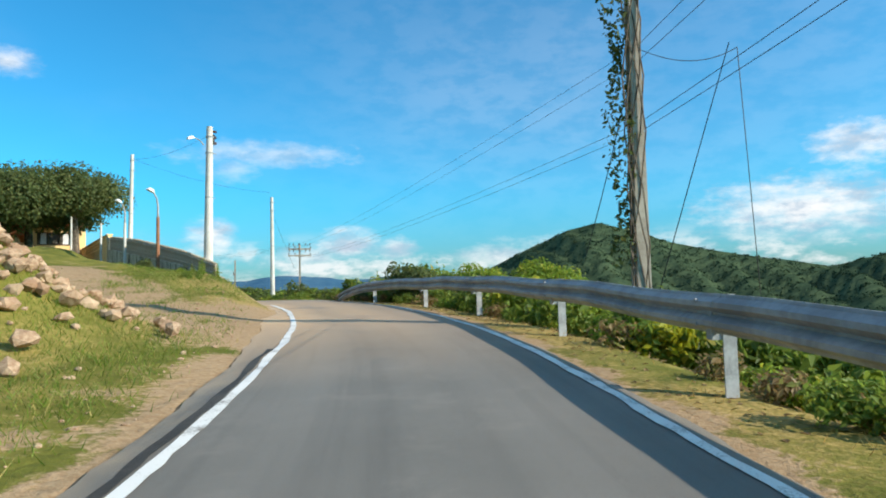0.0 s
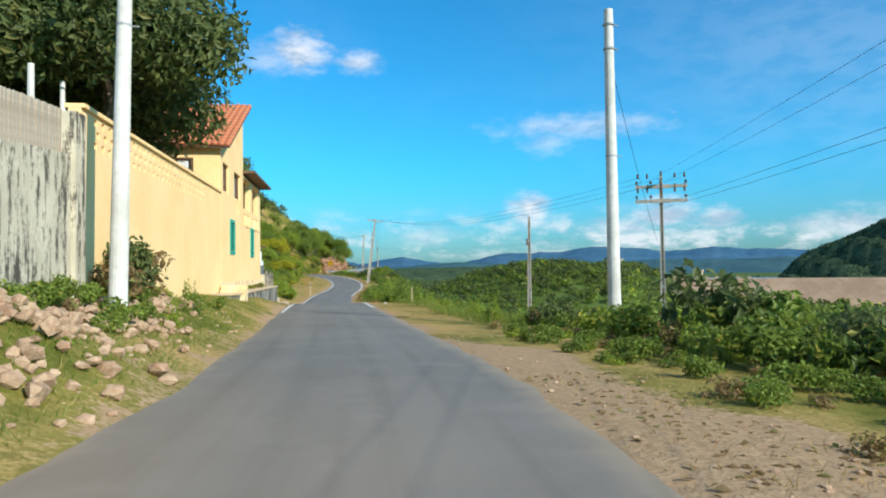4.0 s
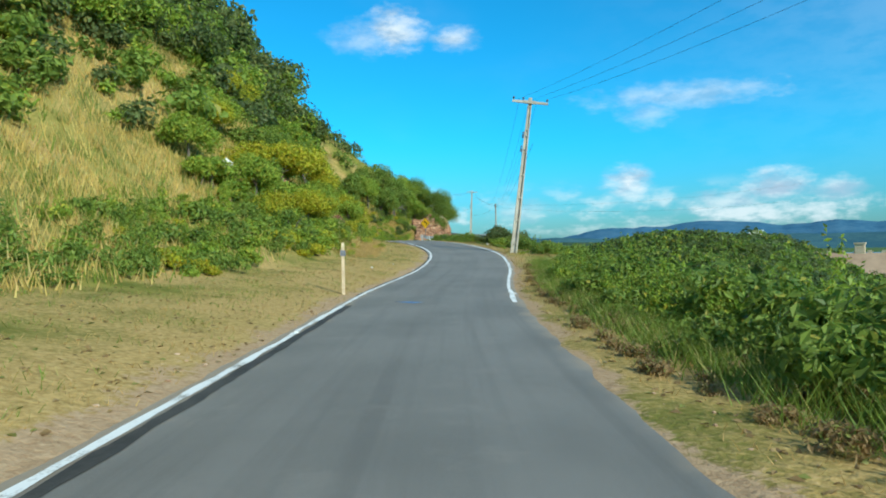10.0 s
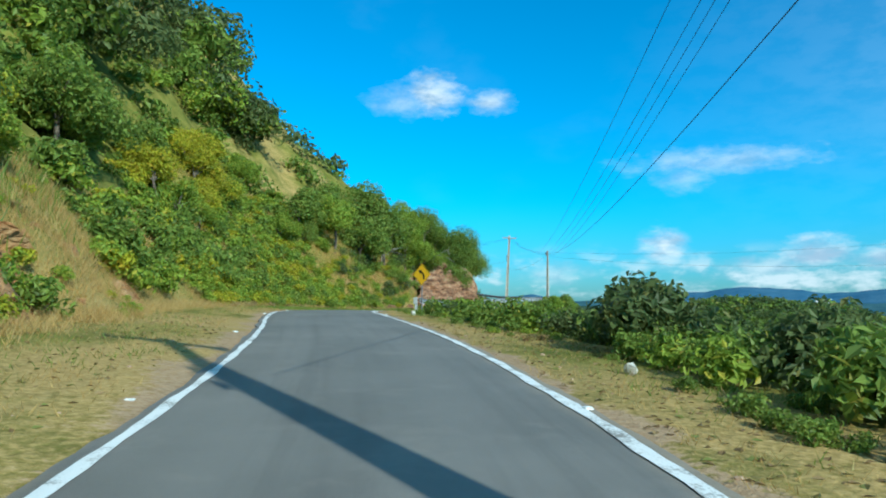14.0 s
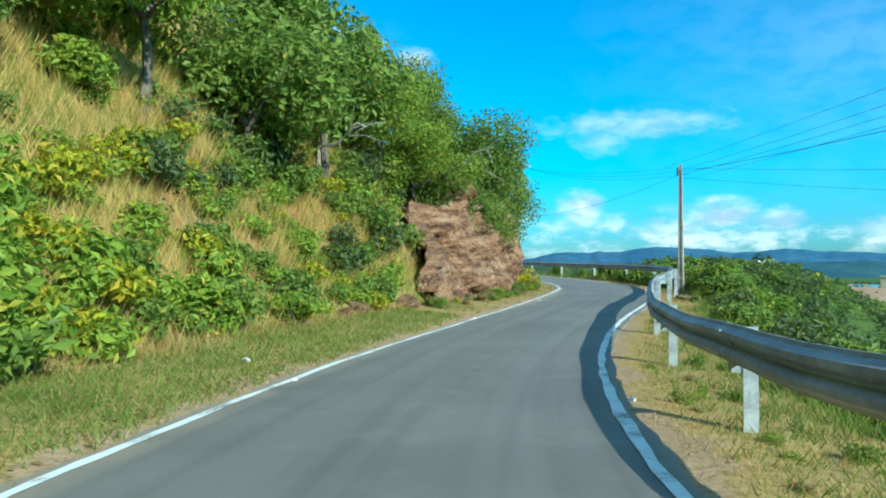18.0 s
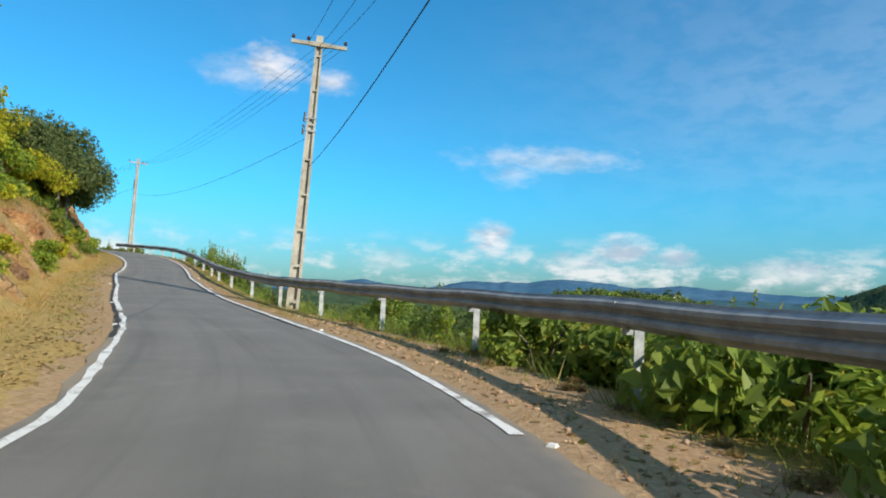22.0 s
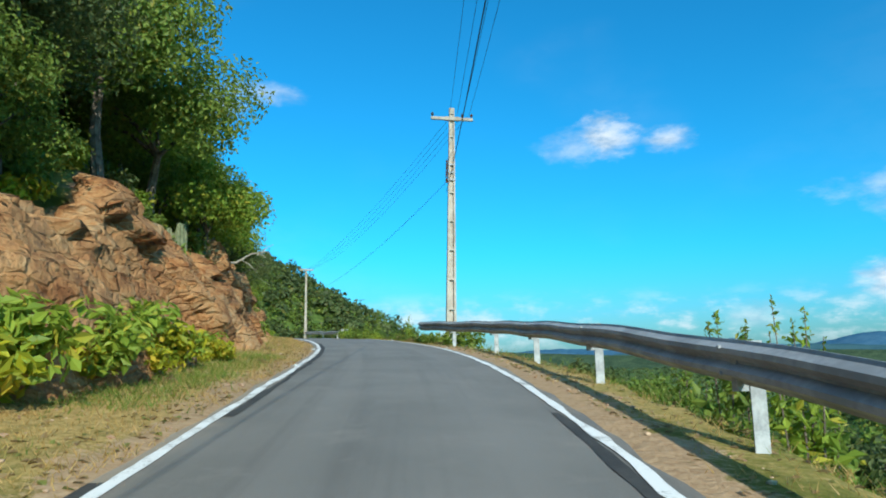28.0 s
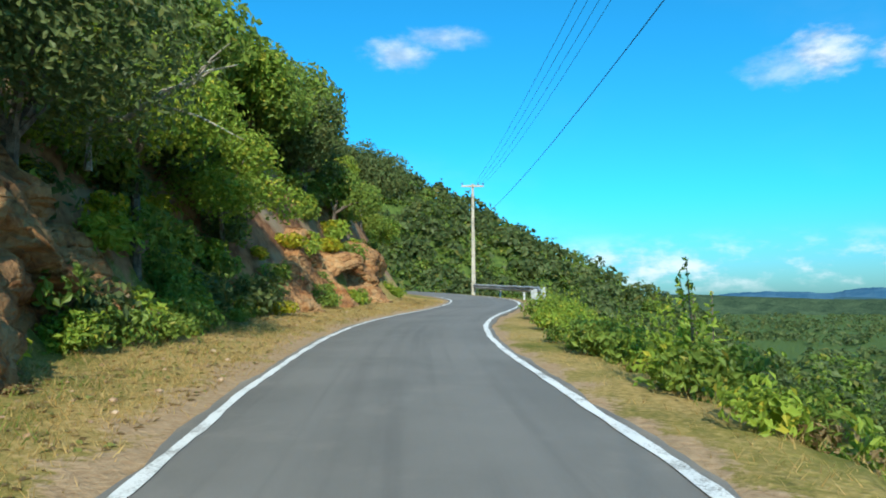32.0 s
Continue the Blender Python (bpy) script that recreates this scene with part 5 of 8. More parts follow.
def join_heaps():
    for (k, far), rows in HEAPS.items():
        leaf = [o for o in k.children if o.name.startswith(("foliage", "leaves", "crown"))][0].data
        v = np.empty(len(leaf.vertices) * 3, np.float32)
        leaf.vertices.foreach_get("co", v)
        v = v.reshape(-1, 4, 3)
        if len(v) > 400:
            v = v[::(3, 5, 8)[far]]
            mid = v.mean(1, keepdims=True)
            v = mid + (v - mid) * (1.22, 1.5, 1.85)[far]
        v = v.reshape(-1, 3)
        x, y, size, turn = np.array(rows).T
        z = land(x, y) - 0.06
        c, s = np.cos(turn)[:, None], np.sin(turn)[:, None]
        all_v = np.stack([(v[:, 0] * c - v[:, 1] * s) * size[:, None] + x[:, None], (v[:, 0] * s + v[:, 1] * c) * size[:, None] + y[:, None], v[:, 2] * size[:, None] + z[:, None]], 2)
        ob = put("roadside_shrubs", quad_mesh("roadside_shrubs", all_v.reshape(-1, 3)), leaf.materials[0])
        tagged(ob, k["label"] + ", many crowded together on the slope", "shrubs", kind="stuff")


def sow(kinds, s0, s1, d0, d1, count, lo=0.8, hi=1.2, sink=0.05):
    for _ in range(count):
        plant(kinds, R.uniform(s0, s1), R.uniform(d0, d1), R.uniform(lo, hi), sink)


# beside the first bend, behind the rail and on the waste ground below
heap(B_GREEN + B_DARK, -12, 9, 3.4, 7.5, 50, 0.5, 0.9)
heap(B_BROWN + B_BROWN + B_GREEN, -6, 26, 2.75, 3.7, 120, 0.3, 0.6)
heap(B_YELLOW + B_GREEN, 6, 26, 3.3, 5.0, 34, 0.6, 1.0)
heap(B_YELLOW + B_GREEN, 7, 17, 3.4, 5.4, 24, 0.9, 1.4)
heap(B_GREEN + B_DARK + B_BROWN, 24.5, 29, 2.3, 3.4, 26, 0.35, 0.55, True)
for s, d, k in ((27.5, 4.6, 0.9), (28.6, 5.4, 1.1), (30.0, 5.8, 1.2), (31.6, 6.4, 1.2), (33.0, 7.2, 1.2), (29.4, 4.2, 0.7)):
    plant(B_GREEN[1:] + B_DARK, s, d, k)
for s, d, k in ((15.6, 4.6, 0.7), (17.2, 4.6, 0.75), (19.0, 4.8, 0.7), (20.6, 5.2, 0.7), (18.2, 6.2, 0.8), (22.4, 6.0, 0.62)):
    plant(T_YELLOW[1:] + T_GREEN[2:], s, d, k, 0.2)
sow(B_BROWN + B_GREEN, 24, 34, 3.6, 5.5, 10, 0.4, 0.7)
heap(B_BROWN + B_BROWN + B_GREEN, 25, 48, 3.4, 5.8, 150, 0.16, 0.4)
sow(B_GREEN + B_DARK, 9, 28, 3.3, 7, 26, 0.9, 1.4)
heap(B_GREEN + W_TALL, 26, 52, 6.8, 12, 60, 0.8, 1.3, True)
heap(B_GREEN + B_DARK + B_BROWN, 37, 52, 5.4, 7.4, 40, 0.5, 0.95, True)
heap(B_DARK + B_GREEN, 36, 46, 6.6, 9.0, 22, 1.0, 1.5, True)
sow(T_GREEN, 12, 22, 7.5, 13, 4, 0.5, 0.7, 0.3)
heap(B_DARK + B_GREEN, 20, 52, 10, 24, 50, 0.9, 1.5)
# the yard trees and the bushes by the wall
YARD = make_tree("tree", 51, 6.6, 3.6, 0.14, M_LEAF_DARK, 11000, "large spreading dark tree behind the yard wall", 0.78, 1.2, 0.22, 20, "yard trees", 2.2)
for x, y, k, z in ((9.7, 46.8, 1.0, 4.2), (5.6, 46.0, 1.1, 3.2), (1.0, 47.5, 1.1, 3.0), (7.6, 50.0, 1.1, 3.4)):
    plant_at(YARD, x, y, k, 0.1, z)
for s, d, k in ((41.5, -3.8, 0.45), (43.0, -3.9, 0.5), (49.5, -4.0, 0.4), (28.0, -4.6, 0.5)):
    plant(B_DARK + B_GREEN, s, d, k)
# rough weeds between the wall, the rubble and the road
heap(B_GREEN + W_TALL + B_BROWN, 20, 30, -3.6, -2.4, 24, 0.18, 0.35)
heap(B_GREEN + B_BROWN, 30, 40, -3.4, -2.4, 22, 0.12, 0.26)
heap(B_GREEN + W_TALL + B_BROWN, 40, 50, -4.3, -2.7, 30, 0.25, 0.5)
plant(B_BROWN, 46.5, -3.9, 1.3)
plant(B_DARK, 45.8, -4.0, 1.1)
plant(B_BROWN, 45.0, -3.9, 1.1)
heap(B_GREEN + B_YELLOW + W_TALL, 94, 114, -8.4, -5.4, 150, 0.4, 0.75)
heap(B_YELLOW + B_GREEN, 112, 126, -9.5, -7.4, 30, 0.5, 0.8)
heap(B_GREEN, 86, 96, -7.0, -5.6, 24, 0.4, 0.6)
for x, y, k in ((5.0, 72.5, 1.35), (7.2, 77.0, 1.35), (10.0, 74.6, 1.1), (8.2, 71.4, 1.3), (8.2, 75.3, 1.35), (11.6, 74.4, 0.62), (11.9, 76.2, 0.6), (10.0, 76.6, 1.0), (2.4, 77.0, 1.5), (4.0, 84.0, 1.0), (0.0, 72.0, 1.4), (6.8, 74.0, 1.0)):
    plant_at(T_DARK, x, y, k)
for x, y, k in ((14.1, 72.7, 0.95), (14.35, 73.4, 1.05), (14.5, 74.0, 0.85), (13.9, 73.5, 1.1), (13.6, 74.4, 1.1)):
    plant_at(B_GREEN[1:2] + B_YELLOW[1:], x, y, k)
for x, y, k in ((13.4, 75.4, 1.0), (13.5, 76.8, 1.05), (13.4, 78.0, 1.1), (13.6, 79.2, 0.95), (13.5, 80.4, 1.0), (13.9, 81.8, 0.8)):
    plant_at(B_YELLOW + B_GREEN[1:2], x, y, k)
heap(B_GREEN + W_TALL + B_GREEN[1:2] + B_YELLOW, 76.5, 84.5, -3.15, -2.7, 44, 0.14, 0.32, True)
for k in range(14):
    a = 2.6 + 0.42 * k
    plant_at(B_GREEN + B_BROWN + W_TALL[:1], 12.22 + 0.1093 * a + R.uniform(-0.08, 0.1), 55.3 + 0.994 * a, R.uniform(0.1, 0.22), 0.02, 1.36)
sow(B_GREEN + B_YELLOW, 77, 90, -9.5, -6.6, 12, 0.6, 0.9)
for s, d, k in ((79.5, -3.3, 0.3), (81.5, -3.4, 0.35), (84, -3.5, 0.3), (86, -3.9, 0.3)):
    plant(B_YELLOW[1:] + B_GREEN[1:2], s, d, k)
sow(T_YELLOW[1:] + T_GREEN[1:2], 79, 88, -8, -5.5, 4, 0.5, 0.7)
heap(B_GREEN + W_TALL, 86, 108, -8.5, -6.2, 70, 0.4, 0.7)
sow(B_GREEN + B_YELLOW, 76, 104, -20, -10, 12, 0.8, 1.2)
sow(T_YELLOW, 104, 124, -13, -8.0, 8, 0.7, 1.0)
heap(T_DARK + T_GREEN, 72, 86, -34, -12, 22, 0.85, 1.25)
heap(T_DARK + T_GREEN, 90, 122, -30, -15, 34, 0.5, 0.72)
heap(B_GREEN + B_DARK, 98, 122, -16, -11.8, 80, 0.8, 1.4)
heap(T_DARK + T_GREEN, 118, 152, -46, -20, 46, 1.5, 2.0)
for s, d, k in ((112, -8.2, 1.0), (118, -7.8, 1.0)):
    plant(T_YELLOW[:1], s, d, k, 0.15)
for s, d, k in ((115, -8.4, 0.9), (121, -8.6, 1.0), (123.5, -8.0, 0.75)):
    plant(T_GREEN[1:], s, d, k, 0.15)
sow(B_YELLOW + B_GREEN, 102, 114, -9.5, -6.4, 12, 0.8, 1.2)
for s, d, k in ((106.5, -7.2, 0.6), (109.2, -6.6, 0.62), (111.6, -7.0, 0.7), (114.0, -6.6, 0.6), (117.0, -7.0, 0.62)):
    plant(T_YELLOW, s, d, k, 0.1)
heap(B_YELLOW + B_GREEN[1:2], 104, 120, -7.4, -5.4, 46, 0.55, 0.95, True)
for s, d, k in ((118.6, -5.5, 0.62), (120.4, -5.7, 0.7), (122.4, -5.5, 0.72), (124.6, -5.4, 0.62), (121.4, -6.8, 0.85)):
    plant(T_YELLOW, s, d, k, 0.1)
heap(B_YELLOW + B_GREEN[1:2] + B_GREEN[:1], 117, 127, -5.8, -4.5, 34, 0.45, 0.8, True)
sow(B_YELLOW + B_GREEN, 114, 130, -10.5, -8.6, 12, 0.8, 1.2)
heap(T_GREEN + T_DARK, 96, 130, -24, -13, 20, 0.7, 1.0)
heap(T_DARK + T_GREEN, 134, 160, -22, -12, 30, 1.25, 1.65)
# the wooded bank before and over the cliff
heap(B_GREEN + B_GREEN + B_YELLOW, 132, 152, -7.5, -4.8, 90, 0.8, 1.3)
heap(B_GREEN + B_YELLOW, 148, 166, -5.0, -3.9, 60, 0.5, 0.85)
heap(B_YELLOW + B_YELLOW + B_GREEN, 140, 158, -9.5, -4.4, 120, 0.6, 1.1)
heap(B_YELLOW, 139, 152, -5.8, -4.0, 70, 0.55, 0.95, True)
heap(B_YELLOW + B_GREEN[1:2], 150, 168, -6.4, -4.2, 60, 0.45, 0.85, True)
heap(B_GREEN[1:2] + B_YELLOW + B_YELLOW, 150, 160.5, -9.5, -4.2, 130, 0.65, 1.1, True)
heap(B_GREEN + B_GREEN[1:2], 163, 169, -9.5, -6.6, 34, 0.7, 1.1)
heap(B_BROWN, 140, 152, -4.4, -3.6, 26, 0.3, 0.5)
heap(B_GREEN + B_DARK, 164, 170, -6.5, -3.9, 26, 0.5, 0.9)
heap(B_BROWN, 84, 106, 2.2, 3.6, 150, 0.15, 0.36)
heap(B_YELLOW + B_GREEN[1:2] + B_BROWN, 108, 134, -7.0, -3.8, 60, 0.18, 0.4)
heap(B_GREEN[1:2] + B_GREEN + W_TALL, 82, 108, 3.3, 6.2, 150, 0.4, 0.75)
heap(B_GREEN + B_YELLOW[1:], 84, 106, 3.0, 5.2, 90, 0.3, 0.6)
heap(B_GREEN[1:2] + B_GREEN + W_TALL, 72, 101, 3.9, 6.2, 130, 0.7, 1.05, True)
heap(B_GREEN[1:2] + W_TALL, 72, 96, 3.4, 4.4, 60, 0.35, 0.6, True)
heap(B_BROWN, 74, 104, 2.7, 3.7, 70, 0.2, 0.42, True)
heap(B_BROWN + B_GREEN, 176, 200, 4.2, 5.2, 30, 0.3, 0.6)
heap(B_GREEN, 150, 163, -9.5, -7.4, 24, 0.7, 1.1)
heap(B_YELLOW + B_YELLOW + B_GREEN, 148, 156, -8.0, -4.6, 46, 0.5, 0.9)
heap(B_GREEN + B_YELLOW, 157, 167, -7.0, -4.6, 40, 0.35, 0.7)
sow(T_GREEN + T_YELLOW + T_YELLOW, 128, 158, -10, -6.8, 24, 0.6, 0.9)
heap(B_GREEN + B_YELLOW[1:], 126, 160, -15, -8.6, 90, 1.1, 1.6)
heap(T_DARK + T_GREEN, 124, 162, -24, -11, 34, 0.8, 1.2)
for s, d, k in ((158, -7.6, 1.1), (161, -6.8, 1.1), (164, -6.4, 1.15), (166.5, -6.1, 1.1), (169, -5.8, 1.0), (171, -5.5, 0.95), (173, -5.3, 0.9), (175, -5.2, 0.9), (177, -5.0, 0.9), (178.5, -5.4, 1.2), (180.7, -4.9, 1.25), (182.6, -4.9, 1.2), (184.5, -6.0, 0.9), (162, -8.5, 1.1), (167, -8, 1.2), (171.5, -7.6, 1.15), (175.5, -7.4, 1.1), (179, -7.4, 1.0)):
    plant(T_NEAR[1:2] if s > 177 else T_NEAR[:2] if s > 168 else T_GREEN + T_YELLOW[1:], s, d, k, 0.15)
heap(B_GREEN + B_DARK, 160, 181, -6.8, -4.9, 44, 0.6, 1.0)
sow(B_YELLOW + B_GREEN, 150, 166, -4.6, -3.8, 14, 0.5, 0.85)
# the dry bank and the trees above it
sow(T_YELLOW, 184, 192, -9, -7, 5, 0.7, 1.0)
for s, d, k in ((186.0, -5.3, 1.1), (188.5, -5.3, 1.15), (191, -5.6, 1.2)):
    plant(T_YELLOW, s, d, k, 0.1)
for s, d, k in ((208.0, -3.9, 0.95), (211.6, -4.0, 0.8), (203.0, -4.3, 0.7), (198.5, -4.2, 0.9), (186, -4.6, 0.7), (191.5, -4.4, 0.7), (196, -5.0, 0.8), (209.8, -3.9, 0.8)):
    plant(B_YELLOW, s, d, k)
sow(T_GREEN + T_YELLOW, 186, 208, -11.5, -7.0, 22, 0.7, 1.0)
heap(B_GREEN + B_YELLOW, 186, 212, -9, -6.2, 40, 0.7, 1.1)
for s, d, k in ((213, -7.6, 1.1), (209, -8.8, 1.05), (205, -9.5, 1.0), (216, -9.5, 1.2), (210, -11, 1.2), (202, -10, 1.0)):
    plant(T_GREEN[2:] + T_YELLOW, s, d, k)
for s, d, k in ((221.0, -7.2, 1.15), (223.0, -6.4, 1.0), (220, -10.0, 1.5), (223, -9.5, 1.4)):
    plant(T_YELLOW, s, d, k)
for s, d, k in ((226.0, -5.4, 1.0), (228.0, -5.2, 1.0), (229.8, -5.2, 0.9), (227, -7.4, 1.2), (225, -8.0, 1.1)):
    plant(T_DARK, s, d, k)
heap(B_YELLOW + B_GREEN, 221, 230, -6.0, -4.0, 24, 0.6, 1.0)
# the last stretch: trees lean over the cut bank
for s in np.arange(231, 285, 1.9):
    near = s > 240
    kinds = T_GREEN + T_NEAR[:2] if s > 266 else T_NEAR[:2] if s > 262 else T_NEAR[1:] if 238 < s < 248 else T_NEAR[:1] + T_NEAR[:2] if near else T_DARK + T_GREEN
    plant(kinds, s, R.uniform(-9.0, -8.2) if 248 < s < 258 else R.uniform(-7.9, -7.1) if 240 < s < 262 else R.uniform(-7.2, -6.2), R.uniform(1.0, 1.25) if 236 < s < 248 else R.uniform(0.75, 0.95) if 248 < s < 257 else R.uniform(0.95, 1.2), 0.2)
    plant(T_GREEN, s + 0.7, R.uniform(-10.5, -8.5), R.uniform(0.9, 1.15), 0.2)
sow(T_NEAR[1:2], 236, 258, -6.4, -5.4, 6, 0.5, 0.65, 0.15)
heap(B_YELLOW, 235.5, 239.5, -3.9, -3.1, 18, 0.7, 1.15)
heap(B_YELLOW, 239, 242, -3.5, -2.9, 8, 0.4, 0.7)
heap(B_YELLOW + B_GREEN, 266, 270, -4.0, -3.3, 9, 0.45, 0.75)
heap(B_YELLOW + B_GREEN, 229, 235, -4.6, -3.6, 14, 0.5, 0.9)
heap(B_YELLOW + B_GREEN, 254, 290, -4.5, -3.5, 60, 0.35, 0.75)
heap(B_YELLOW + B_YELLOW + B_GREEN, 210, 224, -8.6, -6.2, 60, 0.8, 1.3)
heap(B_BROWN, 238, 290, -3.6, -2.3, 110, 0.1, 0.22)
sow(T_YELLOW, 204, 216, -9.5, -7.5, 6, 0.8, 1.1)
sow(T_YELLOW, 212, 221, -9.4, -7.6, 9, 0.85, 1.15, 0.25)
plant(B_YELLOW[0], 213.6, -3.9, 1.15)
plant(B_YELLOW[0], 214.3, -4.1, 1.0)
heap(B_GREEN + B_YELLOW + B_DARK, 240, 290, -6.4, -4.7, 80, 0.5, 0.95)
for s, d, k in ((240.0, -6.0, 1.1), (243.5, -5.8, 1.15), (246.5, -5.6, 1.2)):
    plant(T_NEAR[1:], s, d, k, 0.1)
for s, d, k in ((249.0, -4.9, 0.95), (251.5, -5.2, 0.9)):
    plant(T_NEAR[:1], s, d, k, 0.1)
for s, d, k in ((263.5, -5.0, 1.1), (266.5, -4.5, 1.15), (270, -4.6, 1.2), (274, -4.7, 1.2)):
    plant(T_NEAR[2:] if 265 < s < 268 else T_NEAR[:1], s, d, k * (1.0 if s < 268 else 0.8), 0.15)
heap(B_GREEN + B_YELLOW, 228, 270, -7.5, -6.0, 60, 0.7, 1.1)
heap(B_GREEN + B_YELLOW, 266, 285, -6.0, -4.8, 26, 0.7, 1.1)
heap(B_YELLOW + B_GREEN, 244, 262, -5.8, -4.6, 24, 0.6, 0.95)
for s, d, k in ((259.5, -5.6, 0.85), (262.0, -5.4, 0.9)):
    plant(T_NEAR[:1], s, d, k, 0.1)
sow(T_DARK + T_GREEN, 268, 300, -10, -5.0, 24, 0.8, 1.05)
# right of the road, below the verge
heap(B_GREEN[1:2] + W_TALL + W_TALL + B_YELLOW[1:], 50, 84, 4.3, 7.6, 190, 0.35, 0.6)
heap(B_GREEN + B_GREEN, 72, 106, 4.8, 8.5, 110, 0.35, 0.65)
sow(B_GREEN[1:2] + B_GREEN, 72, 100, 4.0, 5.6, 24, 0.8, 1.1)
heap(B_GREEN + B_DARK, 84, 126, 5.8, 11, 80, 0.6, 1.1)
sow(B_DARK + B_GREEN, 112, 150, 5.0, 8, 30, 0.7, 1.2)
heap(B_DARK + B_GREEN, 120, 152, 6, 12, 60, 0.8, 1.3)
sow(T_GREEN, 134, 152, 8.5, 13, 5, 0.45, 0.65, 0.2)
sow(B_GREEN + B_YELLOW + B_DARK, 152, 182, 4.0, 6.0, 34, 0.6, 1.0)
heap(B_GREEN + B_DARK, 152, 190, 5.0, 10, 70, 0.9, 1.4)
sow(B_GREEN + B_DARK, 182, 252, 4.3, 6.0, 44, 0.6, 1.05)
heap(B_GREEN + B_DARK, 182, 256, 5.2, 10, 110, 0.9, 1.4)
sow(W_TALL, 180, 236, 3.6, 5.2, 22, 0.6, 1.0)
sow(W_TALL, 222, 230, 3.4, 4.6, 8, 1.0, 1.3)
sow(W_TALL, 236, 262, 4.0, 5.5, 9, 0.5, 0.8)
heap(B_GREEN + W_TALL, 252, 284, 3.2, 7.5, 90, 0.6, 1.0)
heap(B_GREEN, 252, 300, 6, 16, 70, 0.9, 1.5)
heap(W_TALL + B_GREEN[1:2] + B_GREEN, 257, 284, 2.6, 5.2, 130, 0.4, 0.75, True)
heap(B_BROWN + B_GREEN, 252, 258, 2.0, 3.4, 40, 0.22, 0.45, True)
heap(B_GREEN + B_GREEN + W_TALL[:1], 112, 124, 3.9, 6.2, 40, 0.45, 0.75, True)
plant(W_TALL[1], 266.6, 3.6, 1.25)
plant(W_TALL[1], 267.0, 3.9, 0.75)
heap(B_GREEN + B_DARK + B_YELLOW, 262, 275, -5.4, -3.9, 34, 0.6, 1.05)
for s, d, k in ((250.0, -6.6, 0.8),):
    plant(T_NEAR[:1], s, d, k, 0.1)
heap(B_BROWN, 262, 268, 2.9, 3.8, 12, 0.3, 0.5)
for s, d, k in ((218.5, 3.7, 1.1), (219.6, 3.9, 1.2), (217.6, 4.0, 0.9)):
    plant(B_DARK + B_GREEN[:1], s, d, k)
sow(W_TALL, 226, 231, 3.0, 3.8, 9, 0.9, 1.2)
sow(W_TALL, 232, 238, 3.2, 4.2, 7, 0.6, 0.95)


heap(B_GREEN + B_DARK, 118, 150, 4.0, 6.4, 80, 0.5, 0.95)
heap(B_BROWN + B_GREEN, 112, 150, 2.9, 4.0, 90, 0.12, 0.28)
heap(B_BROWN + B_BROWN + B_GREEN + W_TALL, 146, 182, 2.15, 4.0, 300, 0.06, 0.2, True)
heap(B_BROWN, 182, 200, 3.0, 4.2, 40, 0.12, 0.25)
sow(B_GREEN + B_YELLOW[1:], 168, 186, 3.6, 4.6, 12, 0.75, 1.05)
for s in np.arange(175, 193, 1.3):
    plant(B_YELLOW[1:] + B_GREEN, s, R.uniform(4.0, 4.9), R.uniform(1.2, 1.6), 0.1)
sow(T_GREEN[1:] + B_YELLOW, 178, 204, 4.6, 5.8, 10, 0.42, 0.6)
for s, d, k in ((190.5, 4.6, 1.4), (192.2, 4.9, 1.45), (194.2, 5.1, 1.4), (151.0, 5.0, 1.75), (153.2, 5.2, 1.9), (155.0, 5.0, 1.7), (149.5, 5.4, 1.6)):
    plant(B_YELLOW[1:] + B_GREEN[:1], s, d, k)
for s, d, k in ((124.5, 4.6, 1.25), (126.0, 5.4, 1.4), (121.5, 5.0, 0.9)):
    plant(B_DARK, s, d, k)


def branch(s, d, h, seed):
    """A bare grey limb reaching out over the cut."""
    r = np.random.RandomState(seed)
    p = on_road(s, d)
    q = on_road(s - 0.4, d + 1.6)
    t = thing("dead_branch", (p[0], p[1], p[2] + h), "bare grey branch hanging out over the rock cut", "branch", "dead branches")
    out = Vector((q[0] - p[0], q[1] - p[1], 0))
    a = [Vector((0, 0, -0.6)), Vector((0, 0, 0.1)), out * 0.35 + Vector((0, 0, 0.1)), out * 0.7 + Vector((0, 0, 0.45)), out + Vector((0.1, 0, 0.55))]
    bm = bmesh.new()
    tube(bm, a, [0.06, 0.055, 0.045, 0.03, 0.012], 6)
    limb = part("limb", bm, M_STICKY, t)
    for j in range(5):
        k = a[2].lerp(a[4], r.uniform(0, 0.9))
        bm = bmesh.new()
        tip = k + Vector(r.normal(0, 0.35, 3)) + out * 0.2
        tube(bm, [k, k.lerp(tip, 0.5) + Vector((0, 0, 0.08)), tip], [0.022, 0.015, 0.006], 5)
        part("twig", bm, M_STICKY, limb)


M_STICKY = plain("dry_branch", (0.2, 0.17, 0.13), (0.42, 0.37, 0.3), 6.0, 0.9, strength=0.6)
for s, d, h, k in ((259.5, -4.7, 3.1, 4), (268, -4.4, 3.2, 6), (172, -4.8, 4.4, 7), (166, -6.0, 4.2, 8)):
    branch(s, d, h, k)
heap(B_BROWN + B_BROWN + B_BROWN + B_YELLOW[:1] + B_GREEN, 167, 184, -3.6, -2.8, 90, 0.2, 0.46, True)
for s, d, k in ((179.6, -3.5, 0.8), (180.6, -3.4, 1.0), (181.6, -3.3, 1.15), (182.6, -3.4, 1.1), (183.6, -3.6, 1.0)):
    plant(B_BROWN + B_BROWN + B_YELLOW[:1], s, d, k)
join_heaps()
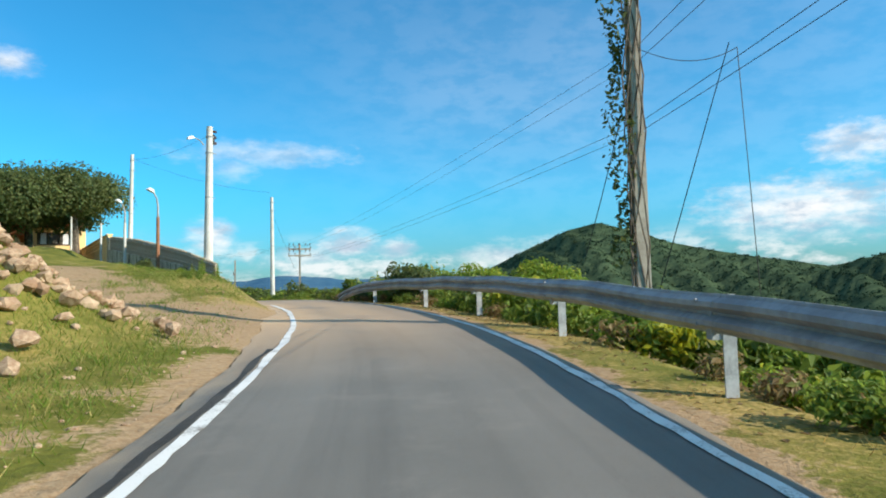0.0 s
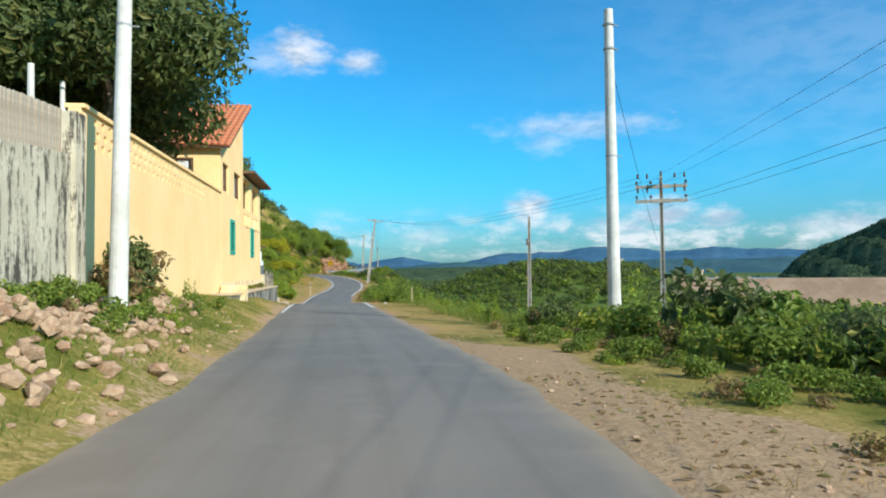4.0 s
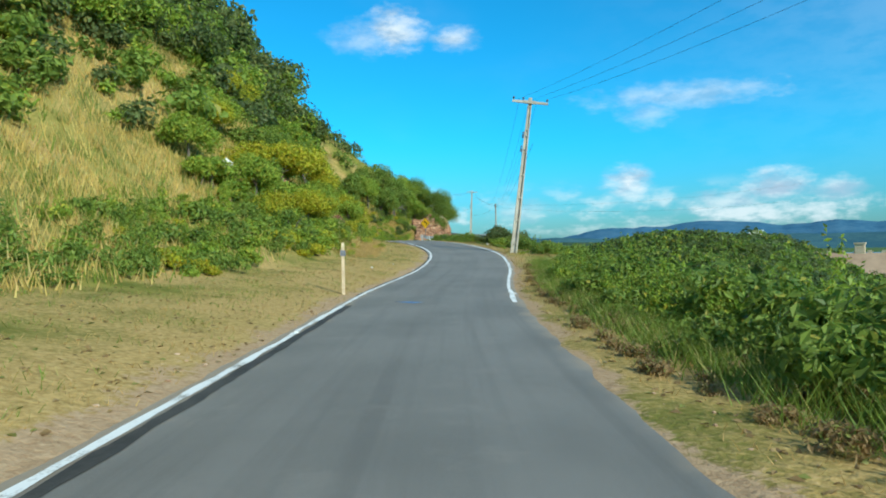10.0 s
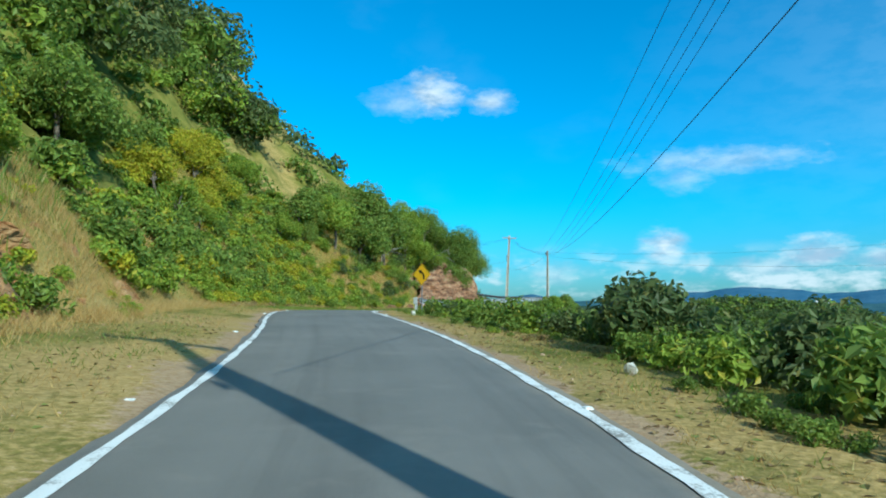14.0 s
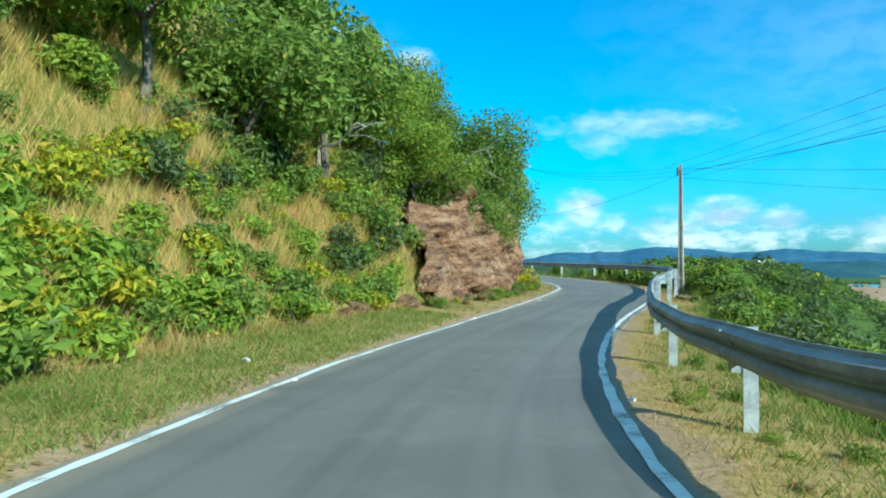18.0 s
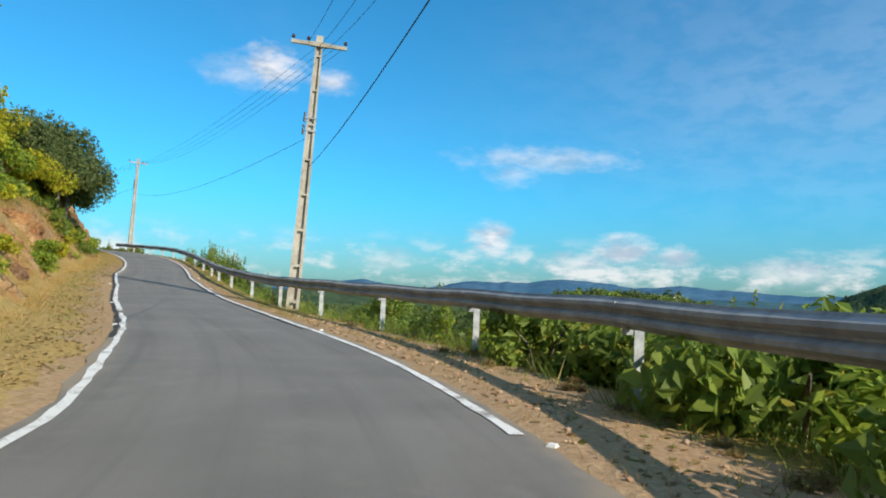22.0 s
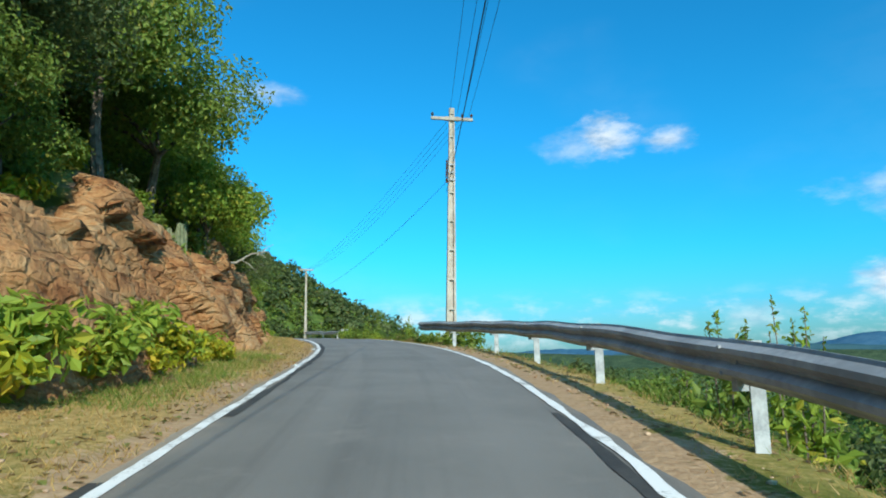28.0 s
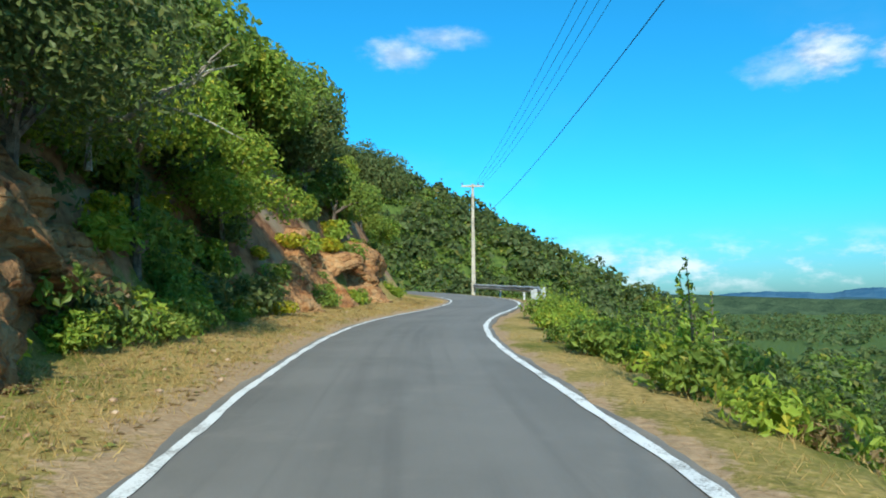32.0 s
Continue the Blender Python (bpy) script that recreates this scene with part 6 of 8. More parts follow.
for k in T_DARK + T_GREEN + T_YELLOW + T_NEAR + B_GREEN + B_DARK + B_YELLOW + B_BROWN + W_TALL + [YARD]:
    for o in (*k.children_recursive, k):
        bpy.data.objects.remove(o)


# ---- scrub, woods and grass that nobody could count ----


def scrub(name, label, mat, x, y, radius, leaves, leaf, seed, lift=0.45, upright=0.75):
    """Many small clumps of leaves in one mesh."""
    r = np.random.RandomState(seed)
    z = land(x, y)
    n = len(x)
    k = np.repeat(np.arange(n), leaves)
    q = r.normal(0, 1, (len(k), 3))
    q /= np.linalg.norm(q, axis=1)[:, None]
    q[:, 2] = np.abs(q[:, 2]) * 1.2 - 0.2
    c = np.stack([x, y, z + radius * lift], 1)[k]
    rag = 1 + 0.25 * np.sin(q[:, 0] * 6 + k) * np.sin(q[:, 1] * 5 + 2 * k)
    p = c + q * (radius[k] * r.uniform(0.6, 1.05, len(k)) * rag)[:, None] * (1, 1, upright)
    v = leaf_quads(p, leaf * radius[k], r, q, 1.5, 0.5)
    ob = put(name, quad_mesh(name, v), mat)
    return tagged(ob, label, "scrub", kind="stuff")


def hill_scrub(r):
    """Tree tops all over the dark hill across the valley."""
    me = bpy.data.objects["backdrop_hill_dark"].data
    v = np.empty(len(me.vertices) * 3, np.float32)
    me.vertices.foreach_get("co", v)
    v = v.reshape(10, -1, 3)[:9]
    n = 5500
    i, j = r.uniform(0, 7.999, n), r.uniform(0, v.shape[1] - 1.001, n)
    a, b = i.astype(int), j.astype(int)
    u, w = (i - a)[:, None], (j - b)[:, None]
    c = (v[a, b] * (1 - w) + v[a, b + 1] * w) * (1 - u) + (v[a + 1, b] * (1 - w) + v[a + 1, b + 1] * w) * u
    rad = r.uniform(1.6, 3.6, n)
    k = np.repeat(np.arange(n), 9)
    q = r.normal(0, 1, (len(k), 3))
    q /= np.linalg.norm(q, axis=1)[:, None]
    p = c[k] + q * rad[k][:, None] * (1, 1, 0.7)
    ob = put("hill_woods", quad_mesh("hill_woods", leaf_quads(p, rad[k] * 0.55, r, q, 1.4, 0.5)), M_HILL)
    tagged(ob, "far dark woods covering the hill across the valley", "woods", kind="stuff")


def spread(r, n, box_, test):
    x, y = r.uniform(box_[0], box_[1], n), r.uniform(box_[2], box_[3], n)
    s, d, z = beside(x, y)
    ok = test(s, d, x, y)
    return x[ok], y[ok], s[ok], d[ok]


def build_scrub():
    r = np.random.RandomState(77)
    hill_scrub(np.random.RandomState(31))
    # woods on the high slope
    x, y, s, d = spread(r, 9000, (-110, 35, 60, 300), lambda s, d, x, y: (d < -9) & (d > -105) & (s > 62) & ((s < 275)) & ((waves(x, y, 16, 3) > -0.25) | (d < -26)) & ((s > 116) | (d < -13.5) | (waves(x, y, 9, 2) > 0.45)) & ~((s < 70) & (d > -30)))
    far = np.clip((-d - 9) / 40, 0, 1)
    keep = r.uniform(0, 1, len(x)) < 0.55 + 0.45 * far
    x, y, d, far = x[keep], y[keep], d[keep], far[keep]
    rad = r.uniform(0.7, 1.5, len(x)) * (1 + 0.9 * far)
    third = r.uniform(0, 1, len(x)) + 0.25 * waves(x, y, 22, 1)
    for i, (lo, hi, mat) in enumerate(((-9, 0.5, M_LEAF), (0.5, 0.92, M_LEAF_DARK), (0.92, 1.05, M_LEAF_LIME), (1.05, 9, M_LEAF_YELLOW))):
        m = (third >= lo) & (third < hi)
        for near in (True, False):
            q = m & ((d > -30) == near)
            scrub("hillside_woods", "dense green scrub woods covering the hillside", mat, x[q], y[q], rad[q], 130 if near else 62, 0.19 if near else 0.27, 80 + i)
    # the spur ahead
    t = r.uniform(0, 1, 4600) * (len(RIDGE) - 1)
    i = np.minimum(t.astype(int), len(RIDGE) - 2)
    p = RIDGE[i] + (RIDGE[i + 1] - RIDGE[i]) * (t - i)[:, None]
    x, y = p[:, 0] + r.normal(0, 26, len(t)), p[:, 1] - np.abs(r.normal(0, 30, len(t)))
    s, d, z = beside(x, y)
    ok = np.abs(d) > 12
    x, y = x[ok], y[ok]
    m = r.uniform(0, 1, len(x)) < 0.6
    keep = waves(x, y, 19, 2) > -0.6
    x, y, m = x[keep], y[keep], m[keep]
    scrub("spur_woods", "green woods on the spur ahead", M_LEAF, x[m], y[m], r.uniform(0.8, 1.6, m.sum()), 34, 0.3, 90)
    scrub("spur_woods", "dark woods on the spur ahead", M_LEAF_DARK, x[~m], y[~m], r.uniform(1.2, 2.6, (~m).sum()), 34, 0.3, 91)
    # valley scrub
    x, y, s, d = spread(r, 16000, (15, 420, 0, 620), lambda s, d, x, y: (d > 12) & ~((d > 24) & (y > 70) & (y < 310) & (x < 175)) & ((waves(x, y, 60, 1) + 0.5 * waves(x, y, 17, 2) > -0.1) | (d < 40)))
    near = np.clip(1.25 - d / 300, 0.12, 1)
    keep = r.uniform(0, 1, len(x)) < near
    x, y, d = x[keep], y[keep], d[keep]
    rad = r.uniform(0.8, 1.7, len(x)) * (1 + np.clip(d / 130, 0, 2.0))
    m = r.uniform(0, 1, len(x))
    for i, (lo, hi, mat) in enumerate(((0, 0.5, M_LEAF_DARK), (0.5, 0.9, M_LEAF), (0.9, 1.1, M_LEAF_LIME))):
        q = (m >= lo) & (m < hi)
        scrub("valley_scrub", "dark green scrub and trees on the valley floor", mat, x[q], y[q], rad[q], 22, 0.38, 95 + i)
    # close scrub on the slope below the road, and on the knolls
    p = on_road(r.uniform(56, 290, 3600), 9 + 16 * r.uniform(0, 1, 3600) ** 1.3)
    k = np.array(KNOLLS)[r.randint(0, len(KNOLLS), 2600)]
    far = np.stack([k[:, 0] + r.normal(0, 0.6, 2600) * k[:, 2], k[:, 1] + r.normal(0, 0.6, 2600) * k[:, 2]], 1)
    x, y = np.r_[p[:, 0], far[:, 0]], np.r_[p[:, 1], far[:, 1]]
    rad = np.r_[r.uniform(0.5, 1.2, 3600), r.uniform(1.6, 3.4, 2600)]
    s, d, z = beside(x, y)
    ok = (d > 8) & (np.hypot(x - 262, y - 486) > 13)
    x, y, rad, m = x[ok], y[ok], rad[ok], r.uniform(0, 1, ok.sum()) < 0.55
    scrub("slope_scrub", "low green scrub on the slope below the road", M_LEAF, x[m], y[m], rad[m], 40, 0.25, 103)
    scrub("slope_scrub", "dark low scrub on the slope and the knolls", M_LEAF_DARK, x[~m], y[~m], rad[~m], 34, 0.28, 104)
    # far woods on the plain
    a, f = np.radians(r.uniform(-30, 75, 5000)), r.uniform(380, 1500, 5000)
    x, y = 30 + np.sin(a) * f, 120 + np.cos(a) * f
    keep = (x > 60) | (y > 420)
    x, y = x[keep], y[keep]
    keep = waves(x, y, 150, 2) > -0.3
    scrub("far_woods", "far dark woods on the plain", M_LEAF_DARK, x[keep], y[keep], r.uniform(3, 6, keep.sum()), 12, 0.5, 99)


def blades(name, label, mat, x, y, height, width, seed, lean=0.35):
    """Single blades of grass."""
    r = np.random.RandomState(seed)
    n = len(x)
    z = land(x, y)
    a = r.uniform(0, 6.28, n)
    h = height * r.uniform(0.5, 1.2, n)
    side = np.stack([np.cos(a), np.sin(a), 0 * a], 1) * (width * r.uniform(0.6, 1.3, n))[:, None]
    foot = np.stack([x, y, z - 0.02], 1)
    b = r.uniform(0, 6.28, n)
    tip = foot + np.stack([np.cos(b) * lean * h, np.sin(b) * lean * h, h], 1)
    v = np.stack([foot - side, foot + side, tip], 1).reshape(-1, 3)
    ob = put(name, raw_mesh(name, v, np.arange(len(v)).reshape(-1, 3)), mat)
    return tagged(ob, label, "grass", kind="stuff")


def tufts(r, n, s0, s1, d0, d1, per, spread_):
    s, d = r.uniform(s0, s1, n), r.uniform(d0, d1, n)
    p = on_road(s, d)
    k = np.repeat(np.arange(n), per)
    return p[k, 0] + r.normal(0, spread_, len(k)), p[k, 1] + r.normal(0, spread_, len(k))


def build_grass():
    r = np.random.RandomState(55)
    cat = lambda *ps: (np.concatenate([p[0] for p in ps]), np.concatenate([p[1] for p in ps]))  # noqa: E731
    x, y = cat(tufts(r, 5200, 54, 272, -5.2, -2.0, 9, 0.10), tufts(r, 4600, 52, 272, 2.0, 4.6, 9, 0.10), tufts(r, 700, -10, 40, 2.2, 5.5, 8, 0.12), tufts(r, 4200, 226, 292, -3.8, -1.9, 10, 0.12), tufts(r, 1600, 150, 184, 2.0, 3.6, 9, 0.1))
    blades("dry_grass", "dry straw-coloured verge grass", M_GRASS_DRY, x, y, 0.085, 0.0055, 1, 0.8)
    x, y = cat(tufts(r, 3000, 60, 272, -6.0, -2.3, 10, 0.12), tufts(r, 2200, -10, 60, -5.5, -2.1, 10, 0.12), tufts(r, 2600, 17, 50, -5.2, -2.0, 10, 0.12), tufts(r, 1500, 1, 10, -6.5, -2.3, 10, 0.14), tufts(r, 1800, 100, 272, 2.6, 5.2, 10, 0.12), tufts(r, 3600, 145, 166, -4.3, -2.1, 12, 0.12), tufts(r, 1800, 147, 172, 2.2, 4.6, 12, 0.12), tufts(r, 700, 236, 244, -3.6, -2.3, 12, 0.12))
    blades("green_grass", "short green verge grass", M_GRASS, x, y, 0.11, 0.006, 2, 0.8)
    x, y = cat(tufts(r, 5200, 50, 106, 3.9, 9.0, 15, 0.16), tufts(r, 1300, 82, 108, 2.7, 4.2, 15, 0.14), tufts(r, 1900, 150, 262, 3.2, 5.4, 14, 0.15))
    blades("tall_grass", "tall lush green grass on the slope below the road", M_GRASS, x, y, 0.36, 0.007, 3, 0.7)
    x, y = cat(tufts(r, 3400, 72, 122, -17, -6.0, 12, 0.25))
    blades("hill_grass", "tall golden grass on the open hillside", M_GRASS_GOLD, x, y, 0.42, 0.018, 4, 0.4)
    x, y = cat(tufts(r, 700, 66, 108, -22, -5.5, 12, 0.25), tufts(r, 900, 108, 134, -22, -5.5, 12, 0.25))
    blades("hill_grass", "tall green grass on the open hillside", M_GRASS, x, y, 0.6, 0.018, 5, 0.4)
    x, y = cat(tufts(r, 4200, 178, 232, -8, -3.2, 16, 0.13), tufts(r, 3000, 126, 166, -7.4, -3.6, 16, 0.14), tufts(r, 2400, 108, 134, -8.5, -3.8, 16, 0.14))
    blades("bank_grass", "dry tufts on the bank", M_GRASS_DRY, x, y, 0.26, 0.006, 6, 0.7)
    x, y = cat(tufts(r, 3400, 147, 169, -9.5, -4.2, 15, 0.15))
    blades("bank_grass", "tall golden grass on the steep bank", M_GRASS_GOLD, x, y, 0.5, 0.009, 7, 0.5)
    x, y = cat(tufts(r, 1600, 147, 169, -9.5, -4.2, 14, 0.15))
    blades("bank_grass", "green grass among the golden tufts on the bank", M_GRASS, x, y, 0.45, 0.009, 8, 0.5)


def leaf_litter():
    """Dry leaves fallen on the verges."""
    r = np.random.RandomState(66)
    sets = [(s0, s1, d0, d1, n) for s0, s1, d0, d1, n in ((228, 290, -3.7, -1.85, 5000), (184, 228, -3.9, -1.95, 3600), (150, 184, -3.8, -2.0, 2600),
                                                       (76, 130, -5.5, -2.0, 3000), (80, 130, 1.95, 4.0, 2600), (174, 250, 1.9, 3.2, 2600), (4, 40, 1.95, 3.4, 1500))]
    p = np.vstack([on_road(r.uniform(s0, s1, n), r.uniform(d0, d1, n)) for s0, s1, d0, d1, n in sets])
    p[:, 2] = land(p[:, 0], p[:, 1]) + 0.012
    up = np.tile((0.0, 0.0, 1.6), (len(p), 1))
    v = leaf_quads(p, 0.045, r, up, 1.8, 0.5)
    tagged(put("leaf_litter", quad_mesh("leaf_litter", v), M_LEAF_BROWN), "dry brown leaves scattered on the verges", "leaves", kind="stuff")


build_scrub()
build_grass()
leaf_litter()


# ---- the house, its walls and yard ----


def cream_build(t):
    co = obj_co(t)
    n = t.math("ADD", t.math("MULTIPLY", t.noise(co, 0.8, 5.0), 0.7), t.math("MULTIPLY", t.noise(co, 6.0, 3.0), 0.3))
    col = t.mix(t.span(n, 0.36, 0.64), (0.87, 0.575, 0.262), (0.91, 0.63, 0.315))
    drip = t.add("ShaderNodeMapping", ins={"Vector": co, "Scale": (2.2, 2.2, 0.28)}).outputs[0]
    col = t.mix(t.span(t.noise(drip, 1.7, 6.0, 0.65), 0.60, 0.76, 0.0, 0.35), col, (0.5, 0.29, 0.13))
    col = t.mix(t.span(t.noise(co, 2.4, 6.0, 0.7), 0.66, 0.72, 0.0, 0.5), col, (0.74, 0.62, 0.44))
    return surface(t, col, 0.85, 0, t.noise(co, 60.0, 3.0), 0.3, 0.01)


M_CREAM = material("cream_render", cream_build)
M_PLINTH = plain("peeling_plinth", (0.62, 0.43, 0.22), (0.84, 0.66, 0.42), 2.0, 0.9, strength=0.3)
M_GREENPAINT = plain("green_shutter", (0.02, 0.26, 0.2), (0.04, 0.36, 0.27), 5.0, 0.6)
M_TILE = plain("clay_tile", (0.36, 0.10, 0.045), (0.55, 0.2, 0.09), 5.0, 0.85, strength=0.4)
# shade of unlit rooms put into the colour, used behind openings
M_ROOM_SHADE = plain("room_shade", (0.05, 0.045, 0.04), (0.1, 0.09, 0.08), 2.0, 0.9)
M_WOOD = plain("brown_wood", (0.08, 0.045, 0.025), (0.17, 0.10, 0.06), 8.0, 0.7)
M_CURTAIN = plain("white_curtain", (0.6, 0.6, 0.62), (0.75, 0.75, 0.76), 3.0, 0.9)
M_STICK = plain("weathered_stick", (0.16, 0.13, 0.10), (0.4, 0.34, 0.27), 6.0, 0.9, strength=0.6)
M_YELLOW = plain("sign_yellow", (0.80, 0.42, 0.01), (0.86, 0.47, 0.015), 3.0, 0.45, spec=0.5)
M_SIGNBLACK = plain("sign_black", (0.012, 0.012, 0.012), (0.02, 0.02, 0.02), 3.0, 0.5)
M_STEP = plain("step_concrete", (0.44, 0.33, 0.21), (0.6, 0.46, 0.31), 3.0, 0.9, strength=0.4)
M_WHITE = plain("white_paint", (0.7, 0.7, 0.69), (0.82, 0.82, 0.8), 4.0, 0.7)
M_DAM = plain("dam_earth", (0.30, 0.19, 0.12), (0.42, 0.28, 0.18), 0.05, 0.95, strength=0.2)
M_WATER = plain("water", (0.05, 0.12, 0.2), (0.08, 0.17, 0.26), 0.02, 0.15, spec=0.5)


def stained_build(t):
    co = obj_co(t)
    col = t.mix(t.span(t.noise(co, 1.5, 5.0), 0.35, 0.65), (0.5, 0.44, 0.33), (0.62, 0.55, 0.42))
    streak = t.add("ShaderNodeMapping", ins={"Vector": co, "Scale": (3.0, 3.0, 0.5)}).outputs[0]
    n = t.math("ADD", t.math("MULTIPLY", t.noise(streak, 1.6, 6.0, 0.7), 0.8), t.math("MULTIPLY", t.noise(co, 9.0, 4.0, 0.7), 0.25))
    col = t.mix(t.span(n, 0.5, 0.62), col, (0.09, 0.08, 0.065))
    return surface(t, col, 0.92, 0, t.noise(co, 25.0, 4.0), 0.5, 0.02, 0.1)


M_STAINED = material("stained_wall", stained_build)
HOUSE_AT = Matrix.Translation((11.95, 55.33, 0)) @ turned(-math.atan2(0.11, 1.0))   # y runs along the front, x towards the road


def holed_wall(bm, a0, a1, z0, z1, holes, thick, put_at):
    """An upright wall with openings; put_at(a, depth, z) gives the place."""
    us = sorted({a0, a1, *(h[0] for h in holes), *(h[1] for h in holes)})
    zs = sorted({z0, z1, *(h[2] for h in holes), *(h[3] for h in holes)})
    solid = {}
    for i in range(len(us) - 1):
        for j in range(len(zs) - 1):
            m, k = (us[i] + us[i + 1]) / 2, (zs[j] + zs[j + 1]) / 2
            solid[i, j] = not any(h[0] < m < h[1] and h[2] < k < h[3] for h in holes)
    vs = {}

    def vert(i, j, k):
        if (i, j, k) not in vs:
            vs[i, j, k] = bm.verts.new(put_at(us[i], -thick * k, zs[j]))
        return vs[i, j, k]
    for (i, j), full in solid.items():
        if not full:
            continue
        for k in (0, 1):
            bm.faces.new([vert(i, j, k), vert(i + 1, j, k), vert(i + 1, j + 1, k), vert(i, j + 1, k)])
        for (di, dj), (p, q) in {(-1, 0): ((i, j), (i, j + 1)), (1, 0): ((i + 1, j), (i + 1, j + 1)), (0, -1): ((i, j), (i + 1, j)), (0, 1): ((i, j + 1), (i + 1, j + 1))}.items():
            if not solid.get((i + di, j + dj), False):
                bm.faces.new([vert(*p, 0), vert(*q, 0), vert(*q, 1), vert(*p, 1)])


def shutter(parent, y0, y1, z0, z1):
    bm = bmesh.new()
    for yy in (y0 + 0.05, y1 - 0.05):
        box(bm, (0.06, 0.10, z1 - z0), (0.01, yy, (z0 + z1) / 2))
    for zz in (z0 + 0.05, z1 - 0.05):
        box(bm, (0.06, y1 - y0 - 0.2, 0.10), (0.01, (y0 + y1) / 2, zz))
    w = part("window_shutter", bm, M_GREENPAINT, parent, "closed green wooden shutter")
    n = 13
    for i in range(n):
        zz = z0 + 0.14 + (z1 - z0 - 0.28) * (i + 0.5) / n
        bm = bmesh.new()
        box(bm, (0.015, y1 - y0 - 0.2, 0.075), (-0.01, (y0 + y1) / 2, zz), turned(0, 0, 0.6))
        part("slat", bm, M_GREENPAINT, w)


def window(parent, y0, y1, z0, z1, x=-0.12, panes=3):
    bm = bmesh.new()
    for yy in (y0 + 0.03, y1 - 0.03):
        box(bm, (0.06, 0.06, z1 - z0), (x, yy, (z0 + z1) / 2))
    for zz in (z0 + 0.03, z1 - 0.03):
        box(bm, (0.06, y1 - y0 - 0.12, 0.06), (x, (y0 + y1) / 2, zz))
    for i in range(1, panes):
        box(bm, (0.05, 0.05, z1 - z0 - 0.12), (x, y0 + (y1 - y0) * i / panes, (z0 + z1) / 2))
    w = part("window", bm, M_WOOD, parent, "brown window with pale curtains")
    for i in range(panes):
        a, b = y0 + (y1 - y0) * i / panes + 0.04, y0 + (y1 - y0) * (i + 1) / panes - 0.04
        bm = bmesh.new()
        n = 8
        rows = [[bm.verts.new((x - 0.06 + 0.015 * math.sin(k * 2.2), a + (b - a) * k / n * 0.8, zz)) for k in range(n + 1)] for zz in (z0 + 0.07, z1 - 0.07)]
        for k in range(n):
            bm.faces.new((rows[0][k], rows[0][k + 1], rows[1][k + 1], rows[1][k]))
        part("curtain", bm, M_CURTAIN, w)
    # dark sheet added behind the panes in place of an unlit room
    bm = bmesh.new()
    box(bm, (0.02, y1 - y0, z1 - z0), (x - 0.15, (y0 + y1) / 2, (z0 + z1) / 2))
    part("backing", bm, M_ROOM_SHADE, w)


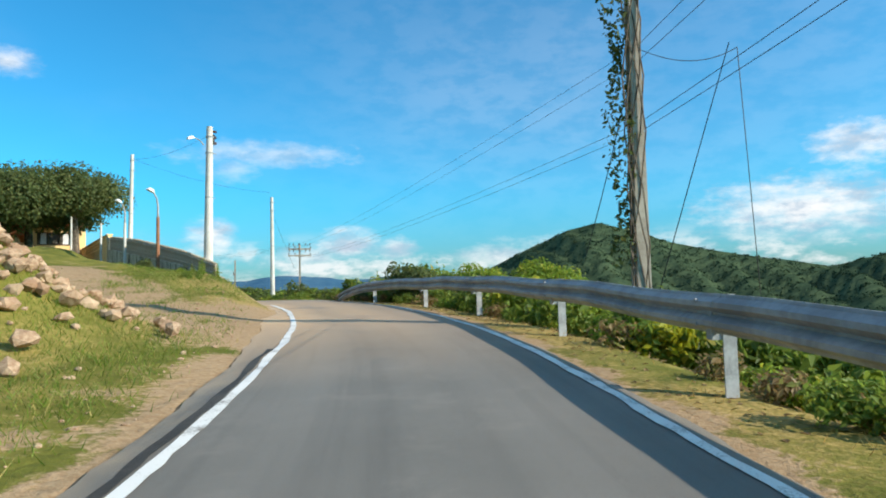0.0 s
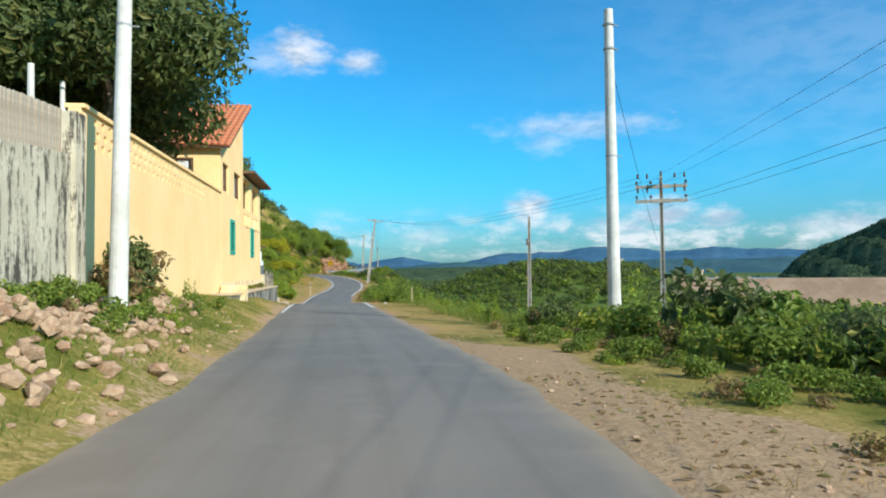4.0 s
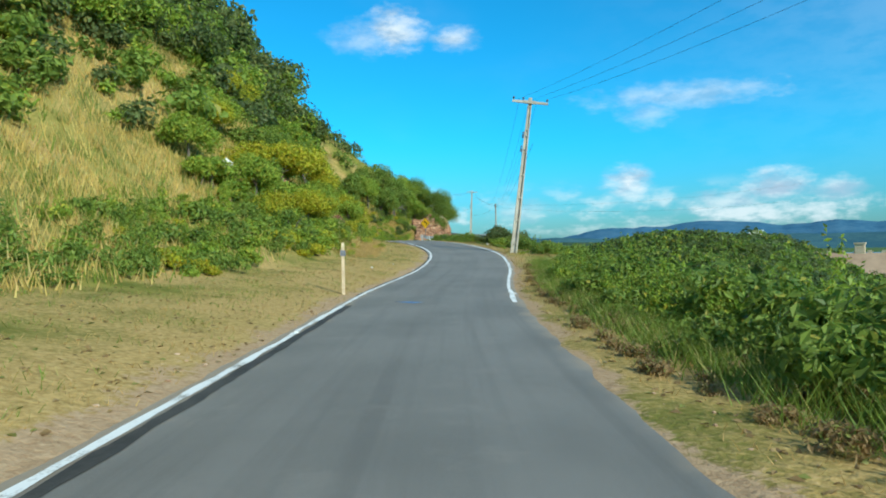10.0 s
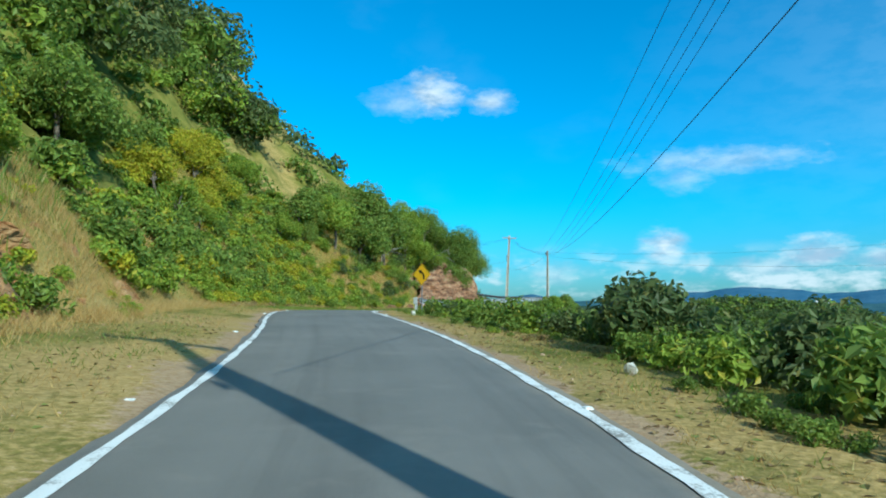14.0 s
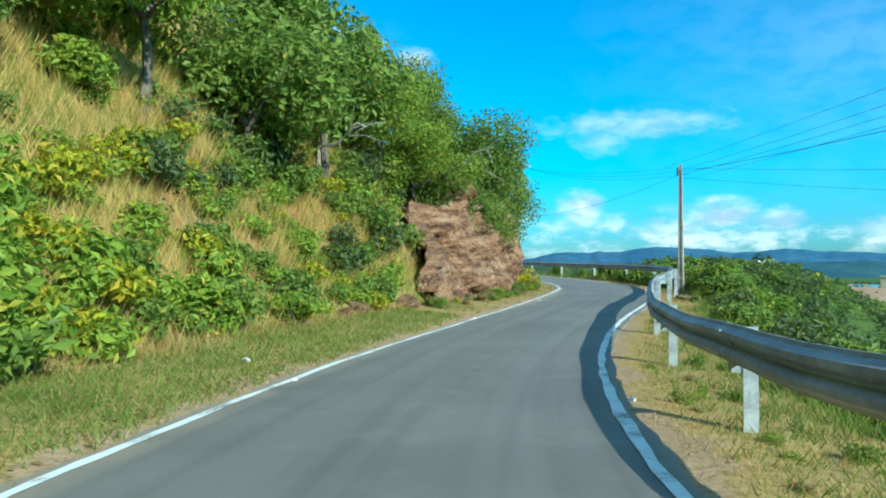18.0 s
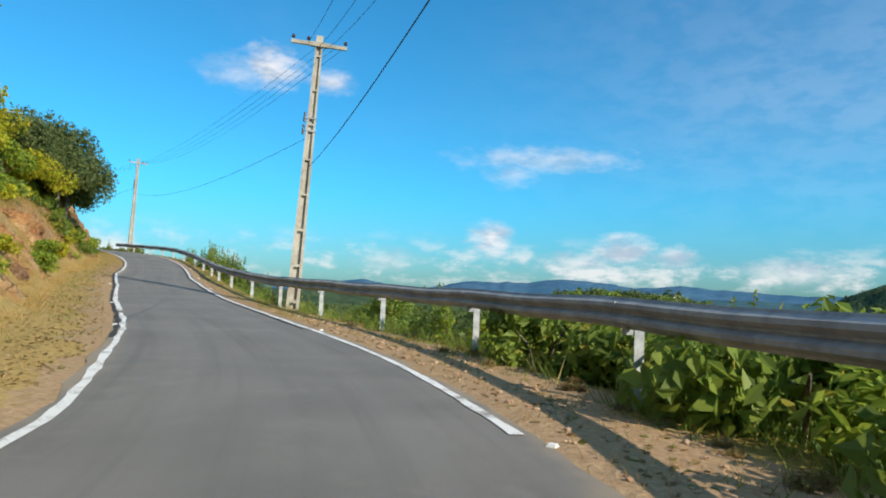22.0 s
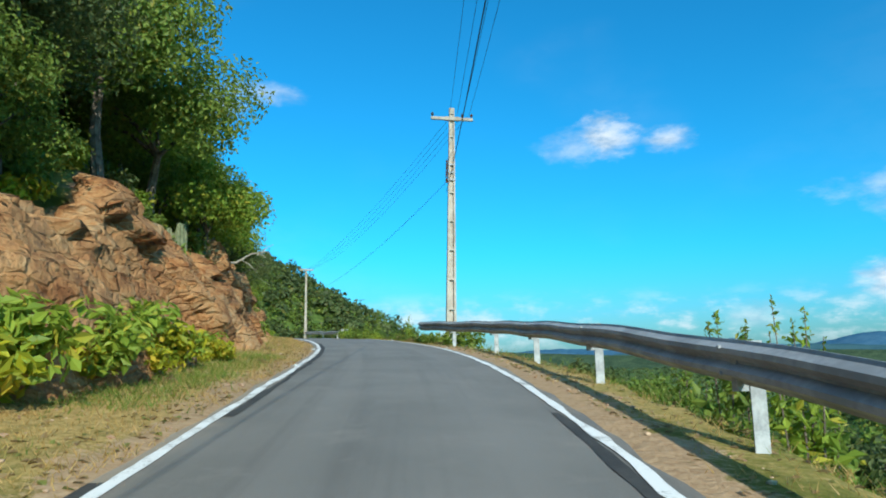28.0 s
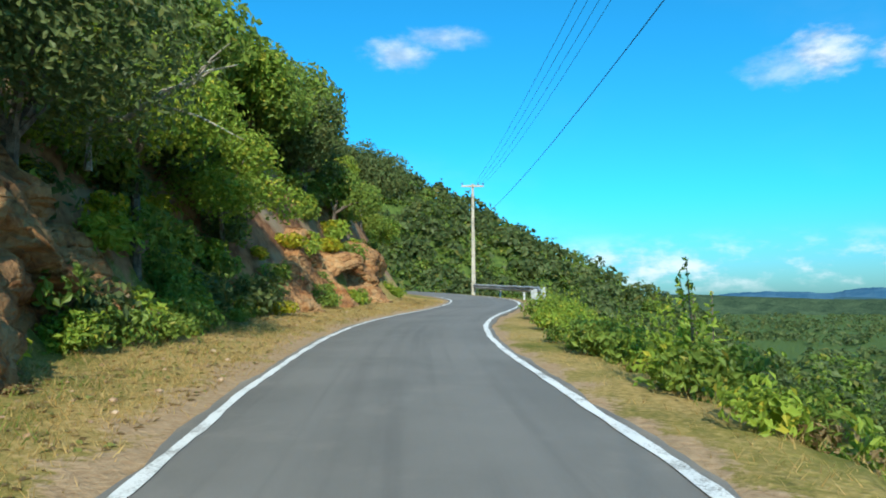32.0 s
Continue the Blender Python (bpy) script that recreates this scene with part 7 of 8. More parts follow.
def build_house():
    h = thing("house", (0, 0, 0), "cream rendered house with clay tile roof and green shutters", "house", rot=HOUSE_AT)
    lower = ((0.0, 1.0, 2.73, 4.03), (5.3, 6.3, 2.73, 4.03))
    upper = ((-1.35, -0.15, 4.94, 5.95), (1.0, 2.55, 4.94, 5.95))
    slots = [(y0 + 0.22 * k, y0 + 0.22 * k + 0.1, 4.35, 4.85) for y0 in (1.3,) for k in range(5)]
    slots += [(y0, y0 + 0.6, 4.46, 4.52) for y0 in (3.5, 4.5, 6.2, 7.2)]
    loggia = ((3.3, 5.25, 4.74, 6.0), (6.0, 7.9, 4.74, 6.0))
    bm = bmesh.new()
    holed_wall(bm, -1.8, 8.8, 0.4, 6.1, [*lower, *upper, *slots, *loggia], 0.22, lambda a, d, z: (d, a, z))
    v = [bm.verts.new(p) for p in ((0, -1.8, 6.1), (0, 3.3, 6.1), (0, 3.3, 9.0), (0, -1.8, 6.45), (-0.22, -1.8, 6.1), (-0.22, 3.3, 6.1), (-0.22, 3.3, 9.0), (-0.22, -1.8, 6.45))]
    for f in ((0, 1, 2, 3), (7, 6, 5, 4), (1, 5, 6, 2), (3, 7, 4, 0)):
        bm.faces.new([v[i] for i in f])
    part("wall", bm, M_CREAM, h)
    bm = bmesh.new()
    holed_wall(bm, -9, -0.22, 0.4, 6.4, [(-3.0, -0.9, 5.1, 6.0), (-6.5, -4.5, 5.1, 6.0)], 0.22, lambda a, d, z: (a, -1.8 - d, z))
    part("wall", bm, M_CREAM, h)
    bm = bmesh.new()
    box(bm, (8.78, 0.22, 5.7), (-4.61, 8.69, 3.25))
    part("wall", bm, M_CREAM, h)
    bm = bmesh.new()
    box(bm, (0.22, 10.6, 5.7), (-9.1, 3.5, 3.25))
    part("wall", bm, M_CREAM, h)
    bm = bmesh.new()
    box(bm, (8.78, 0.22, 3.2), (-4.61, 3.2, 7.25))
    part("wall", bm, M_CREAM, h)
    # the floor and back wall of the open gallery; the wall's shade is painted on
    bm = bmesh.new()
    box(bm, (2.4, 5.4, 0.12), (-1.5, 6.0, 4.25))
    part("gallery_floor", bm, M_STEP, h)
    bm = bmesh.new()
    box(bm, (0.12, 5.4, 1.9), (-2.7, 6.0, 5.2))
    part("gallery_wall", bm, M_ROOM_SHADE, h, "back wall of the gallery, painted near-black for its shade")
    bm = bmesh.new()
    box(bm, (0.03, 10.6, 0.42), (0.018, 3.5, 1.5))
    part("plinth_band", bm, M_PLINTH, h, "pale peeling plinth band")
    for y0 in (3.5, 4.5, 6.2, 7.2):
        for k in range(4):
            bm = bmesh.new()
            box(bm, (0.06, 0.06, 0.4), (0.02, y0 + 0.06 + 0.16 * k, 4.24))
            bmesh.ops.bevel(bm, geom=list(bm.edges), offset=0.015, segments=1, affect="EDGES")
            part("baluster", bm, M_CREAM, h)
        bm = bmesh.new()
        rod(bm, (-0.02, y0 + 0.56, 3.99), (0.06, y0 + 0.56, 3.95), 0.011, seg=6)
        rod(bm, (0.06, y0 + 0.56, 3.95), (0.06, y0 + 0.56, 4.0), 0.011, seg=6)
        part("hook", bm, M_BLACK, h, "small rusty iron hook")
    for a in lower:
        shutter(h, *a)
    for a in upper:
        window(h, *a)
    # the same kind of dark sheet, standing for the room's shade
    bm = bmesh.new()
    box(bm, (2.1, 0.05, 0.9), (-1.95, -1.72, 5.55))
    part("backing", bm, M_ROOM_SHADE, h)
    w = bmesh.new()
    for xx in (-2.95, -2.3, -1.6, -0.95):
        box(w, (0.07, 0.06, 0.9), (xx, -1.8, 5.55))
    for zz in (5.13, 5.97):
        box(w, (2.1, 0.06, 0.07), (-1.95, -1.8, zz))
    win = part("window", w, M_WOOD, h, "brown wooden window with pale curtains")
    for xx in (-2.6, -1.25):
        bm = bmesh.new()
        box(bm, (0.35, 0.02, 0.75), (xx, -1.75, 5.55))
        part("curtain", bm, M_CURTAIN, win)
    # the lean-to roof over the gallery
    bm = bmesh.new()
    box(bm, (9.8, 6.0, 0.10), (-4.4, 6.2, 6.24), turned(0, 0, 0.0))
    roof2 = part("gallery_roof", bm, M_WOOD, h, "dark boarded eaves over the gallery")
    # tiled main roof, falling towards -y
    run, rise = 5.45, 2.65
    slope = math.atan2(rise, run)
    length = math.hypot(run, rise)
    bm = bmesh.new()
    box(bm, (9.6, length, 0.08), (-4.45, 0.62, 7.66), turned(0, slope, 0))
    roof = part("roof", bm, M_WOOD, h, "sloping roof deck under clay tiles")
    bm = bmesh.new()
    ring = [bm.verts.new((0.11 * math.cos(a), y, 0.075 * math.sin(a) * (1.12 if y > 0 else 0.95))) for y in (-0.24, 0.24) for a in np.linspace(0, math.pi, 6)]
    for k in range(5):
        bm.faces.new((ring[k], ring[k + 1], ring[k + 7], ring[k + 6]))
    bm.faces.new(ring[:6])
    tile = finish(bm, "tile")
    tile.materials.append(M_TILE)
    cols, courses = 44, 13
    rest = []
    for i in range(cols):
        for j in range(courses):
            x = 0.25 - i * 0.215
            u = (j + 0.5) / courses * length - length / 2
            m = Matrix.Translation((-4.45, 0.62, 7.66)) @ turned(0, slope, 0) @ Matrix.Translation((x + 4.45, u, 0.05 + 0.012 * ((i * 7 + j * 3) % 3))) @ turned(0.03 * (((i * 5 + j) % 5) - 2))
            if i < 22:
                o = new("tile", tile)
                o.parent, o.matrix_basis = roof, m
            else:
                rest.append(m)
    src = np.array([v.co for v in tile.vertices])
    faces = [list(p.vertices) for p in tile.polygons]
    vv, ff = [], []
    for m in rest:
        a = np.array(m)
        k = len(vv) * len(src)
        vv.append(src @ a[:3, :3].T + a[:3, 3])
        ff += [[q + k for q in f] for f in faces]
    me = bpy.data.meshes.new("tiles")
    me.from_pydata(np.vstack(vv).tolist(), [], ff)
    tagged(put("tiles", me, M_TILE, roof), kind="stuff")


def build_walls():
    th = -math.atan2(0.11, 1.0)
    at = Matrix.Translation((11.95, 55.33, 0)) @ turned(th)
    w = thing("yard_wall", (0, 0, 0), "yellow rendered yard wall with pierced parapet", "wall", rot=at)
    holes = []
    for k in range(26):
        for j in range(3):
            y = -13.6 + 0.36 * k + 0.12 * (j % 2)
            holes.append((round(y, 3), round(y + 0.14, 3), round(4.22 + 0.2 * j, 3), round(4.34 + 0.2 * j, 3)))
    bm = bmesh.new()
    holed_wall(bm, -14.2, -1.83, 0.9, 4.8, holes, 0.2, lambda a, d, z: (d - 0.01, a, z))
    part("wall", bm, M_CREAM, w)
    bm = bmesh.new()
    box(bm, (0.32, 12.4, 0.07), (-0.11, -8.0, 4.84))
    part("coping", bm, M_CREAM, w)
    bm = bmesh.new()
    box(bm, (0.34, 0.42, 3.6), (-0.1, -14.42, 2.85))
    part("pillar", bm, M_STAINED, w)
    f = thing("boundary_wall", (0, 0, 0), "stained concrete retaining wall with pale picket fence on top", "wall", rot=at)
    bm = bmesh.new()
    n = 18
    top = lambda y: float(np.interp(y, (-36, -31.3, -23, -16, -14.6), (1.7, 2.33, 3.15, 3.85, 3.95)))  # noqa: E731
    rows = []
    for i in range(n + 1):
        y = -36 + (36 - 14.63) * i / n
        rows.append([bm.verts.new(p) for p in ((0.0, y, 0.6), (0.0, y, top(y)), (-0.3, y, top(y)), (-0.3, y, 0.6))])
    for a, b in zip(rows[:-1], rows[1:]):
        for k in range(4):
            bm.faces.new((a[k], b[k], b[(k + 1) % 4], a[(k + 1) % 4]))
    bm.faces.new(rows[0])
    bm.faces.new(rows[-1][::-1])
    part("wall", bm, M_STAINED, f)
    bm = bmesh.new()
    box(bm, (0.06, 0.075, 0.72), (0, 0, 0.36))
    slat = finish(bm, "picket")
    slat.materials.append(M_PICKET)
    for i in range(184):
        y = -35.6 + i * 0.114
        o = new("picket", slat)
        o.parent = f
        o.matrix_basis = Matrix.Translation((-0.15, y, top(y))) @ turned(0, 0.02 * math.sin(i * 1.7), 0.02 * math.sin(i * 2.9)) @ Matrix.Diagonal((1, 1, float(np.interp(y, (-36, -23), (0.55, 1.0))), 1))
    for zz in (0.16, 0.55):
        bm = bmesh.new()
        tube(bm, [(-0.19, y, top(y) + zz * float(np.interp(y, (-36, -23), (0.55, 1.0)))) for y in np.linspace(-35.7, -14.7, 12)], [0.025] * 12, 4)
        part("fence_rail", bm, M_PICKET, f)
    # terrace in front of the house, and its steps
    t = thing("terrace", (0, 0, 0), "low stained concrete terrace along the house front", "terrace", rot=at)
    bm = bmesh.new()
    box(bm, (0.75, 12.6, 0.9), (0.39, 2.9, 0.86))
    part("body", bm, M_MOULDY, t)
    bm = bmesh.new()
    box(bm, (0.83, 12.7, 0.05), (0.41, 2.9, 1.335))
    part("slab", bm, M_STEP, t)
    st = thing("steps", (12.9, 66.6, 0), "worn concrete steps down from the terrace to the road", "steps", rot=turned(th))
    for i in range(4):
        bm = bmesh.new()
        z = 1.08 - 0.2 * i
        front, end = -0.05 + 0.5 * i, 1.3 - 0.5 * i
        box(bm, (0.56 + (1.4 if i == 0 else 0), end + 2.05, z + 0.3), (front - 0.28 - (0.7 if i == 0 else 0), (end - 2.05) / 2, (z - 0.3) / 2))
        bmesh.ops.bevel(bm, geom=[e for e in bm.edges], offset=0.02, segments=1, affect="EDGES")
        part("step", bm, M_STEP, st)


def door_steps():
    """Small flight beside the corner of the house."""
    st = thing("door_steps", tuple(HOUSE_AT @ Vector((0.06, -1.9, 0.0))), "pale narrow concrete steps against the house corner", "steps", rot=turned(-math.atan2(0.11, 1.0)))
    for i in range(6):
        bm = bmesh.new()
        z = 1.62 - 0.15 * i
        box(bm, (0.85, 0.24, z - 0.4), (0.43, -0.12 - 0.24 * i, (z + 0.4) / 2))
        part("step", bm, M_PLINTH, st)


door_steps()
M_MOULDY = plain("mouldy_concrete", (0.05, 0.047, 0.042), (0.36, 0.33, 0.27), 1.1, 0.95, fine=9.0, strength=0.5)
M_PICKET = plain("picket_concrete", (0.36, 0.29, 0.22), (0.5, 0.42, 0.33), 3.0, 0.9)


def build_yard():
    # low farmhouse behind the yard wall
    h = thing("farmhouse", (3.2, 51.0, 0), "low yellow farmhouse with patched render and tile roof", "house", rot=turned(-0.2))
    bm = bmesh.new()
    holed_wall(bm, -4.5, 4.0, 2.4, 5.3, [(-3.4, -2.6, 3.9, 4.8), (-0.6, 0.4, 3.0, 4.9), (2.0, 2.8, 3.9, 4.8)], 0.25, lambda a, d, z: (a, -2.5 - d, z))
    box(bm, (8.5, 0.25, 2.9), (-0.25, 2.5, 3.85))
    box(bm, (0.25, 4.74, 2.9), (-4.375, 0.0, 3.85))
    box(bm, (0.25, 4.74, 2.9), (3.875, 0.0, 3.85))
    part("wall", bm, M_PATCHED, h)
    # dark sheet behind the openings stands for the unlit rooms
    bm = bmesh.new()
    box(bm, (8.0, 0.1, 2.4), (-0.25, -1.9, 3.7))
    part("room_wall", bm, M_ROOM_SHADE, h)
    for sgn in (-1, 1):
        bm = bmesh.new()
        n = 60
        for j in range(2):
            row0, row1 = [], []
            for i in range(n + 1):
                x = -4.9 + 9.4 * i / n
                wob = 0.05 * abs(math.sin(i * math.pi / 2))
                row0.append(bm.verts.new((x, sgn * 3.0, 5.15 + wob + 0.05 * j)))
                row1.append(bm.verts.new((x, 0, 6.35 + wob + 0.05 * j)))
            for i in range(n):
                bm.faces.new((row0[i], row0[i + 1], row1[i + 1], row1[i]))
        part("roof", bm, M_TILE, h, "faded clay tile roof slope")
    # yard lamp and small posts
    for x, y, base, top, foot in ((8.26, 26.44, 2.0, 5.16, M_RUSTY), (8.96, 33.38, 2.2, 5.63, M_WHITEPOLE)):
        up = top - base
        l = thing("yard_lamp", (x, y, base), "tall thin yard lamp with curved arm and white head", "street lamp", "yard lamps")
        bm = bmesh.new()
        rod(bm, (0, 0, -0.3), (0, 0, up - 0.95), 0.075, 0.06, 8)
        part("foot", bm, foot, l)
        bm = bmesh.new()
        tube(bm, [(0, 0, up - 0.95), (0, 0, up - 0.5), (-0.05, -0.02, up - 0.25), (-0.2, -0.08, up - 0.02)], [0.045, 0.04, 0.03, 0.025], 6)
        part("mast", bm, M_POST, l)
        bm = bmesh.new()
        box(bm, (0.3, 0.16, 0.11), (-0.3, -0.12, up + 0.04), turned(0.4, 0, 0.35), 0.6)
        part("head", bm, M_WHITE, l, "white lamp head")
    # lamp and fittings on the stout pole by the stones
    l = thing("pole_lamp", (8.64, 22.5, 6.35), "street lamp on a thin arm fixed to the white pole", "street lamp")
    bm = bmesh.new()
    tube(bm, [(-0.12, 0, -0.1), (-0.25, 0, 0.05), (-0.42, 0.05, 0.12)], [0.022, 0.02, 0.018], 6)
    part("arm", bm, M_POST, l)
    bm = bmesh.new()
    box(bm, (0.26, 0.13, 0.09), (-0.54, 0.08, 0.12), turned(0.1, 0, -0.3), 0.6)
    part("head", bm, M_WHITE, l, "white lamp head")
    bm = bmesh.new()
    box(bm, (0.1, 0.12, 0.34), (0.18, 0, 0.12))
    bracket = part("bracket", bm, M_BLACK, l, "dark cable bracket")
    for z in (0.0, 0.2, 0.4):
        bm = bmesh.new()
        rod(bm, (0.2, 0, z), (0.3, 0, z), 0.04, 0.05, 8)
        part("insulator", bm, M_INSUL, bracket)
    for x, y, z in ((9.1, 45.0, 6.2), (9.74, 40.9, 5.4)):
        p = thing("yard_post", (x, y, 2.6), "thin white concrete post behind the fence", "post", "yard posts")
        bm = bmesh.new()
        rod(bm, (0, 0, -0.3), (0, 0, z - 2.6), 0.07, 0.05, 8)
        part("shaft", bm, M_WHITEPOLE, p)
    # porch beyond the house
    p = thing("porch", (13.0, 65.25, -0.05), "small open porch with dark roof over a grey and white wall", "porch", rot=turned(-0.11))
    bm = bmesh.new()
    box(bm, (2.6, 1.9, 0.08), (-1.2, 0.05, 3.78), turned(0, 0, 0.3))
    part("roof", bm, M_WOOD, p)
    for x, y in ((-0.2, -0.7), (-0.2, 0.8)):
        bm = bmesh.new()
        rod(bm, (x, y, 2.4), (x, y, 3.5), 0.05, seg=8)
        part("post", bm, M_WHITE, p)
    for x, y, z0, z1, mat, label in ((0.0, 1.7, 0.6, 1.98, M_PLINTH, "pale peeling base wall"), (-0.03, 1.66, 1.98, 2.44, M_GREYWALL, "dark grey low wall"), (-0.06, 1.6, 2.44, 2.7, M_WHITE, "white parapet")):
        bm = bmesh.new()
        box(bm, (1.1, y, z1 - z0), (x - 0.55, 0, (z0 + z1) / 2))
        part("wall", bm, mat, p, label)
    for y in (-0.55, -0.4, -0.2):
        bm = bmesh.new()
        rod(bm, (-0.4, y, 2.7), (-0.4, y, 2.98), 0.045, seg=8)
        part("baluster", bm, M_WHITE, p)


M_PATCHED = plain("patched_render", (0.42, 0.2, 0.1), (0.75, 0.55, 0.25), 0.9, 0.9)
M_RUSTY = plain("rusty_paint", (0.25, 0.1, 0.05), (0.36, 0.17, 0.09), 5.0, 0.8)
M_GREYWALL = plain("grey_render", (0.10, 0.10, 0.11), (0.18, 0.18, 0.19), 2.0, 0.9)


def fence_x(y):
    return float(np.interp(y, (69.4, 73.2, 74.2, 81.2), (12.1, 13.5, 14.22, 14.42)))


def stick_fence(y0, y1, label):
    """Uneven upright sticks, tied together."""
    f = thing("stick_fence", (0, 0, 0), label, "fence", "stick fences")
    r = np.random.RandomState(int(y0))
    y = y0
    while y < y1:
        x = fence_x(y)
        g = ground_at(x, y)
        h = r.uniform(1.1, 1.5) if y < 74 else r.uniform(0.9, 1.2)
        a, b = r.normal(0, 0.08), r.normal(0.16, 0.14)
        bm = bmesh.new()
        k = r.uniform(0.025, 0.05)
        tube(bm, [(x, y, g - 0.2), (x + a * 0.4 + r.normal(0, 0.02), y + b * 0.5, g + h * 0.5), (x + a, y + b, g + h)], [k * 1.1, k, k * 0.7], 5)
        part("stick", bm, M_STICK, f)
        y += r.uniform(0.04, 0.1)
    for z in (0.45, 0.75):
        bm = bmesh.new()
        pts = [(fence_x(q) + 0.06, q, ground_at(fence_x(q), q) + z) for q in np.linspace(y0, y1, 8)]
        tube(bm, pts, [0.02] * 8, 5)
        part("crossbar", bm, M_STICK, f)
    for y in (y0, (y0 + y1) / 2, y1):
        x = fence_x(y) - 0.1
        g = ground_at(x, y)
        bm = bmesh.new()
        tube(bm, [(x, y, g - 0.3), (x + 0.03, y, g + 1.2)], [0.065, 0.055], 8)
        part("post", bm, M_STICK, f)


def curve_sign():
    """Yellow diamond with a black arrow bending left."""
    c = Vector((23.13, 145.5, 3.41))
    nrm = Vector((-0.63, -0.78, 0)).normalized()
    rot = Matrix((Vector((-nrm.y, nrm.x, 0)), nrm, Vector((0, 0, 1)))).transposed().to_4x4()
    s = thing("road_sign", (c.x, c.y, 0), "yellow diamond warning sign with black left-bend arrow", "road sign", rot=rot)
    g = ground_at(c.x, c.y)
    plate = bmesh.new()
    k = 0.575
    box(plate, (k * 1.414, 0.006, k * 1.414), (0, 0, c.z), turned(0, 0, math.pi / 4))
    p = part("plate", plate, M_YELLOW, s)
    bm = bmesh.new()
    for sx, sz in ((1, 1), (1, -1), (-1, 1), (-1, -1)):
        box(bm, (0.016, 0.004, k * 1.414 * 0.93), (sx * k * 0.465, 0.006, c.z + sz * k * 0.465), turned(0, 0, -sx * sz * math.pi / 4))
    part("border", bm, M_SIGNBLACK, p, "thin black border")
    # shaft goes up, bends to the left, ends in a head; seen from the front, left is -x
    bm = bmesh.new()
    w = 0.045
    mid = [(0.14, -0.24), (0.14, -0.08), (0.12, 0.0), (0.05, 0.065), (-0.06, 0.13)]
    left, right = [], []
    for i, (x, z) in enumerate(mid):
        x0, z0 = mid[max(i - 1, 0)]
        x1, z1 = mid[min(i + 1, len(mid) - 1)]
        d = Vector((x1 - x0, z1 - z0)).normalized()
        left.append((x - d.y * w, z + d.x * w))
        right.append((x + d.y * w, z - d.x * w))
    fr = [[bm.verts.new((x, yy, c.z + z)) for x, z in left + right[::-1]] for yy in (0.005, 0.009)]
    n = len(mid)
    for yy in fr:
        for i in range(n - 1):
            bm.faces.new((yy[i], yy[i + 1], yy[2 * n - 2 - i], yy[2 * n - 1 - i]))
    d = Vector((mid[-1][0] - mid[-2][0], mid[-1][1] - mid[-2][1])).normalized()
    e = Vector(mid[-1])
    tri = [e + Vector((-d.y, d.x)) * 0.12 - d * 0.02, e + Vector((d.y, -d.x)) * 0.12 - d * 0.02, e + d * 0.18]
    bm.faces.new([bm.verts.new((q.x, 0.009, c.z + q.y)) for q in tri])
    part("arrow", bm, M_SIGNBLACK, p, "black left-bend arrow")
    bm = bmesh.new()
    rod(bm, (0, -0.035, g - 0.4), (0, -0.035, c.z + 0.4), 0.03, seg=10)
    part("post", bm, M_GREYWALL, s, "dark steel sign post")


def verge_post(x, y, h, label, lean=0.0, r=0.06, cap=True):
    g = ground_at(x, y)
    p = thing("marker_post", (x, y, g), label, "post", "posts by the road", turned(0, 0, lean))
    bm = bmesh.new()
    box(bm, (r * 1.8, r * 1.8, h + 0.3), (0, 0, h / 2 - 0.15), None, 0.9)
    part("shaft", bm, M_STEP, p)
    if cap:
        bm = bmesh.new()
        box(bm, (r * 3, r * 2.2, 0.14), (0, 0, h * 0.8))
        part("plate", bm, M_GREYWALL, p, "dark small plate")


def rock_mesh(name, seed, detail=2, rough=0.3, cuts=9):
    """An angular stone: a ball cut by random planes, then roughened."""
    r = np.random.RandomState(seed)
    bm = bmesh.new()
    bmesh.ops.create_icosphere(bm, subdivisions=detail, radius=1.0)
    planes = [(Vector(r.normal(0, 1, 3)).normalized(), r.uniform(0.45, 0.85)) for _ in range(cuts)]
    for v in bm.verts:
        for n, d in planes:
            o = v.co.dot(n) - d
            if o > 0:
                v.co -= n * o
        v.co += v.co.normalized() * rough * 0.25 * noise.noise(v.co * 2.5 + Vector((seed, 0, 0)))
    return finish(bm, name)


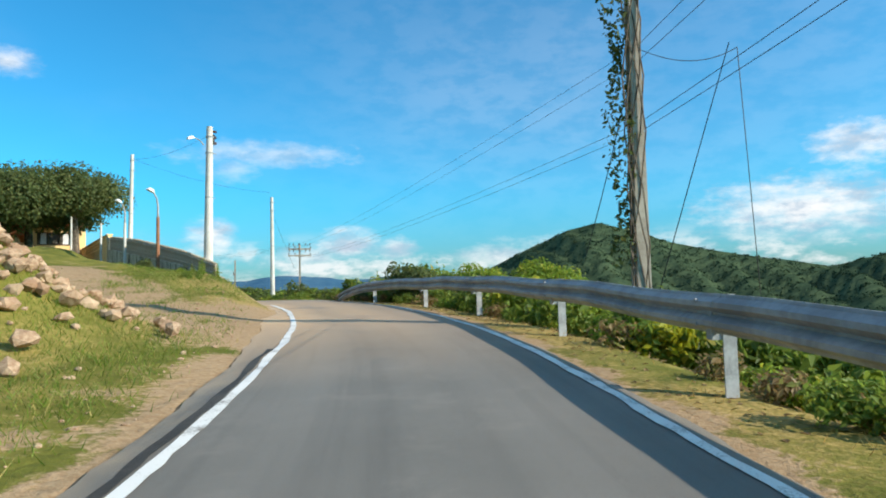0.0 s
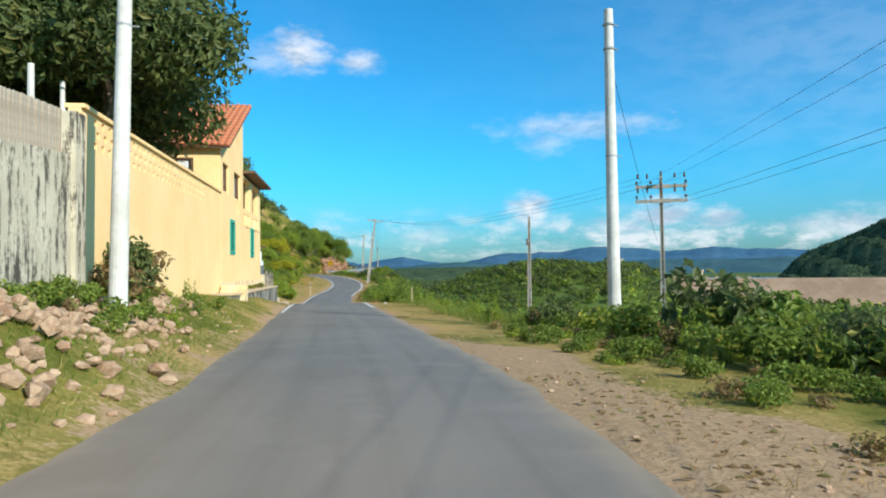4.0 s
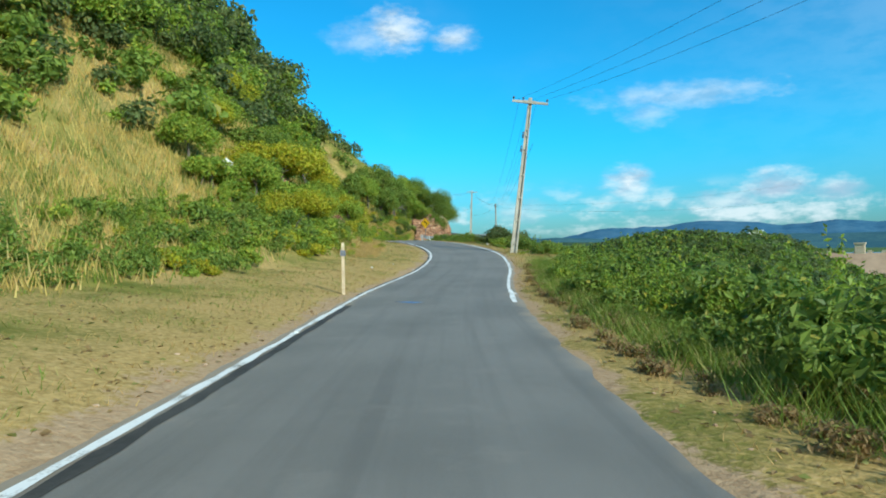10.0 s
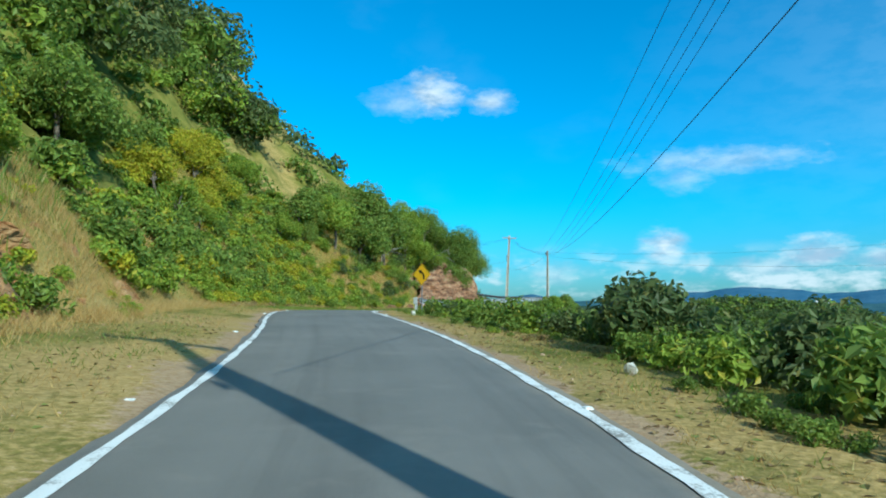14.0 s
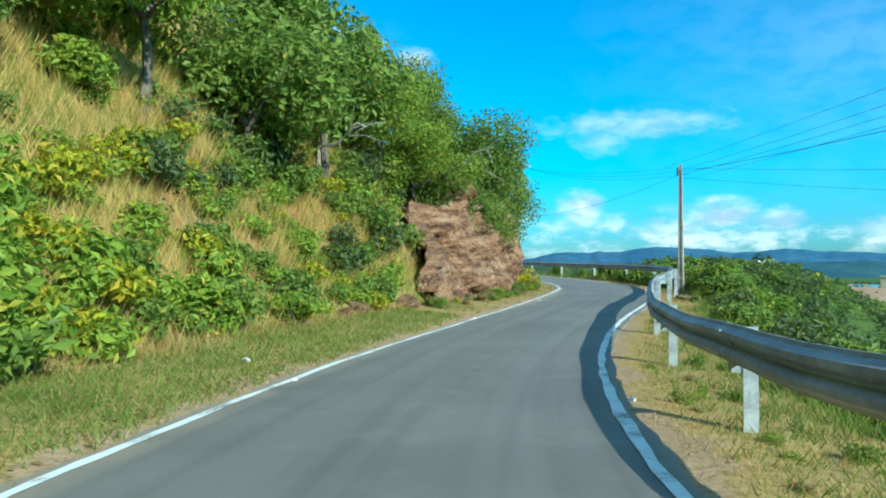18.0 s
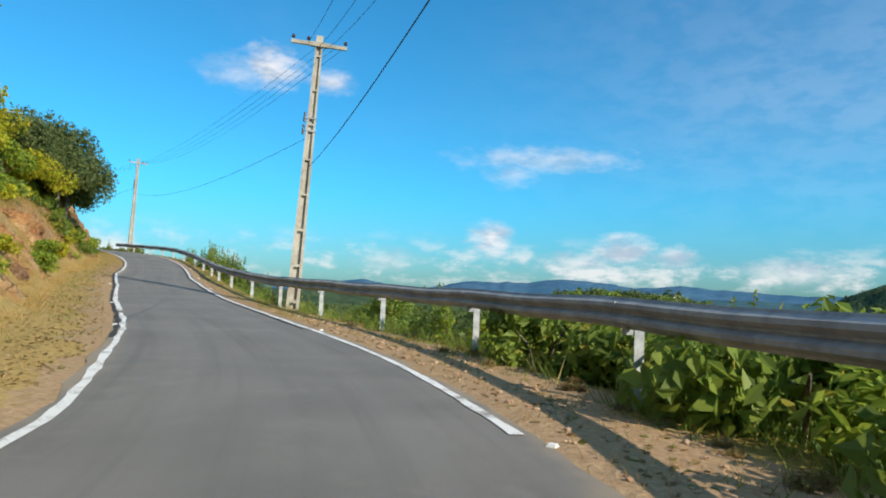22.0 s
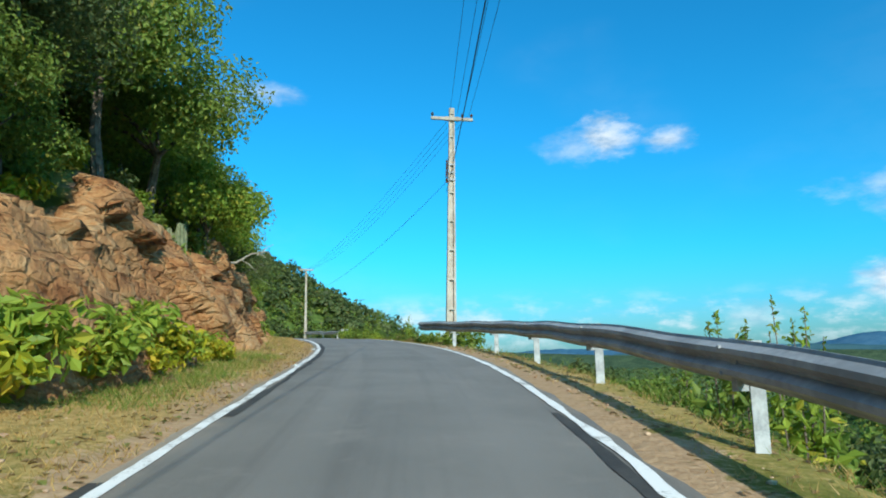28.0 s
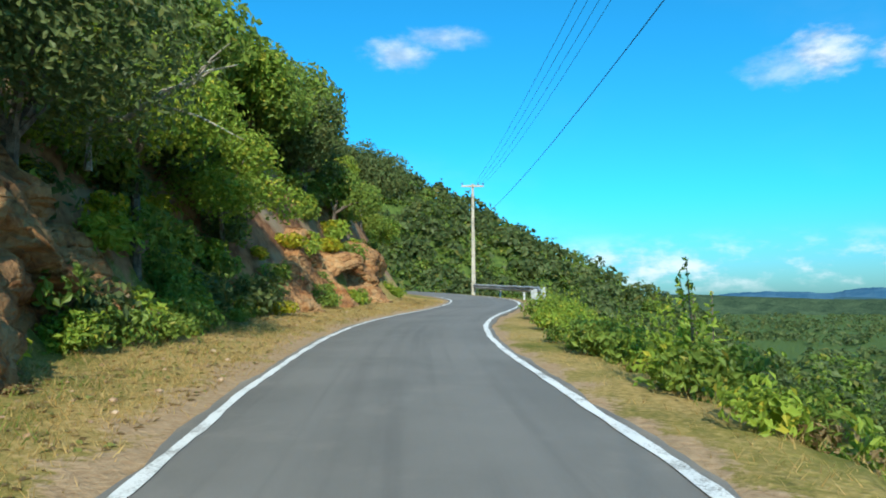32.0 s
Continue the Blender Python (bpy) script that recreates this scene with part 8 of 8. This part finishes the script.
def scatter_rocks():
    r = np.random.RandomState(9)
    stones = []
    for i in range(5):
        me = rock_mesh("rock", 60 + i, 1, 0.35)
        me.materials.append(M_STONE if i < 4 else M_PALE)
        stones.append(me)
    crags = []
    for i in range(5):
        me = rock_mesh("crag", 70 + i, 3, 0.6, 12)
        me.materials.append(M_ROCK)
        crags.append(me)

    def stone(x, y, size, label, group, zoff=0.25, kinds=stones, flat=0.7):
        z = ground_at(x, y)
        me = kinds[r.randint(len(kinds))]
        o = new("rock", me)
        o.matrix_basis = Matrix.LocRotScale((x, y, z + size * zoff), Euler(r.uniform(-0.5, 0.5, 3) + (0, 0, r.uniform(0, 6.28))), (size, size * r.uniform(0.7, 1), size * flat))
        tagged(o, label, "rock", group)
    small, piled = [], 0
    heap_label = "broken reddish building stone in a heap"
    for cx, cy, sx, sy, n, lo, hi in ((10.0, 31.3, 0.6, 2.4, 170, 0.08, 0.28), (10.9, 36.0, 0.75, 1.9, 240, 0.05, 0.17), (11.3, 39.5, 0.55, 2.0, 130, 0.05, 0.15), (0.7, 10.1, 1.6, 1.3, 260, 0.05, 0.2), (11.3, 43.5, 0.5, 1.6, 16, 0.1, 0.25)):
        for _ in range(n):
            x, y = cx + r.normal(0, sx * 0.7), cy + r.normal(0, sy * 0.7)
            if x < 11.95 - 0.11 * (55.33 - y) + 0.35 and y > 24:
                x = 11.95 - 0.11 * (55.33 - y) + 0.4 + r.uniform(0, 0.8)
            piled += 1
            if piled % 3:
                small.append((x, y, r.uniform(lo, hi * 0.85), r.uniform(0.1, 0.7)))
            else:
                stone(x, y, r.uniform(lo, hi), heap_label, "heaps of broken stone", r.uniform(0.2, 0.9), stones[:4])
    vv, ff = [], []
    for x, y, size, lift in small:
        me = stones[r.randint(4)]
        src = np.array([v.co for v in me.vertices]) @ np.array(Euler(r.uniform(0, 6.28, 3)).to_matrix()).T * (size, size * 0.8, size * 0.7)
        ff += [[q + len(vv) * len(src) for q in f.vertices] for f in me.polygons]
        vv.append(src + (x, y, ground_at(x, y) + size * lift))
    me = bpy.data.meshes.new("rubble")
    me.from_pydata(np.vstack(vv).tolist(), [], ff)
    tagged(put("rubble", me, M_STONE), "loose broken stones between the heaps", "rubble", kind="stuff")
    for s, d, k in ((26, -2.6, 0.1), (104, -3.1, 0.07), (106.5, -2.7, 0.05), (104, 2.5, 0.1), (122, 3.1, 0.14), (146, -3.2, 0.1), (137.5, 2.9, 0.16), (70, -3.3, 0.15), (63, 2.6, 0.1), (158, -2.7, 0.08)):
        p = on_road(s, d)
        stone(p[0], p[1], k, "pale loose stone on the verge", "stones on the verge", 0.3, stones[4:])
    crag_label = "cracked reddish rock jutting from the road cut"
    for s0, s1, d0, d1, n, lo, hi, hang in ((112, 122, -8.5, -6.0, 9, 0.5, 1.0, -0.1), (163, 173, -4.3, -3.7, 9, 0.15, 0.35, 0.2), (229, 262, -4.0, -3.4, 16, 0.12, 0.4, 0.2), (186, 205, -5.0, -3.8, 9, 0.25, 0.45, -0.1), (214, 222, -4.6, -4.0, 8, 0.12, 0.3, 0.0)):
        for _ in range(n):
            p = on_road(r.uniform(s0, s1), r.uniform(d0, d1))
            stone(p[0], p[1], r.uniform(lo, hi), crag_label, "rock in the road cut", hang, crags, 0.85)
    p = on_road(109, -10.0)
    stone(p[0], p[1], 0.6, "large pale boulder on the hillside", "boulders on the hillside", 0.2, stones[4:])


def rock_face(s0, s1, foot, top_h, lean, seed, label, mat, chop=1.0):
    """A blasted rock face along the left of the road: blocky, each block set back or proud."""
    r = np.random.RandomState(seed)
    ns, nh = int((s1 - s0) / 0.13), int(top_h / 0.11)
    ss, hh = np.meshgrid(np.linspace(s0, s1, ns), np.linspace(0, 1, nh), indexing="ij")
    end = np.clip(np.minimum(ss - s0, s1 - ss) / 2.5, 0, 1) ** 0.6
    height = top_h * (0.12 + 0.88 * end) * (1 + 0.18 * np.sin(ss * 0.9 + seed) + 0.12 * np.sin(ss * 2.3))
    h = hh * height
    a, b = ss.ravel() + 0.25 * np.sin(h.ravel() * 3 + ss.ravel()), h.ravel() * 1.35 + 0.45 * ss.ravel()
    out = np.zeros(len(a))
    for count, amp in ((int((s1 - s0) * 2.2), 0.42), (int((s1 - s0) * 14), 0.17), (int((s1 - s0) * 60), 0.06)):
        px, py = r.uniform(s0 - 1, s1 + 1, count), r.uniform(0.45 * s0 - 1, 0.45 * s1 + top_h * 1.5 + 1, count)
        val, tx, ty = r.uniform(-1, 1, count), r.normal(0, 0.55, count), r.normal(0, 0.55, count)
        for k in range(0, len(a), 4000):
            q = slice(k, k + 4000)
            i = ((a[q, None] - px) ** 2 + (b[q, None] - py) ** 2).argmin(1)
            out[q] += amp * np.clip(val[i] + tx[i] * (a[q] - px[i]) + ty[i] * (b[q] - py[i]), -1.3, 1.3)
    d = -(foot - 0.1 + lean * h.ravel()) + chop * out * (0.25 + 0.75 * end.ravel())
    d = np.where(hh.ravel() > 0.93, d - 0.5, d)
    jit = r.normal(0, 0.02, (3, len(d)))
    p = on_road(ss.ravel() + jit[0], d + jit[1] * 0.6)
    p[:, 2] += jit[2] + h.ravel() + 0.12 - 0.35 * (hh.ravel() < 0.02) - 0.25 * (hh.ravel() > 0.97)
    me = raw_mesh("cliff", p, grid_faces(ns, nh))
    tagged(put("cliff", me, mat, smooth=True), label, "cliff", "rock faces of the road cut")


def build_valley():
    # earth dam across the valley, with its water and a white house on the knoll
    d = thing("dam", (300, 462, -24), "long brown earth dam across the valley", "dam", rot=turned(-0.75))
    bm = bmesh.new()
    v = [bm.verts.new(p) for x in (-52, 150) for p in ((x, -26, -4), (x, -3, 17.5), (x, 3, 17.5), (x, 22, -4))]
    for f in ((0, 1, 5, 4), (1, 2, 6, 5), (2, 3, 7, 6), (0, 3, 2, 1), (4, 5, 6, 7)):
        bm.faces.new([v[i] for i in f])
    part("embankment", bm, M_DAM, d)
    bm = bmesh.new()
    box(bm, (5, 5, 8), (10, -1, 19))
    box(bm, (6, 6, 0.8), (10, -1, 23.2))
    part("gatehouse", bm, M_STEP, d, "small concrete gatehouse")
    for i in range(14):
        bm = bmesh.new()
        box(bm, (2.2, 0.8, 1.6), (-48 + i * 7, -2.6, 18.2))
        part("parapet_block", bm, M_STEP, d)
    bm = bmesh.new()
    box(bm, (16, 10, 12), (-62, -28, 4))
    part("spillway_block", bm, M_STEP, d, "pale concrete spillway block")
    w = bmesh.new()
    box(w, (420, 260, 0.5), (120, 150, 13.5))
    me = finish(w, "lake")
    me.materials.append(M_WATER)
    o = tagged(new("water", me), "grey-blue reservoir behind the dam", "water", kind="structure")
    o.matrix_basis = d.matrix_basis.copy()
    h = thing("white_house", (262, 492, ground_at(262, 492)), "far white house on the wooded knoll", "house")
    bm = bmesh.new()
    box(bm, (9, 6, 4.4), (0, 0, 2.0))
    part("wall", bm, M_WHITE, h)
    bm = bmesh.new()
    box(bm, (10, 7, 0.3), (0, 0, 4.4))
    part("roof", bm, M_WHITE, h)
    for x in (-2.5, 0, 2.5):
        bm = bmesh.new()
        box(bm, (1.0, 0.1, 1.2), (x, -3.02, 2.4))
        part("window", bm, M_ROOM_SHADE, h)
    verge_post(37.7, 97.8, 1.6, "thin pale post standing in the lower field", 0.0, 0.08, False)
    verge_post(48, 92, 2.2, "thin pale post standing in the lower field", 0.0, 0.1, False)


def cactus(s, d, columns, seed):
    """Ribbed green columns standing on the rock's edge."""
    r = np.random.RandomState(seed)
    p = on_road(s, d)
    c = thing("cactus", (p[0], p[1], ground_at(p[0], p[1])), "dusty green columnar cactus on top of the rock cut", "cactus", "cacti on the rock cut")
    for j in range(columns):
        h, x, y = r.uniform(1.2, 2.0), r.uniform(-0.35, 0.35), r.uniform(-0.35, 0.35)
        bm = bmesh.new()
        rings = []
        for z, k in ((-0.4, 0.08), (0.1, 0.085), (h * 0.5, 0.095), (h * 0.85, 0.085), (h * 0.97, 0.055), (h, 0.015)):
            lean = 0.06 * z * math.sin(j * 2.1)
            rings.append([bm.verts.new((x + lean + k * (1 + 0.16 * (-1) ** i) * math.cos(i * math.pi / 8), y + k * (1 + 0.16 * (-1) ** i) * math.sin(i * math.pi / 8), z)) for i in range(16)])
        for a, b in zip(rings[:-1], rings[1:]):
            for i in range(16):
                bm.faces.new((a[i], a[(i + 1) % 16], b[(i + 1) % 16], b[i]))
        bm.faces.new(rings[-1])
        part("column", bm, M_CACTUS, c)


M_CACTUS = plain("cactus_skin", (0.1, 0.12, 0.06), (0.2, 0.21, 0.12), 9.0, 0.8, strength=0.5)


def vines():
    """Creepers on the pole by the first bend."""
    r = np.random.RandomState(4)
    v = thing("creeper", (*POLE_0, ground_at(*POLE_0)), "dry creepers climbing up the concrete pole", "creeper")
    z = r.uniform(1.5, 7.0, 900)
    a = r.uniform(0, 6.28, 900)
    off = 0.05 + 0.28 * np.abs(np.sin(z * 1.3)) * r.uniform(0.2, 1, 900)
    p = np.stack([-0.24 + np.cos(a) * off, 0.1 + np.sin(a) * off, z], 1)
    put("leaves", quad_mesh("leaves", leaf_quads(p, 0.055, r)), M_LEAF_DARK, v)
    bm = bmesh.new()
    for k in range(5):
        pts = [(-0.2 + 0.12 * math.sin(j + k), -0.15 + 0.12 * math.cos(j * 1.3 + k), 0.9 * j) for j in range(9)]
        tube(bm, pts, [0.012] * 9, 4)
    part("stem_tangle", bm, M_BARK, v)


build_house()
build_walls()
build_yard()
stick_fence(69.5, 73.2, "grey weathered stick fence leaning beside the steps")
stick_fence(74.2, 81.0, "grey weathered stick fence with yellow flowers behind")
curve_sign()
verge_post(20.0, 61.3, 0.85, "thin white post standing in the roadside grass", 0.0, 0.022, False)
verge_post(16.92, 92.85, 1.2, "slender pale wooden post with small dark plate", 0.0, 0.04)
scatter_rocks()
rock_face(168.0, 182.0, 3.7, 3.4, 0.3, 3, "fractured red-brown rock face under the trees", M_ROCK)
rock_face(231.0, 248.5, 3.45, 2.6, 0.45, 4, "orange crumbling rock cut beside the road", M_ROCK_TAN, 0.7)
rock_face(247.0, 260.0, 3.6, 2.9, 0.45, 5, "cracked orange-brown rock cut under overhanging trees", M_ROCK_TAN, 1.0)
rock_face(258.5, 269.0, 3.6, 2.8, 0.4, 10, "orange-brown rock cut under leaning trees", M_ROCK_TAN, 1.1)
rock_face(276.0, 289.0, 3.8, 2.2, 0.5, 8, "pale and orange rock cut at the far bend", M_ROCK_TAN)
rock_face(113.0, 121.0, 6.4, 2.0, 0.9, 6, "reddish rock outcrop in the grassy bank", M_ROCK)
rock_face(122.5, 133.0, 4.5, 1.6, 0.75, 12, "orange earth and rock showing in the grassy bank", M_ROCK_TAN, 0.7)
rock_face(211.5, 223.0, 4.1, 2.3, 0.6, 9, "broken orange rock in the dry bank under yellow trees", M_ROCK_TAN, 1.0)
rock_face(197.0, 211.0, 3.6, 2.3, 0.9, 7, "reddish bedrock showing in the dry bank", M_ROCK_TAN, 0.6)
def gravel():
    """Small loose stones along both edges of the road."""
    r = np.random.RandomState(17)
    bm = bmesh.new()
    bmesh.ops.create_icosphere(bm, subdivisions=1, radius=1.0)
    src = np.array([v.co for v in bm.verts])
    faces = np.array([[v.index for v in f.verts] for f in bm.faces])
    bm.free()
    sets = ((176, 202, 1.95, 3.0, 420, 0.012, 0.05), (202, 254, 1.85, 2.4, 300, 0.01, 0.035), (24, 46, 1.9, 3.4, 320, 0.008, 0.03), (4, 24, -3.0, -1.9, 200, 0.01, 0.04), (24, 50, -3.2, -1.9, 260, 0.015, 0.06),
            (226, 285, -3.3, -1.9, 420, 0.01, 0.045), (60, 226, -2.6, -1.9, 340, 0.008, 0.03), (60, 176, 1.9, 2.6, 260, 0.008, 0.03))
    vv, ff, k = [], [], 0
    for s0, s1, d0, d1, n, lo, hi in sets:
        p = on_road(r.uniform(s0, s1, n), r.uniform(d0, d1, n))
        z = land(p[:, 0], p[:, 1])
        for i in range(n):
            size = lo + (hi - lo) * r.uniform() ** 2.5
            lump = src * (1 + r.uniform(-0.25, 0.25, (len(src), 1)))
            vv.append(lump * (size * r.uniform(0.8, 1.4), size, size * 0.6) + (p[i, 0], p[i, 1], z[i] + size * 0.2))
            ff.append(faces + k)
            k += len(src)
    me = raw_mesh("gravel", np.vstack(vv), np.vstack(ff))
    tagged(put("gravel", me, M_STONE), "small loose stones along the road's edges", "gravel", kind="stuff")


gravel()
cactus(247.2, -5.0, 4, 1)
cactus(249.0, -5.2, 3, 2)
build_valley()
vines()


def paint_mark(x, y, label, strokes):
    """Flat strokes of survey paint on the asphalt: corners in metres from the mark's middle."""
    z = float(on_road(*[float(v[0]) for v in beside([x], [y])[:2]])[2]) + 0.016
    t = thing("painted_mark", (x, y, z), label, "road marking", "blue marks on the road")
    for corners in strokes:
        bm = bmesh.new()
        top = [bm.verts.new((a, b, 0.006)) for a, b in corners]
        foot = [bm.verts.new((a, b, -0.02)) for a, b in corners]
        bm.faces.new(top)
        for i in range(len(top)):
            k = (i + 1) % len(top)
            bm.faces.new((foot[i], foot[k], top[k], top[i]))
        part("stroke", bm, M_BLUE, t)


paint_mark(15.5, 55.7, "blue survey paint marks on the asphalt",
           (((-0.245, -0.23), (-0.15, -0.25), (-0.075, 0.94), (-0.155, 0.96)), ((-0.04, -0.4), (0.05, -0.58), (0.33, -0.33), (0.1, -0.12), (0.0, -0.04))))
paint_mark(18.45, 91.0, "blue survey paint marks on the asphalt",
           (((-0.41, -0.05), (-0.06, -0.45), (0.06, -0.42), (0.32, -0.27), (0.0, -0.2)), ((-0.12, -0.18), (-0.04, -0.2), (-0.06, 0.62), (-0.14, 0.62)), ((0.0, -0.2), (0.1, -0.2), (0.25, 0.64), (0.13, 0.68))))
